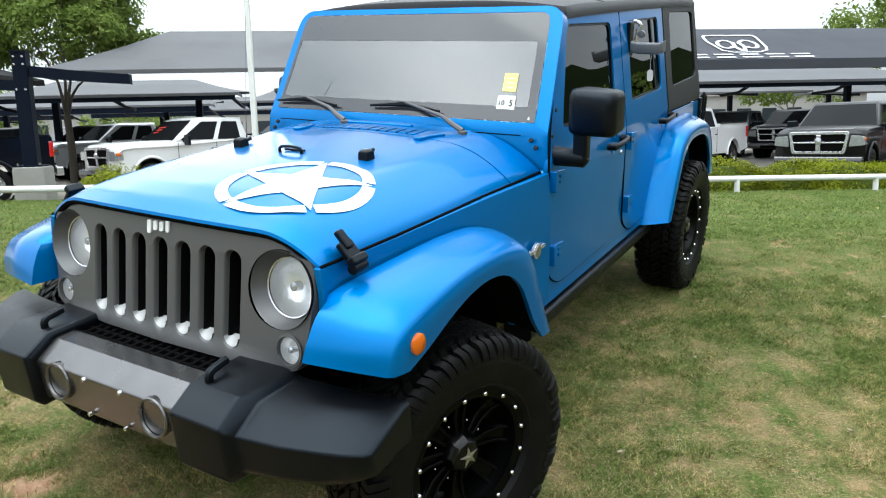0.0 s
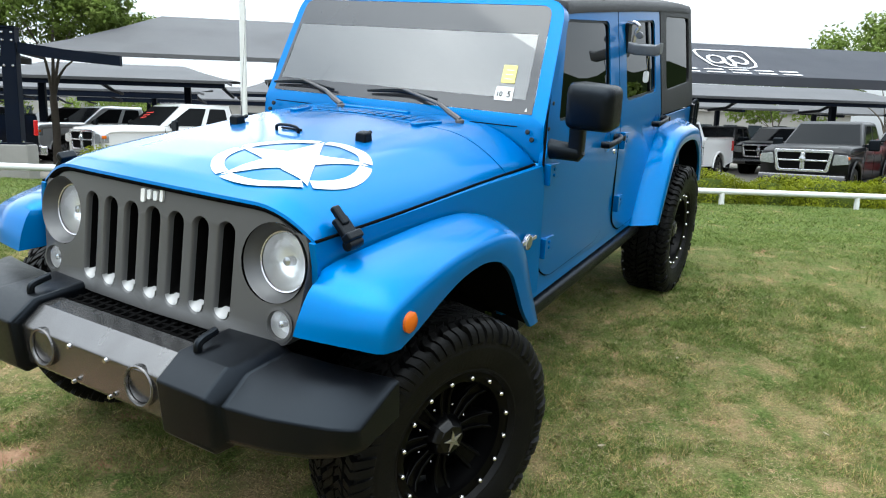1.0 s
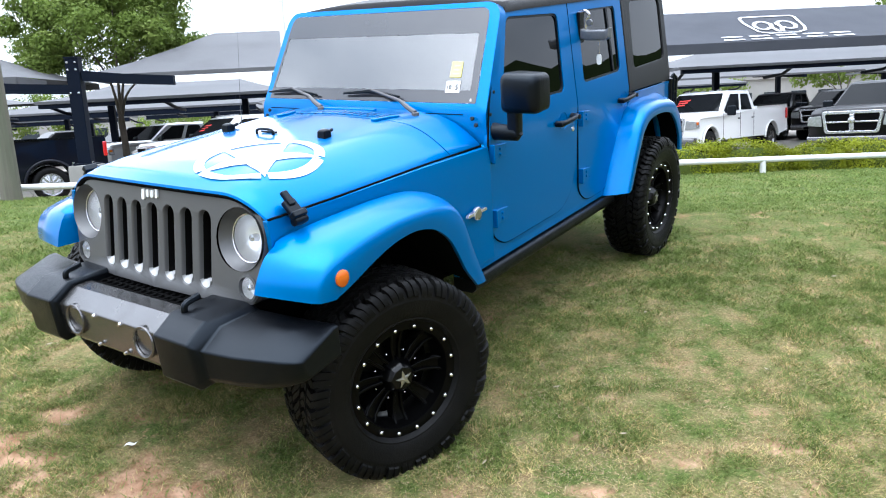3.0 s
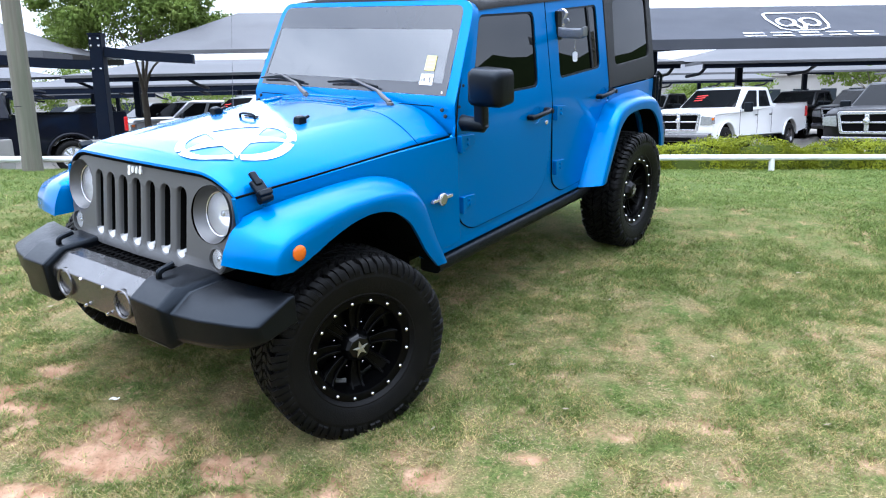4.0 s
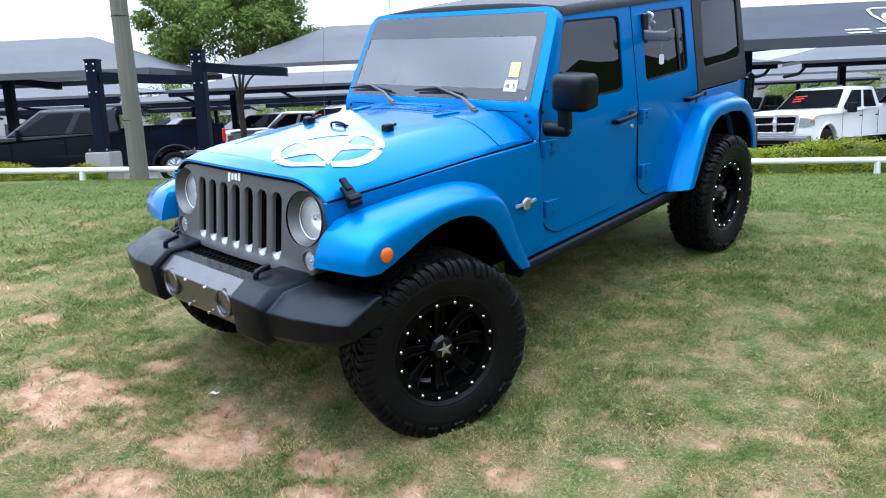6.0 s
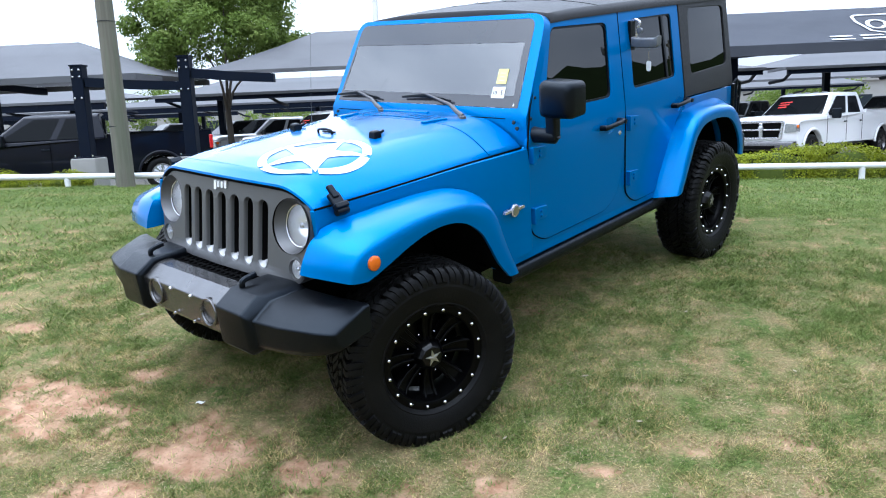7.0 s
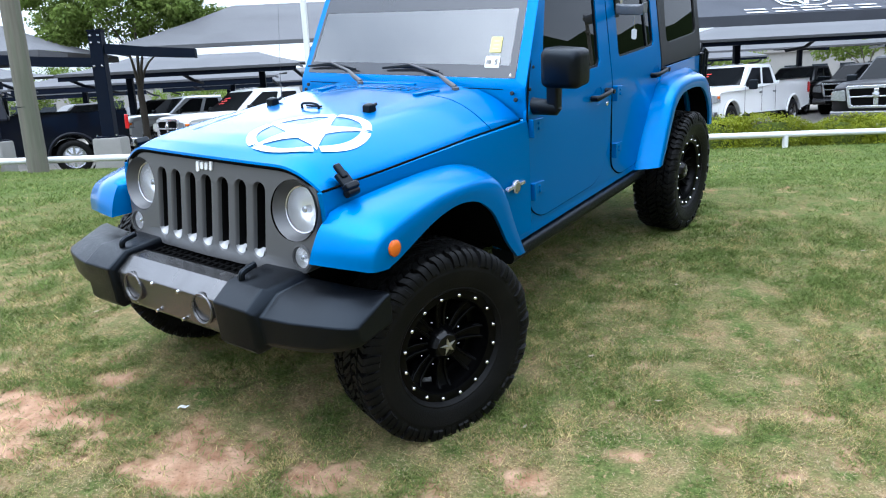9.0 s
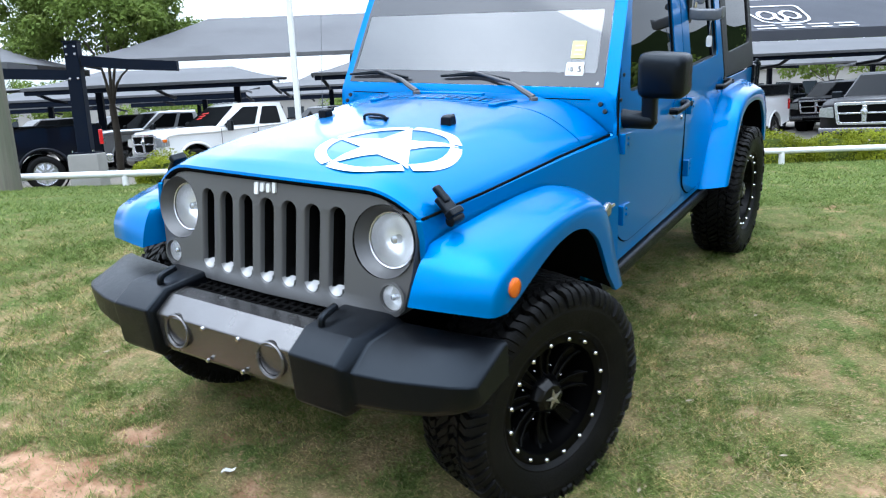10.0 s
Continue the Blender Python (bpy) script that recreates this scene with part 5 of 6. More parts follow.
def blades(count, box, hmin, hmax, width, seed, keep=None):
    rs = np.random.RandomState(seed)
    x = rs.uniform(box[0], box[1], count)
    y = rs.uniform(box[2], box[3], count)
    ok = rs.rand(count) > bare(x, y) * 0.93
    if keep is not None:
        ok &= keep(x, y)
    # thinner towards the edges of the stretch
    rim = np.minimum(np.minimum(x - box[0], box[1] - x), np.minimum(y - box[2], box[3] - y)) / 0.7
    ok &= rs.rand(count) < np.clip(rim, 0.0, 1.0) ** 0.7
    clump = value_noise(x, y, 5.0, seed + 1) * 0.6 + value_noise(x, y, 1.3, seed + 2) * 0.4
    fine = value_noise(x, y, 13.0, 91) * 0.6 + value_noise(x, y, 29.0, 92) * 0.4
    ok &= rs.rand(count) < np.clip((0.55 * clump + 0.75 * fine - 0.32) * 2.1, 0.16, 1.0)
    x, y, clump = x[ok], y[ok], clump[ok]
    k = len(x)
    z = lawn_z(x, y) - 0.008
    h = rs.uniform(hmin, hmax, k) * (0.75 + 0.5 * clump)
    a = rs.uniform(0, 6.283, k)
    w = width * rs.uniform(0.6, 1.3, k)
    lean = rs.uniform(0.4, 2.6, k) * h
    la = a + rs.uniform(-1.2, 1.2, k) + 1.57
    c, s = np.cos(a) * w, np.sin(a) * w
    v = np.empty((k, 3, 3), np.float32)
    v[:, 0] = np.stack([x - c, y - s, z], 1)
    v[:, 1] = np.stack([x + c, y + s, z], 1)
    v[:, 2] = np.stack([x + np.cos(la) * lean, y + np.sin(la) * lean, z + h], 1)
    return v.reshape(-1, 3)


pieces = [
    blades(1250000, (-3.3, 4.1, 0.75, 4.9), 0.009, 0.030, 0.0023, 21),
    blades(420000, (-4.2, 6.2, 3.6, 7.8), 0.014, 0.036, 0.0036, 22),
    blades(190000, (-9.7, 10.2, 6.2, 15.3), 0.02, 0.045, 0.008, 23, lambda x, y: (x - ROW_C.x) * ROW_N.x + (y - ROW_C.y) * ROW_N.y < 14.9),
    blades(45000, (-9.7, -2.2, 1.4, 7.9), 0.025, 0.05, 0.007, 24),
    blades(60000, (-9.0, 11.0, -9.0, 1.6), 0.02, 0.05, 0.008, 25),
    blades(45000, (3.2, 11.0, 0.6, 7.8), 0.02, 0.045, 0.007, 26),
]


def triangle_stuff(name, gv, material, label):
    """One object of many loose triangles."""
    me = bpy.data.meshes.new(name)
    me.vertices.add(len(gv))
    me.vertices.foreach_set("co", gv.ravel())
    me.loops.add(len(gv))
    me.loops.foreach_set("vertex_index", np.arange(len(gv), dtype=np.int32))
    me.polygons.add(len(gv) // 3)
    me.polygons.foreach_set("loop_start", np.arange(0, len(gv), 3, dtype=np.int32))
    me.update(calc_edges=True)
    me.validate()
    me.materials.append(material)
    return tagged(new(name, me), label, "grass", kind="stuff")




def tuft(x, y, r, count, h, seed):
    """A clump of taller, uncut blades."""
    rs = np.random.RandomState(seed)
    px, py = x + rs.normal(0, r, count), y + rs.normal(0, r * 0.6, count)
    z, a = lawn_z(px, py) - 0.005, rs.uniform(0, 6.283, count)
    hh, ln = rs.uniform(0.4, 1.0, count) * h, rs.uniform(0.1, 0.8, count) * h
    v = np.empty((count, 3, 3), np.float32)
    v[:, 0] = np.stack([px - np.sin(a) * 0.002, py + np.cos(a) * 0.002, z], 1)
    v[:, 1] = np.stack([px + np.sin(a) * 0.002, py - np.cos(a) * 0.002, z], 1)
    v[:, 2] = np.stack([px + np.cos(a) * ln, py + np.sin(a) * ln, z + hh], 1)
    return v.reshape(-1, 3)


for k, (tx, ty, tr) in enumerate(((2.04, 3.32, 0.06), (-2.35, 2.75, 0.07), (1.05, 2.75, 0.05), (2.9, 3.9, 0.09), (-1.5, 3.0, 0.08), (0.35, 2.45, 0.06), (1.75, 2.6, 0.05), (-2.9, 3.7, 0.1), (3.2, 5.0, 0.12), (-0.6, 2.25, 0.06))):
    pieces.append(tuft(tx, ty, tr, 110, 0.075, 300 + k))
triangle_stuff("grass", np.concatenate(pieces), grass_material(), "short green and straw-coloured grass blades on the lawn")


def clippings(count, box, seed):
    """Dead stems that lie flat on the turf."""
    rs = np.random.RandomState(seed)
    x, y = rs.uniform(box[0], box[1], count), rs.uniform(box[2], box[3], count)
    ok = rs.rand(count) < np.clip((value_noise(x, y, 3.1, 61) * 0.5 + value_noise(x, y, 9.0, 62) * 0.6 - 0.36) * 2.6, 0.04, 1.0) * (1 - 0.75 * bare(x, y))
    x, y = x[ok], y[ok]
    k = len(x)
    a, ln, w = rs.uniform(0, 6.283, k), rs.uniform(0.008, 0.028, k), rs.uniform(0.001, 0.0022, k)
    z = lawn_z(x, y) + rs.uniform(0.006, 0.022, k)
    v = np.empty((k, 3, 3), np.float32)
    v[:, 0] = np.stack([x - np.sin(a) * w, y + np.cos(a) * w, z], 1)
    v[:, 1] = np.stack([x + np.sin(a) * w, y - np.cos(a) * w, z], 1)
    v[:, 2] = np.stack([x + np.cos(a) * ln, y + np.sin(a) * ln, z + rs.uniform(-0.008, 0.012, k)], 1)
    return v.reshape(-1, 3)


CLIP = mk("dead_grass_stem", (0.15, 0.112, 0.06), (0.33, 0.265, 0.165), rough=0.8, spec=0.1, scale=90)
triangle_stuff("dead_grass", np.concatenate([clippings(70000, (-3.3, 4.1, 0.8, 4.6), 71), clippings(26000, (-4.2, 6.0, 4.2, 8.0), 72)]), CLIP, "pale dead grass stems lying flat on the lawn")

# pale dry leaves and bits of litter on the grass
rng_l = random.Random(12)
DRY = mk("pale_dry_leaf", (0.16, 0.135, 0.085), (0.24, 0.2, 0.13), rough=0.8, scale=60)
for lx, ly in ((-1.62, 2.45), (-1.1, 2.62), (0.95, 2.35), (1.75, 2.9), (0.35, 2.15), (2.1, 2.3), (1.3, 3.6), (-2.2, 3.3), (2.6, 4.1), (0.7, 2.75)):
    a, k = rng_l.uniform(0, 6.28), rng_l.uniform(0.009, 0.015)
    g = Geo()
    rows_ = [[(u * k * 1.6, w * k * 0.6 * math.cos(u * 1.5), 0.25 * k * (w * w + 0.4 * u * u)) for w in (-1, 0, 1)] for u in (-1, -0.5, 0, 0.5, 1)]
    ob = part("dry_leaf", g.rows(rows_), DRY, smooth=60)
    ob.matrix_basis = Matrix.Translation((lx, ly, float(lawn_z(lx, ly)) + 0.02)) @ Matrix.Rotation(a, 4, "Z") @ Matrix.Rotation(0.2, 4, "X")
    tagged(ob, "small pale curled dry leaf lying on the grass", "leaf", "dry leaves on the lawn")

# a torn scrap of white paper
scrap = part("paper_scrap", Geo().rows([[(-0.03, -0.008, 0.0), (-0.012, -0.012, 0.010), (0.008, -0.006, 0.002), (0.028, -0.011, 0.012)], [(-0.026, 0.010, 0.006), (-0.010, 0.007, 0.014), (0.010, 0.011, 0.006), (0.03, 0.004, 0.016)]]), PAPER)
scrap.matrix_basis = Matrix.Translation((-1.226, 2.285, float(lawn_z(-1.226, 2.285)) + 0.018))
tagged(scrap, "torn scrap of white paper lying on the grass", "litter")

# ---- white pipe rail along the lawn's edge ----
WHITE_PAINT = mk("white_gloss_paint", (0.5616, 0.5616, 0.5544), (0.6048, 0.6048, 0.5976), rough=0.35, scale=5, dirt=(0.36, 0.3384, 0.3024), dscale=3, damt=0.35)
rail = thing("pipe_rail", Matrix.Translation(at_row(0, 14.0, 0)), "low white painted pipe rail along the edge of the lawn", "railing")
base = at_row(0, 14.0)


def rail_z(p):
    return 0.363 - 0.0246 * p.x


ends = [at_row(s, 14.0) for s in (-24, -12, 0, 12, 24)]
part("rail_pipe", Geo().tube([Vector((p.x, p.y, rail_z(p))) - base for p in ends], 0.058, 14), WHITE_PAINT, rail)
for k in range(-8, 9):
    p = at_row(3.05 * k + 1.45, 14.0)
    z0 = float(lawn_z(p.x, p.y)) - 0.05
    part("rail_post", Geo().tube([Vector((p.x, p.y, z0)) - base, Vector((p.x, p.y, rail_z(p))) - base], 0.055, 12), WHITE_PAINT, rail)

# ---- hedge bushes behind the rail ----
LEAF_Y = mk("yellow_green_leaf", (0.13, 0.16, 0.006), (0.25, 0.27, 0.014), rough=0.6, spec=0.12, scale=9, dirt=(0.0434, 0.062, 0.0124), dscale=4, damt=0.7, rand=0.15)
let_through(LEAF_Y, 0.3)
# darker green than the leaves: the bush's inner shade is in this colour
LEAF_SHADE = mk("inner_leaf_shade", (0.03, 0.042, 0.008), (0.055, 0.072, 0.014), rough=0.8, spec=0.02, scale=14, bump=0.8, bscale=30)


def leaf_cloud(g, n, place, size, rs):
    for _ in range(n):
        c, out = place(rs)
        nrm = (out + Vector(rs.normal(0, 0.55, 3))).normalized()
        u = nrm.orthogonal().normalized()
        u.rotate(Matrix.Rotation(rs.uniform(0, 6.28), 3, nrm))
        w = nrm.cross(u)
        k = size * rs.uniform(0.6, 1.3)
        g.add([c - u * k, c + w * k * 0.5, c + u * k, c - w * k * 0.5], [(0, 1, 2, 3)])


def bush(seed, lx, ly, lz):
    rs = np.random.RandomState(seed)
    ob = new("hedge_bush")
    ph = rs.uniform(0, 6.28, 3)

    def place(r):
        v = Vector(r.normal(0, 1, 3))
        v.z = abs(v.z)
        v.normalize()
        k = (1.0 + 0.12 * math.sin(5 * v.x + ph[0]) + 0.1 * math.sin(7 * v.y + ph[1]) + 0.07 * math.sin(9 * v.z + ph[2])) * r.uniform(0.86, 1.03)
        sh = Vector((math.copysign(abs(v.x) ** 0.7, v.x) * lx, math.copysign(abs(v.y) ** 0.7, v.y) * ly, abs(v.z) ** 0.75 * lz)) * k
        return sh, v

    g = Geo()
    leaf_cloud(g, 7500, place, 0.027, rs)
    part("foliage", g, LEAF_Y, ob, smooth=0, fix=False)
    # added solid filling, coloured dark for the shade behind the outer leaves
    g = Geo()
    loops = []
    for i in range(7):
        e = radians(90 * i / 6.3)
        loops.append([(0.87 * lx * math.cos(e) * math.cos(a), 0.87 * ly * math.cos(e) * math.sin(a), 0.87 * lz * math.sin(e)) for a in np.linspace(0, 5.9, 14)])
    part("shade_core", g.loft(loops), LEAF_SHADE, ob, smooth=60)
    return tagged(ob, "rounded yellow-green clipped hedge bush behind the white rail", "bush", "bushes behind the rail")


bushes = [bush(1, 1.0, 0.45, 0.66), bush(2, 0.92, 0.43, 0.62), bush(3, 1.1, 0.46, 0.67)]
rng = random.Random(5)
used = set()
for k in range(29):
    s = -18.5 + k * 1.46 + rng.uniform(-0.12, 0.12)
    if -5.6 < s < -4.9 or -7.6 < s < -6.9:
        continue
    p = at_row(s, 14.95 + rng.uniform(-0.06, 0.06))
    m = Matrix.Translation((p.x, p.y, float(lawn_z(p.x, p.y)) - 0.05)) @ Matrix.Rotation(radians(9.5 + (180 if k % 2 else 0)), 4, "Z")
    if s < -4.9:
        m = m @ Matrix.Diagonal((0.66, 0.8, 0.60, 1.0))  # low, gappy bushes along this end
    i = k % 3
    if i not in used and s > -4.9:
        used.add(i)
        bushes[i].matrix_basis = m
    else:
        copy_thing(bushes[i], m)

# ---- shade canopies on steel posts ----
STEEL = mk("black_navy_steel", (0.003, 0.005, 0.011), (0.004, 0.007, 0.015), rough=0.55, spec=0.06, scale=4, dirt=(0.008, 0.009, 0.012), dscale=3, damt=0.3)
FABRIC = mk("grey_shade_fabric", (0.09316, 0.09384, 0.1004), (0.1111, 0.1118, 0.1183), rough=0.8, scale=1.2, bump=0.15, bscale=300, dirt=(0.043, 0.043, 0.04659), dscale=0.5, damt=0.4)
FABRIC_L = mk("light_grey_shade_fabric", (0.09758, 0.09911, 0.1057), (0.117, 0.1187, 0.1252), rough=0.8, scale=1.2, bump=0.1, bscale=300, dirt=(0.08453, 0.08453, 0.0878), dscale=0.6, damt=0.5)
for f_ in (FABRIC, FABRIC_L):
    let_through(f_, 0.25)
CONCRETE = mk("weathered_concrete", (0.169, 0.1625, 0.1495), (0.234, 0.2242, 0.208), rough=0.85, scale=5, bump=0.3, bscale=50, dirt=(0.1625, 0.1495, 0.13), dscale=2.5, damt=0.5)
ROT = Matrix.Rotation(radians(9.5), 4, "Z")


def canopy(s0, s1, d0, depth, z0, rise, fascia, hip, fabric, label, posts=(), lift=0.46, beam=0.16):
    """A hipped fabric roof from s0 to s1 along the rows; d0 is its front edge."""
    o = at_row(s0, d0, z0)
    ob = thing("shade_canopy", Matrix.Translation(o) @ ROT, label, "canopy", "shade canopies")
    L = s1 - s0
    n = max(2, int(L / 2.4))
    top = Geo()
    ridge = depth * 0.5
    back = lift * rise
    fr, rg, bk = [], [], []
    for i in range(n * 4 + 1):
        t = i / (n * 4)
        sag = -0.06 * math.sin(math.pi * ((t * n) % 1.0))
        fr.append((t * L, 0, 0))
        rg.append((hip + t * (L - 2 * hip), ridge, rise))
        bk.append((t * L, depth, back))
    def mid(a, b, k, sg):
        return [tuple(p + (q - p) * k + (sg if j == 2 else 0) for j, (p, q) in enumerate(zip(u, w))) for u, w in zip(a, b)]
    top.rows([fr, mid(fr, rg, 0.33, -0.07), mid(fr, rg, 0.66, -0.06), rg, mid(rg, bk, 0.33, -0.06), mid(rg, bk, 0.66, -0.07), bk])
    m1, m2, m3, m4 = mid(fr, rg, 0.33, -0.07), mid(fr, rg, 0.66, -0.06), mid(rg, bk, 0.33, -0.06), mid(rg, bk, 0.66, -0.07)
    for j in (0, -1):
        top.add([fr[j], m1[j], m2[j], rg[j], m3[j], m4[j], bk[j]], [(0, 1, 6), (1, 5, 6), (1, 2, 5), (2, 4, 5), (2, 3, 4)])
    part("fabric_roof", top, fabric, ob, smooth=60)
    for lo, hi in (((-0.02, -0.03, -fascia), (L + 0.02, 0.0, 0.0)), ((-0.02, depth, back - fascia), (L + 0.02, depth + 0.03, back)), ((-0.03, 0, -fascia), (0, ridge * 0.6, 0)), ((L, 0, -fascia), (L + 0.03, ridge * 0.6, 0))):
        part("fascia", Geo().box(lo, hi), fabric, ob, bevel=0.01)
    fm = Geo()
    fm.tube([(hip, ridge, rise - 0.3), (L - hip, ridge, rise - 0.3)], 0.07, 6)
    if fabric is FABRIC_L:
        fm.box((0.1, 0.02, -fascia - beam), (L - 0.1, 0.2, -fascia + 0.02))
        for x in np.linspace(0.3, L - 0.3, max(3, int(L / 3.2))):
            fm.tube([(x, 0.05, -fascia), (x + 0.25, ridge * 0.5, -fascia - 0.32), (x + 0.25, ridge, -fascia - 0.38)], 0.07, 6)
    part("roof_frame", fm, STEEL, ob)
    for x in posts:
        g = at_row(s0 + x, d0 + ridge)
        zb = lot_z(g.x) - z0
        part("post", Geo().box((x - 0.13, ridge - 0.13, zb - 0.05), (x + 0.13, ridge + 0.13, rise - 0.1)), STEEL, ob, "black steel post", bevel=0.01)
        part("cross_arm", Geo().loft([[(x + a, y, z + b) for a, b in ((-0.1, -0.2), (0.1, -0.2), (0.1, 0.03), (-0.1, 0.03))] for y, z in ((0.0, -0.08), (ridge, 0.1), (depth, back - 0.1))]), STEEL, ob)
        part("pier", Geo().box((x - 0.3, ridge - 0.3, zb - 0.1), (x + 0.3, ridge + 0.3, zb + 0.75)), CONCRETE, ob, "concrete pier", bevel=0.03)
    return ob


GREYC = "grey fabric shade canopy on black steel posts"
FABRIC_D = mk("slate_shade_fabric", (0.06885, 0.07452, 0.09315), (0.0891, 0.09477, 0.1134), rough=0.75, scale=1.2, bump=0.15, bscale=300, dirt=(0.0567, 0.06075, 0.0729), dscale=0.5, damt=0.4)
let_through(FABRIC_D, 0.55)
can_m = canopy(-7.85, 3.4, 22.0, 6.9, 3.12, 1.42, 0.12, 3.0, FABRIC, GREYC, (10.2,))
can_r = canopy(4.6, 24.7, 22.0, 7.4, 3.18, 1.36, 0.31, 3.0, FABRIC_D, "dark slate fabric shade canopy with a white emblem", (4.6, 17.8))
can_l = canopy(-24.0, -9.0, 20.5, 6.0, 3.05, 1.27, 0.19, 3.0, FABRIC, GREYC, (2.0, 9.0), lift=0.12)
for s0, s1, d0, z0, rise, fab in ((-13, -3.5, 31, 2.95, 0.7, FABRIC_L), (-2, 12, 30, 3.0, 0.72, FABRIC_L), (13, 28, 30.5, 3.0, 0.7, FABRIC_L), (-30, -15, 31, 2.9, 0.7, FABRIC_L), (-20, -6, 42, 2.95, 0.8, FABRIC_L), (-4.5, 10, 42, 3.05, 0.8, FABRIC_L), (11, 30, 43, 3.05, 0.8, FABRIC), (-36, -21, 44, 2.95, 0.8, FABRIC_L), (-36, -17, 56, 3.0, 1.0, FABRIC_L), (-16, 5, 56, 3.05, 1.0, FABRIC_L), (6, 30, 57, 3.1, 1.0, FABRIC_L), (32, 50, 46, 3.0, 0.8, FABRIC)):
    L = s1 - s0
    canopy(s0, s1, d0, 6.0, z0, rise, 0.12, 2.0, fab, "light grey fabric shade canopy on black steel posts", (L * 0.2, L * 0.8), beam=0.28 if s0 < -14 else 0.16)

# the white emblem on the fabric: plain shapes that stand for the maker's mark



def on_roof(s, up):
    """A point on the front slope of the emblem's canopy, up metres from its front edge."""
    t = up / 3.7
    sag = -0.07 * min(1.0, t / 0.33) if t < 0.33 else (-0.065 if t < 0.66 else -0.06 * (1 - t) / 0.34)
    return Vector((s - 4.6, up, 1.36 * t + sag + 0.035))


def strip(pts, w):
    g = Geo()
    pts = [Vector((x + 0.28 * (y - 1.8), y)) for x, y in pts]
    for i in range(len(pts) - 1):
        a, b = pts[i], pts[i + 1]
        d = (b - a).normalized() * w * 0.5
        nrm = Vector((-d.y, d.x))
        q = [a - d - nrm, b + d - nrm, b + d + nrm, a - d + nrm]
        g.add([on_roof(p.x, p.y) for p in q], [(0, 1, 2, 3)])
    return g


E0 = 13.3
frame_pts = [(E0 + x, y) for x, y in ((-0.88, 2.85), (0.82, 2.85), (0.93, 2.7), (0.93, 1.5), (0.82, 1.1), (0.5, 0.82), (-0.42, 0.82), (-0.72, 1.1), (-0.98, 2.2), (-1.0, 2.7), (-0.88, 2.85))]
emb = part("emblem_frame", strip(frame_pts, 0.085), WHITE_DECAL, can_r, "white shield outline", smooth=0)
for sg in (-1, 1):
    arcp = [(E0 + sg * (0.42 + (0.33 - 0.12 * i / 14) * math.cos(a)), 1.75 + (0.6 - 0.25 * i / 14) * math.sin(a)) for i, a in enumerate(np.linspace(2.9, -2.4, 15))]
    part("emblem_swirl", strip(arcp, 0.12), WHITE_DECAL, can_r, smooth=0)
    part("emblem_stroke", strip([(E0 + sg * 0.11, 2.0), (E0 + sg * 0.17, 1.5), (E0 + sg * 0.06, 1.08)], 0.13), WHITE_DECAL, can_r, smooth=0)
for k in range(5):
    x0 = E0 - 2.0 + k * 0.88
    part("emblem_bar", strip([(x0, 0.52), (x0 + 0.52, 0.52)], 0.13), WHITE_DECAL, can_r, smooth=0)
    part("emblem_bar", strip([(x0, 0.14), (x0 + 0.52, 0.14)], 0.13), WHITE_DECAL, can_r, smooth=0)

# two bolted cantilever posts on concrete piers at the lawn's edge
for s, ln, up in ((-5.83, 1.9, 0.33), (-8.15, 2.4, 0.19)):
    p = at_row(s, 15.8)
    zb = float(lawn_z(p.x, p.y))
    ob = thing("canopy_post", Matrix.Translation((p.x, p.y, zb)) @ ROT, "black bolted steel canopy post on a concrete pier", "post", "bolted posts")
    part("pier", Geo().loft([[(a * r, b * r, z) for a, b in rounded([(-1, -1), (1, -1), (1, 1), (-1, 1)], 0.12, 3)] for z, r in ((-0.1, 0.29), (0.70, 0.28), (0.76, 0.27))]), CONCRETE, ob, "pale concrete pier", bevel=0.02)
    part("base_plate", Geo().box((-0.23, -0.23, 0.76), (0.23, 0.23, 0.79)), STEEL, ob)
    part("column", Geo().box((-0.125, -0.125, 0.78), (0.125, 0.125, 2.52 + up)), STEEL, ob, bevel=0.012)
    part("cap", Geo().box((-0.14, -0.14, 2.52 + up), (0.14, 0.14, 2.55 + up)), STEEL, ob)
    part("arm", Geo().loft([[(x, y, z) for y, z in ((-0.09, zb_ + up), (0.09, zb_ + up), (0.09, zt_ + up), (-0.09, zt_ + up))] for x, zb_, zt_ in ((0.15, 2.08, 2.28), (ln * 0.5, 1.99, 2.18), (ln, 1.92, 2.10))]), STEEL, ob)
    for bz in (2.44, 2.30, 1.85):
        for bx in (-0.075, 0.075):
            part("bolt", Geo().revolve([(0.024, 0), (0.022, 0.018), (0.001, 0.02)], 8, pose(bx, -0.126, bz + up, 90)), STUD, ob)
    for bx in (-0.19, 0.19):
        part("anchor_bolt", Geo().revolve([(0.02, 0), (0.02, 0.04), (0.001, 0.045)], 8, pose(bx, -0.19, 0.79)), STUD, ob)

# ---- wooden utility pole and white light pole ----
WOOD = mk("weathered_pole_wood", (0.055, 0.052, 0.038), (0.145, 0.132, 0.10), rough=0.85, scale=22, bump=0.7, bscale=55, dirt=(0.066, 0.088, 0.050), dscale=6, damt=0.6)


def along_z(m, k):
    """Draws a material's grain out along z."""
    n, l = m.node_tree.nodes, m.node_tree.links
    mp = n.new("ShaderNodeMapping")
    mp.inputs["Scale"].default_value = (1, 1, k)
    tc = next(x for x in n if x.type == "TEX_COORD")
    l.new(tc.outputs["Object"], mp.inputs["Vector"])
    for t in [x for x in n if x.type == "TEX_NOISE"]:
        l.new(mp.outputs[0], t.inputs["Vector"])


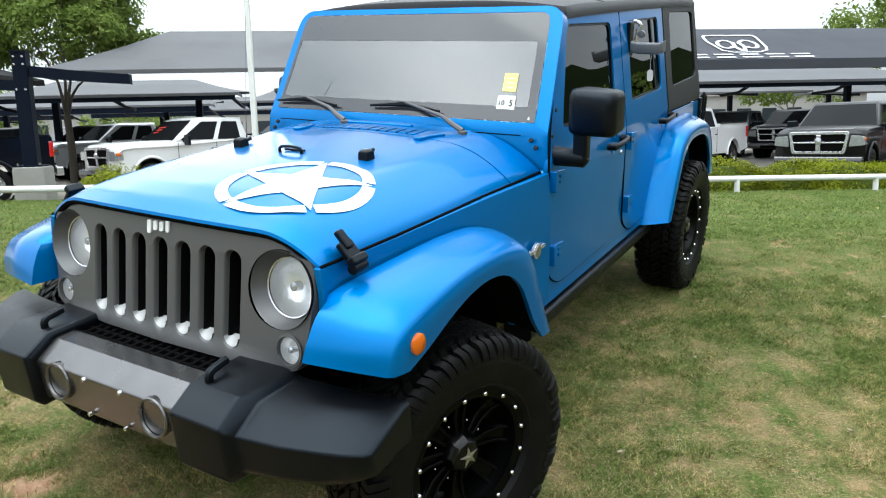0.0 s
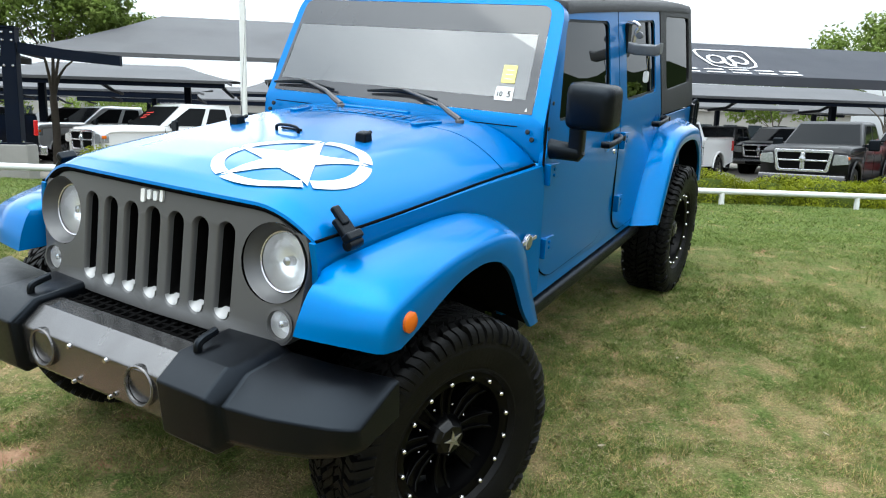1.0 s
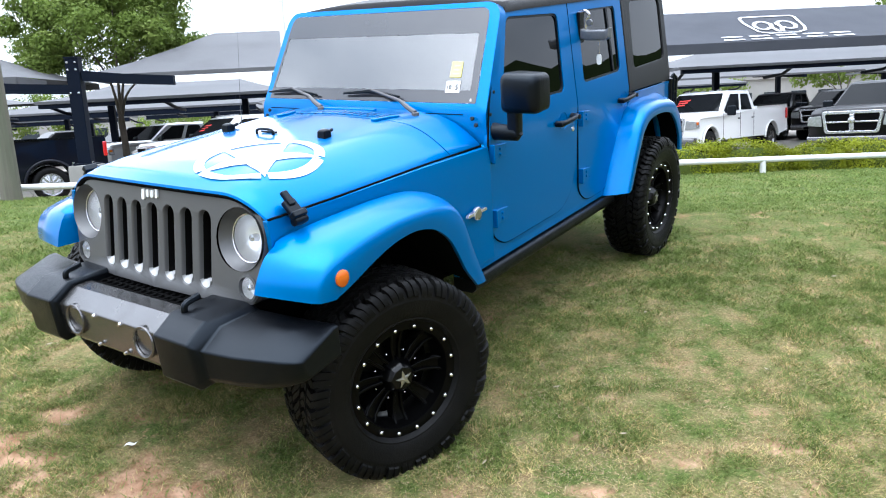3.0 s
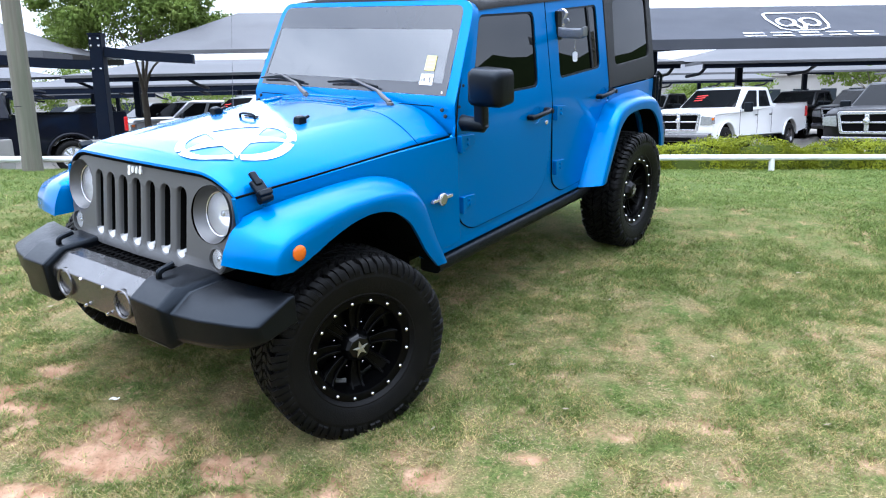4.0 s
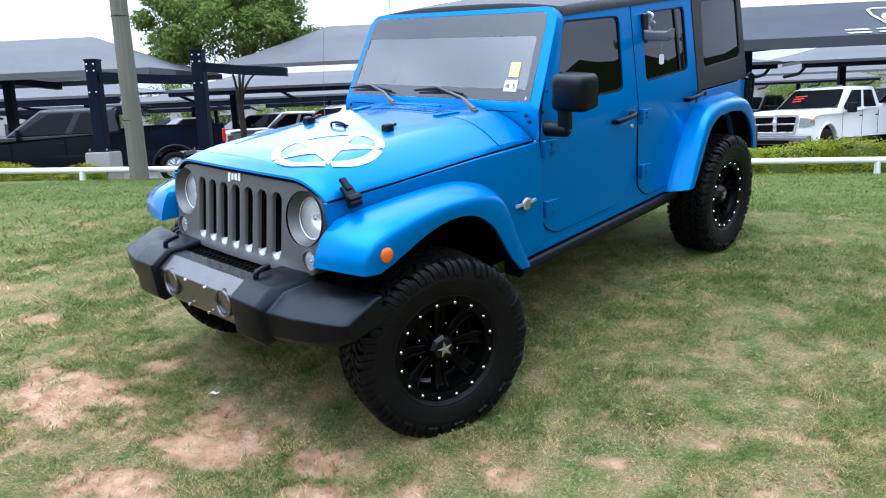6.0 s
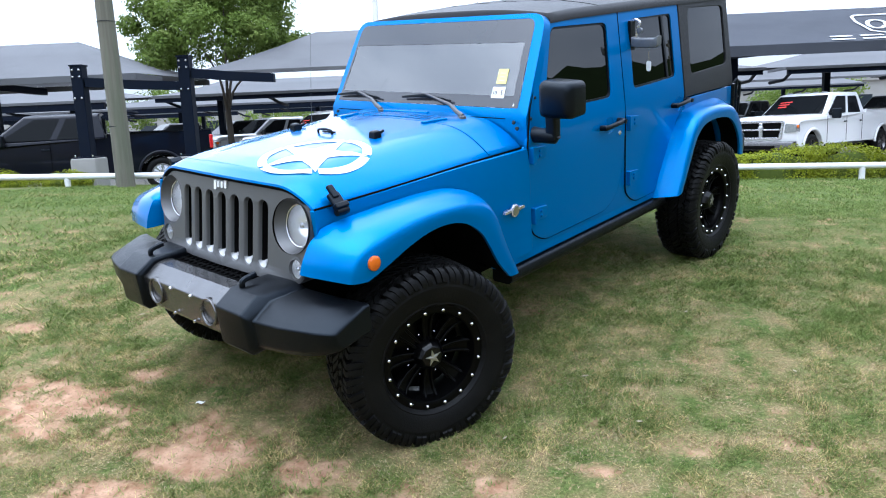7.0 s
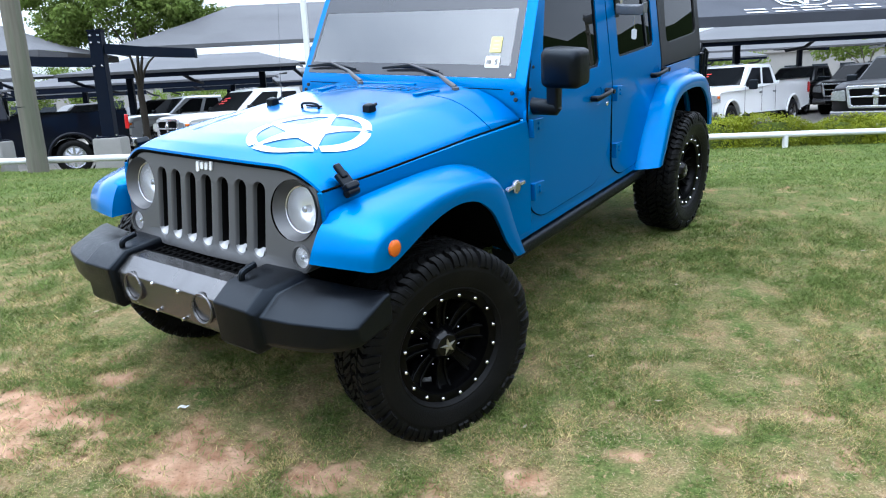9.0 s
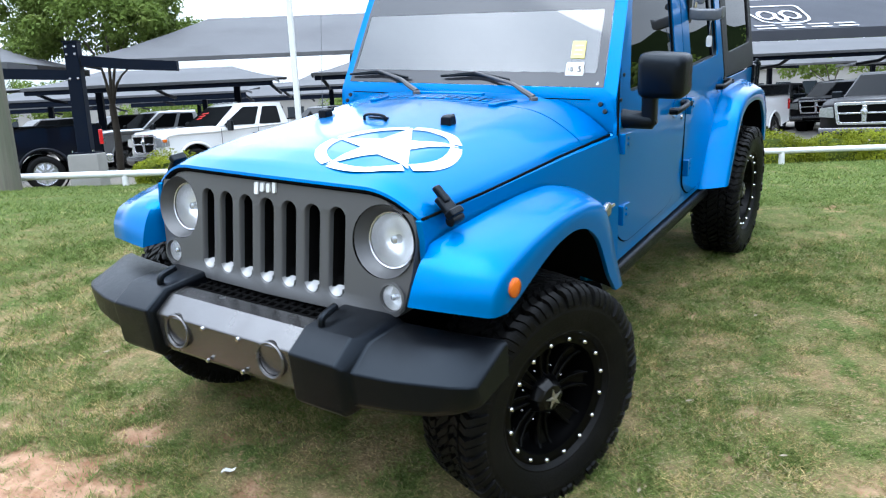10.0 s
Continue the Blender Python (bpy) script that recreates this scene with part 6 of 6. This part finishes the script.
along_z(WOOD, 0.06)
p = at_row(13.7 * math.tan(radians(-25.3)) + 0.05, 13.7)
zb = float(lawn_z(p.x, p.y))
pole = thing("utility_pole", Matrix.Translation((p.x, p.y, zb)), "weathered grey wooden utility pole at the lawn's edge", "utility pole")
part("pole_shaft", Geo().tube([(0.02, 0, -0.2), (0.01, 0, 1.0), (-0.03, 0, 4.0), (-0.08, 0, 9.0)], [0.175, 0.168, 0.152, 0.13], 20), WOOD, pole)
for z in (1.15, 3.05):
    part("pole_band", Geo().tube([(0.01 - z * 0.012 + 0.166 * math.cos(a), 0.166 * math.sin(a), z) for a in np.linspace(0, 6.2832, 25)], 0.006, 5), STEEL, pole)
p = Vector((-3.75, 14.75, 0))
lp = thing("white_pole", Matrix.Translation((p.x, p.y, float(lawn_z(p.x, p.y)))), "tall slender white painted pole at the lawn's edge", "pole")
part("pole_shaft", Geo().box((-0.055, -0.055, -0.05), (0.055, 0.055, 11.0)), WHITE_PAINT, lp, bevel=0.02)

# ---- trees ----
BARK = mk("oak_bark", (0.0434, 0.0341, 0.0248), (0.0744, 0.062, 0.0465), rough=0.9, scale=10, bump=0.8, bscale=30)
LEAF_T = mk("oak_leaf", (0.070, 0.114, 0.016), (0.152, 0.202, 0.042), rough=0.55, spec=0.1, scale=3.5, dirt=(0.20, 0.235, 0.065), dscale=2.0, damt=0.6)


let_through(LEAF_T, 0.35)


def tree(name, m, h, crown_r, crown_h, crown_z, leaves, size, seed, label, limbs=7, clumps=46):
    rs = np.random.RandomState(seed)
    ob = thing(name, m, label, "tree")
    fork = crown_z * (0.62 if limbs > 4 else 0.74)
    tr = Geo().tube(spline([(0, 0, -0.1), (0.03, 0.02, fork * 0.5), (-0.02, 0.03, fork)], 4), [0.082 * h / 5.2 - 0.0015 * i for i in range(9)], 10)
    cl = []
    for i in range(clumps):
        a, e = rs.uniform(0, 6.283), rs.uniform(-0.55, 1.35)
        k = rs.uniform(0.55, 1.0)
        cl.append((Vector((math.cos(a) * math.cos(e) * crown_r * k, math.sin(a) * math.cos(e) * crown_r * k, crown_z + crown_h * 0.42 + math.sin(e) * crown_h * 0.5 * k)), rs.uniform(0.22, 0.50) * crown_r * 0.62))
    for i in range(limbs):
        c = cl[i][0]
        tr.tube(spline([(0, 0, fork - 0.1), (c.x * 0.25 + rs.uniform(-0.1, 0.1), c.y * 0.25, fork + (c.z - fork) * 0.45), tuple(c)], 4), [0.040 * h / 5.2 - 0.0042 * j * h / 5.2 for j in range(9)], 7)
    part("trunk", tr, BARK, ob, smooth=60)

    def place(r):
        c, rad = cl[r.randint(len(cl))]
        v = Vector(r.normal(0, 1, 3)).normalized()
        v.z = v.z * 0.8 + 0.1
        return c + v * rad * r.uniform(0.45, 1.05), (v + Vector((0, 0, 0.5))).normalized()

    g = Geo()
    leaf_cloud(g, leaves, place, size, rs)
    part("crown", g, LEAF_T, ob, smooth=0, fix=False)
    return ob


p = at_row(26.5 * math.tan(radians(-17.6)), 26.5)
tree("oak_tree", Matrix.Translation((p.x, p.y, float(lawn_z(p.x, p.y)))), 7.9, 3.05, 4.9, 3.0, 62000, 0.068, 31, "small live oak with a dense uneven green crown", 4, 74)
for (az, r, h, cr, ch, cz, seed) in ((31, 52, 9, 5.5, 6.0, 3.0, 41), (37, 60, 9, 6.0, 6.5, 3.0, 42), (24.5, 70, 8, 5, 5.0, 2.2, 43), (-45, 62, 8, 5, 5.5, 2.0, 44), (-31, 80, 7, 5.0, 4.4, 1.6, 45), (-22, 85, 6, 6.0, 3.8, 1.0, 46), (-8, 90, 6, 6, 3.8, 1.0, 47), (5, 88, 6, 6, 3.8, 1.0, 48), (15, 86, 6, 6.0, 3.8, 1.0, 49), (-38, 85, 7, 6, 4.5, 1.2, 50)):
    q = Vector((0.4 + r * math.sin(radians(az)), -0.6 + r * math.cos(radians(az)), 0))
    tree("far_tree", Matrix.Translation((q.x, q.y, lot_z(max(-60, min(60, q.x))))), h, cr, ch, cz, 6500, 0.17, seed, "distant broad green tree beyond the canopies", 5, 40)
# low pale buildings beyond the car park
WALLP = mk("pale_stucco", (0.2145, 0.2067, 0.1911), (0.2418, 0.234, 0.2184), rough=0.9, scale=2, dirt=(0.1755, 0.1677, 0.156), dscale=0.5, damt=0.4)
DGLASS = mk("dark_window", (0.02, 0.025, 0.03), rough=0.1)
for s0, s1, d, hgt in ((-75, -28, 95, 5.0), (-26, 8, 104, 4.4), (10, 40, 105, 4.5), (42, 80, 100, 5.0)):
    o = at_row(s0, d)
    ob = thing("low_building", Matrix.Translation((o.x, o.y, -0.3)) @ ROT, "long low pale building beyond the car park", "building")
    L = s1 - s0
    part("wall", Geo().box((0, 0, -1), (L, 12, hgt)), WALLP, ob)
    part("roof", Geo().box((-0.4, -0.4, hgt), (L + 0.4, 12.4, hgt + 0.5)), CONCRETE, ob)
    for k in range(int(L / 4)):
        part("window", Geo().box((1.2 + k * 4, -0.05, 1.2), (3.4 + k * 4, 0.1, 3.2)), DGLASS, ob)

# a low wooded ridge beyond the road, with a line pole and a tree before it; the side glass mirrors them
rg_rows = []
RIDGE = mk("wooded_ridge", (0.007, 0.011, 0.005), (0.014, 0.02, 0.008), rough=1.0, spec=0.0, scale=0.15, bump=0.8, bscale=0.4)
rs_ = np.random.RandomState(8)
az_ = np.linspace(36, 150, 90)
bump_ = np.convolve(rs_.normal(0, 1, 110), np.hanning(12) / 6, "same")[10:100]
for r, k in ((130, 0.0), (140, 0.55), (150, 0.9), (165, 1.0), (185, 0.6), (200, 0.0)):
    rg_rows.append([(0.4 + r * math.sin(radians(a)), -0.6 + r * math.cos(radians(a)), -1.0 + k * (float(np.interp(a, [36, 44, 53, 65, 150], [19, 22, 22, 24.5, 25])) + 2.2 * b + 1.0 * math.sin(a * 1.7) + 0.5 * rs_.normal())) for a, b in zip(az_, bump_)])
rdg = part("wooded_ridge", Geo().rows(rg_rows), RIDGE, smooth=60)
tagged(rdg, "low dark wooded ridge beyond the road", "hill", kind="structure")
q = Vector((0.4 + 46 * math.sin(radians(53.3)), -0.6 + 46 * math.cos(radians(53.3)), -0.4))
lpole = thing("line_pole", Matrix.Translation(q), "dark wooden line pole with two crossarms beyond the lawn", "utility pole")
part("pole_shaft", Geo().tube([(0, 0, -0.3), (0, 0, 8.6)], [0.16, 0.11], 10), WOOD, lpole)
for z, w in ((8.1, 1.2), (7.4, 0.9)):
    part("crossarm", Geo().box((-w, -0.06, z), (w, 0.06, z + 0.13), Matrix.Rotation(radians(40), 4, "Z")), WOOD, lpole)
tree("roadside_tree", Matrix.Translation((0.4 + 30 * math.sin(radians(44)), -0.6 + 30 * math.cos(radians(44)), -0.6)), 5.0, 1.7, 3.0, 2.0, 3500, 0.14, 77, "broad dark green tree beyond the lawn", 6, 40)

# ---- parked pickups; x forward, z up from the ground below the front axle ----
TRUCK_GLASS = mk("dark_truck_glass", (0.0039, 0.00455, 0.0052), (0.0065, 0.00715, 0.0078), rough=0.06, spec=0.07, scale=2)
T_WHITE = mk("white_car_paint", (0.5328, 0.5328, 0.5328), (0.5616, 0.5616, 0.5616), rough=0.3, scale=300, coat=0.8)
T_BLACK = mk("black_car_paint", (0.0028, 0.0028, 0.0035), (0.0042, 0.0042, 0.0049), rough=0.3, spec=0.1, scale=300, coat=0.25)
T_NAVY = mk("navy_car_paint", (0.0014, 0.0021, 0.0056), (0.0021, 0.0028, 0.007), rough=0.3, spec=0.1, scale=300, coat=0.25)
T_SILVER = mk("silver_car_paint", (0.325, 0.3315, 0.338), (0.3575, 0.364, 0.3705), rough=0.3, metal=0.5, scale=400, coat=0.8)
T_RED = mk("red_car_paint", (0.245, 0.007, 0.0084), (0.28, 0.0098, 0.0105), rough=0.25, scale=300, coat=1.0)
HEAD = mk("headlamp_glass", (0.12, 0.125, 0.13), (0.4, 0.41, 0.42), rough=0.12, metal=0.4, scale=25, coat=1.0)


def arch(cx, r=0.52, z=0.42):
    return [(cx + r * math.cos(a), z + r * math.sin(a)) for a in np.linspace(math.pi - 0.1, 0.1, 9)]


def pickup(m, paint, label, wb=3.8, dually=False, chrome=True, writing=False, amber_roof=False):
    ob = thing("pickup_truck", m, label, "car", "parked trucks")
    rear = -(wb + 1.25)
    cab_b = -2.95 if wb < 4.1 else -3.1
    low = [(0.86, 0.50), (0.93, 0.62), (0.93, 0.98), (0.90, 1.17), (0.80, 1.27), (0.45, 1.325), (-0.55, 1.35), (cab_b, 1.33), (cab_b - 0.02, 1.42), (rear + 0.03, 1.44), (rear, 1.40), (rear, 0.62)]
    low += [(rear + 0.05, 0.58)] + [(x, z) for x, z in reversed(arch(-wb)[::-1])] + [(-wb + 0.56, 0.50), (-0.60, 0.50)] + [(x, z) for x, z in arch(0)] + [(0.56, 0.50)]
    w = 0.985
    bodyg = Geo()
    # rounded shoulders over the hood and fenders, flat rails along the bed, sills tucked in
    def shoulder(z, x, k):
        return 1.02 + (z - 1.02) * k if z > 1.02 and x > cab_b else z

    ring = ((0.05, 0.40), (0.0, 0.52), (0.03, 0.80), (0.10, 0.95), (0.30, 1.0))
    slices = [(-w + i, k) for i, k in ring] + [(w - i, k) for i, k in reversed(ring)]
    bodyg.loft([[(x - (0.10 * (abs(y) / w) ** 6 if x > 0.7 else 0.0), y, shoulder(z, x, k) if z > 0.6 else z + (0.03 if abs(y) > 0.97 else 0.0)) for x, z in low] for y, k in slices])
    part("body", bodyg, paint, ob, bevel=0.02, smooth=50)
    for s in (1, -1):
        for cx in (0, -wb):
            part("arch_lip", Geo().tube([(cx + 0.53 * math.cos(a), s * 0.972, 0.42 + 0.53 * math.sin(a)) for a in np.linspace(0.05, math.pi - 0.05, 15)], 0.035, 8), paint, ob, smooth=60)
    part("bed_well", Geo().box((rear + 0.12, -0.82, 1.10), (cab_b - 0.10, 0.82, 1.446)), DARK, ob)
    part("bed_rail", Geo().box((rear + 0.02, 0.80, 1.44), (cab_b - 0.06, 0.98, 1.462)).box((rear + 0.02, -0.98, 1.44), (cab_b - 0.06, -0.80, 1.462)), PLASTIC, ob)
    rx0, rx1, rz = -1.38, cab_b + 0.12, 1.93
    part("cab", Geo().loft([[(-0.60, -0.95, 1.28), (-0.60, 0.95, 1.28), (cab_b, 0.95, 1.30), (cab_b, -0.95, 1.30)], [(rx0, -0.76, rz - 0.04), (rx0, 0.76, rz - 0.04), (rx1, 0.76, rz - 0.03), (rx1, -0.76, rz - 0.03)], [(rx0 - 0.25, -0.66, rz), (rx0 - 0.25, 0.66, rz), (rx1 - 0.12, 0.66, rz), (rx1 - 0.12, -0.66, rz)]]), paint, ob, bevel=0.075, seg=4, smooth=60)

    def cabp(t, k, s, off=0.008):
        """A point on the cab's side: t from front to back, k from belt to roof."""
        xf = -0.60 + (rx0 + 0.60) * k
        xb = cab_b + (rx1 - cab_b) * k
        y = 0.95 + (0.76 - 0.95) * k
        return (xf + (xb - xf) * t, s * (y + off), 1.28 + (rz - 0.04 - 1.28) * k)

    for s in (1, -1):
        for t0, t1 in ((0.16, 0.50), (0.56, 0.88)):
            o = rounded([(t0 - (0.09 if t0 < 0.3 else 0), 0.10), (t1, 0.10), (t1, 0.88), (t0 + 0.02, 0.88)], 0.035, 3)
            part("side_window", Geo().loft([[cabp(t, k, s, f) for t, k in o] for f in (-0.02, 0.008)]), TRUCK_GLASS, ob, smooth=0)
        for x in (-1.75, -2.72):
            part("door_handle", Geo().box((x - 0.12, s * 0.985, 1.08), (x + 0.06, s * 1.005, 1.12)), PLASTIC, ob, bevel=0.01)
        for x in (-0.75, -1.88, -2.85):
            part("door_seam", Geo().box((x - 0.006, s * 0.98, 0.56), (x + 0.006, s * 0.9865, 1.27)), DARK, ob)
        mir = part("side_mirror", Geo().box((-0.98, s * 1.0, 1.20), (-0.90, s * 1.26, 1.48)), PLASTIC, ob, "black tow mirror", bevel=0.04, seg=3)
        part("mirror_arm", Geo().box((-0.96, s * 0.93, 1.28), (-0.91, s * 1.02, 1.36)), PLASTIC, mir)
        part("headlight", Geo().loft([[(x, s * y, z) for y, z in rounded([(0.645, 0.87), (0.978, 0.90), (0.965, 1.10), (0.68, 1.13)], 0.03, 3)] for x in (0.72, 0.935)]), HEAD, ob, "clear truck headlight", bevel=0.01)
        part("signal", Geo().box((0.78, s * 0.92, 1.0), (0.90, s * 0.988, 1.08)), AMBER, ob, bevel=0.02)
        part("tail_lamp", Geo().box((rear - 0.01, s * 0.86, 0.98), (rear + 0.08, s * 0.992, 1.32)), RED_LENS, ob, "red tail lamp", bevel=0.02)
        part("running_board", Geo().box((-3.0, s * 0.90, 0.44), (-0.75, s * 1.0, 0.49)), PLASTIC, ob)
        for cx, out in ((0, 0.0), (-wb, 0.16 if dually else 0.0)):
            if out:
                part("flared_arch", Geo().loft([[(cx + (r + e) * math.cos(a) * 1.05, s * y, 0.42 + (r + e) * math.sin(a)) for a in np.linspace(-0.1, math.pi + 0.1, 15)] + [(cx + (r - 0.06) * math.cos(a) * 1.05, s * y, 0.42 + (r - 0.06) * math.sin(a)) for a in np.linspace(math.pi + 0.1, -0.1, 15)] for y, r, e in ((0.96, 0.62, 0.12), (1.12, 0.56, 0.02), (1.17, 0.54, 0.0))]), paint, ob, bevel=0.02)
            wm = Matrix.Translation((cx, s * (0.84 + out), 0.40)) @ Matrix.Rotation(radians(-90 * s), 4, "X")
            wh = part("wheel", Geo().revolve([(0.40, -0.13), (0.402, 0.09), (0.375, 0.125), (0.27, 0.13), (0.255, 0.12), (0.25, -0.13)], 32, wm, True), RUBBER, ob, "black truck tyre on a bright wheel", smooth=50)
            rg = Geo().revolve([(0.258, 0.12), (0.245, 0.10), (0.22, 0.03), (0.09, 0.06), (0.07, 0.10), (0.001, 0.10)], 32, wm, True)
            for k in range(8):
                a = 6.283 * k / 8
                rg.loft([[wm @ (Matrix.Rotation(a, 4, "Z") @ Vector((x, y, z))) for y, z in ((-q, 0.09), (q, 0.09), (q, 0.05), (-q, 0.05))] for x, q in ((0.06, 0.02), (0.24, 0.028))])
            part("rim", rg, CHROME if paint is T_NAVY else SILVER, wh, "grey metal rim")
            part("wheel_well", Geo().revolve([(0.50, -0.5), (0.50, -0.12)], 24, Matrix.Translation((cx, s * 0.98, 0.42)) @ Matrix.Rotation(radians(-90 * s), 4, "X"), True), DARK, ob)
    # windscreen and rear glass
    part("windscreen", Geo().add([(-0.60 + (rx0 + 0.6) * 0.08 + 0.012, -0.87, 1.335), (-0.60 + (rx0 + 0.6) * 0.08 + 0.012, 0.87, 1.335), (rx0 + 0.06, 0.70, rz - 0.075), (rx0 + 0.06, -0.70, rz - 0.075)], [(0, 1, 2, 3)]).add([(-0.66, -0.87, 1.30), (-0.66, 0.87, 1.30), (rx0, 0.70, rz - 0.1), (rx0, -0.70, rz - 0.1)], [(3, 2, 1, 0)]), TRUCK_GLASS, ob, "dark windscreen", smooth=0)
    part("rear_glass", Geo().box((cab_b - 0.01, -0.65, 1.42), (cab_b + 0.06, 0.65, 1.80)), TRUCK_GLASS, ob, smooth=0)
    # grille: chrome frame with a cross of bars over dark mesh
    ch = CHROME if chrome else PLASTIC
    part("grille_mesh", Geo().box((0.88, -0.58, 0.74), (0.935, 0.58, 1.19)), DARK, ob)
    fr = rounded([(-0.58, 0.70), (0.58, 0.70), (0.66, 1.22), (-0.66, 1.22)], 0.07, 3)
    fi = rounded([(-0.51, 0.76), (0.51, 0.76), (0.585, 1.15), (-0.585, 1.15)], 0.05, 3)
    part("grille_frame", skin(fr, [fi], lambda u, v: (0.96, u, v), (-0.06, 0, 0)), ch, ob, "chrome grille frame", bevel=0.012)
    part("grille_bar", Geo().box((0.92, -0.55, 0.945), (0.962, 0.55, 0.985)), ch, ob, bevel=0.01)
    part("grille_post", Geo().box((0.92, -0.055, 0.76), (0.966, 0.055, 1.15)), ch, ob, bevel=0.02)
    part("grille_emblem", Geo().revolve([(0.09, 0.0), (0.08, 0.02), (0.001, 0.03)], 6, pose(0.966, 0, 1.0, 0, 90, 0)), BRASS if not chrome else CHROME, ob)
    part("front_bumper", Geo().loft([[(x, y, z) for x, z in rounded([(0.82, 0.40), (0.98, 0.42), (1.04, 0.48), (1.03, 0.64), (0.82, 0.66)], 0.03, 3)] for y in (-0.95, -0.6, 0.6, 0.95)]), SILVER if chrome else PLASTIC, ob, "bright truck bumper", bevel=0.02)
    part("bumper_intake", Geo().box((1.0, -0.45, 0.44), (1.047, 0.45, 0.54)), DARK, ob)
    part("rear_bumper", Geo().box((rear - 0.18, -0.95, 0.55), (rear - 0.02, 0.95, 0.75)), ch, ob, bevel=0.03)
    part("underside", Geo().box((rear + 0.2, -0.8, 0.35), (0.7, 0.8, 0.62)), DARK, ob)
    if amber_roof:
        for k in range(5):
            part("roof_lamp", Geo().box((rx0 - 0.20, -0.50 + k * 0.25 - 0.05, rz - 0.005), (rx0 - 0.06, -0.50 + k * 0.25 + 0.05, rz + 0.03)), HEAD, ob, bevel=0.01)
    if writing:
        for k in range(3):
            t0, t1 = 0.38 + 0.16 * k, 0.47 + 0.16 * k
            a0, a1 = 1 - t1 * 0.8, 1 - t0 * 0.8
            vs = []
            for y, t in ((-0.62, a0), (-0.22 - 0.05 * k, a0 + 0.03), (-0.24 - 0.05 * k, a1 + 0.02), (-0.60, a1 - 0.02)):
                x = -0.648 + (rx0 + 0.06 + 0.648) * t
                z = 1.335 + (rz - 0.075 - 1.335) * t
                vs.append((x + 0.012, y * 0.9, z + 0.008))
            part("window_writing", Geo().add(vs, [(0, 1, 2, 3)]), RED_PAINT, ob, "red paint strokes on the glass", smooth=0)
    return ob


def park(x, y, heading=221.3):
    """Ground pose for a vehicle whose nose points to that compass bearing."""
    return Matrix.Translation((x, y, lot_z(x) - 0.0)) @ Matrix.Rotation(radians(90 - heading), 4, "Z")


def by_ray(az, r):
    return (0.4 + r * math.sin(radians(az)), -0.6 + r * math.cos(radians(az)))


pickup(park(*by_ray(14.0, 22.7)), T_WHITE, "white crew-cab pickup truck with red paint writing on its windscreen", 4.3, False, True, True, True)
pickup(park(*by_ray(25.9, 20.6)), T_BLACK, "black pickup truck with a chrome grille", 3.8)
pickup(park(*by_ray(-23.2, 21.6)), T_WHITE, "white crew-cab pickup with red paint writing on its windscreen", 3.8, False, True, True, True)
pickup(park(*by_ray(-27.0, 29.5)), T_SILVER, "silver crew-cab pickup truck", 3.8)
nav = Vector(by_ray(-42.6, 21.4)) + 0.55 * Vector((math.sin(radians(236)), math.cos(radians(236))))
pickup(park(nav.x, nav.y, 236) @ Matrix.Scale(1.05, 4), T_NAVY, "dark navy pickup truck with chrome wheels", 4.3)
row_paint = [T_BLACK, T_WHITE, T_SILVER, T_BLACK, T_WHITE, T_RED, T_BLACK, T_BLACK, T_BLACK, T_BLACK]
names = {T_BLACK.name: "black", T_WHITE.name: "white", T_SILVER.name: "silver", T_RED.name: "red", T_NAVY.name: "navy"}
spots = [(23.5, 33), (27.8, 35), (31.5, 37), (19.5, 34), (35, 38), (33.5, 25), (9.5, 34), (-29, 36), (-33.5, 38), (-14.5, 34)]
built = {}
for (az, r), paint in zip(spots, row_paint):
    if paint.name in built:
        copy_thing(built[paint.name], park(*by_ray(az, r)))
    else:
        built[paint.name] = pickup(park(*by_ray(az, r)), paint, names[paint.name] + " pickup truck parked in the rows behind")
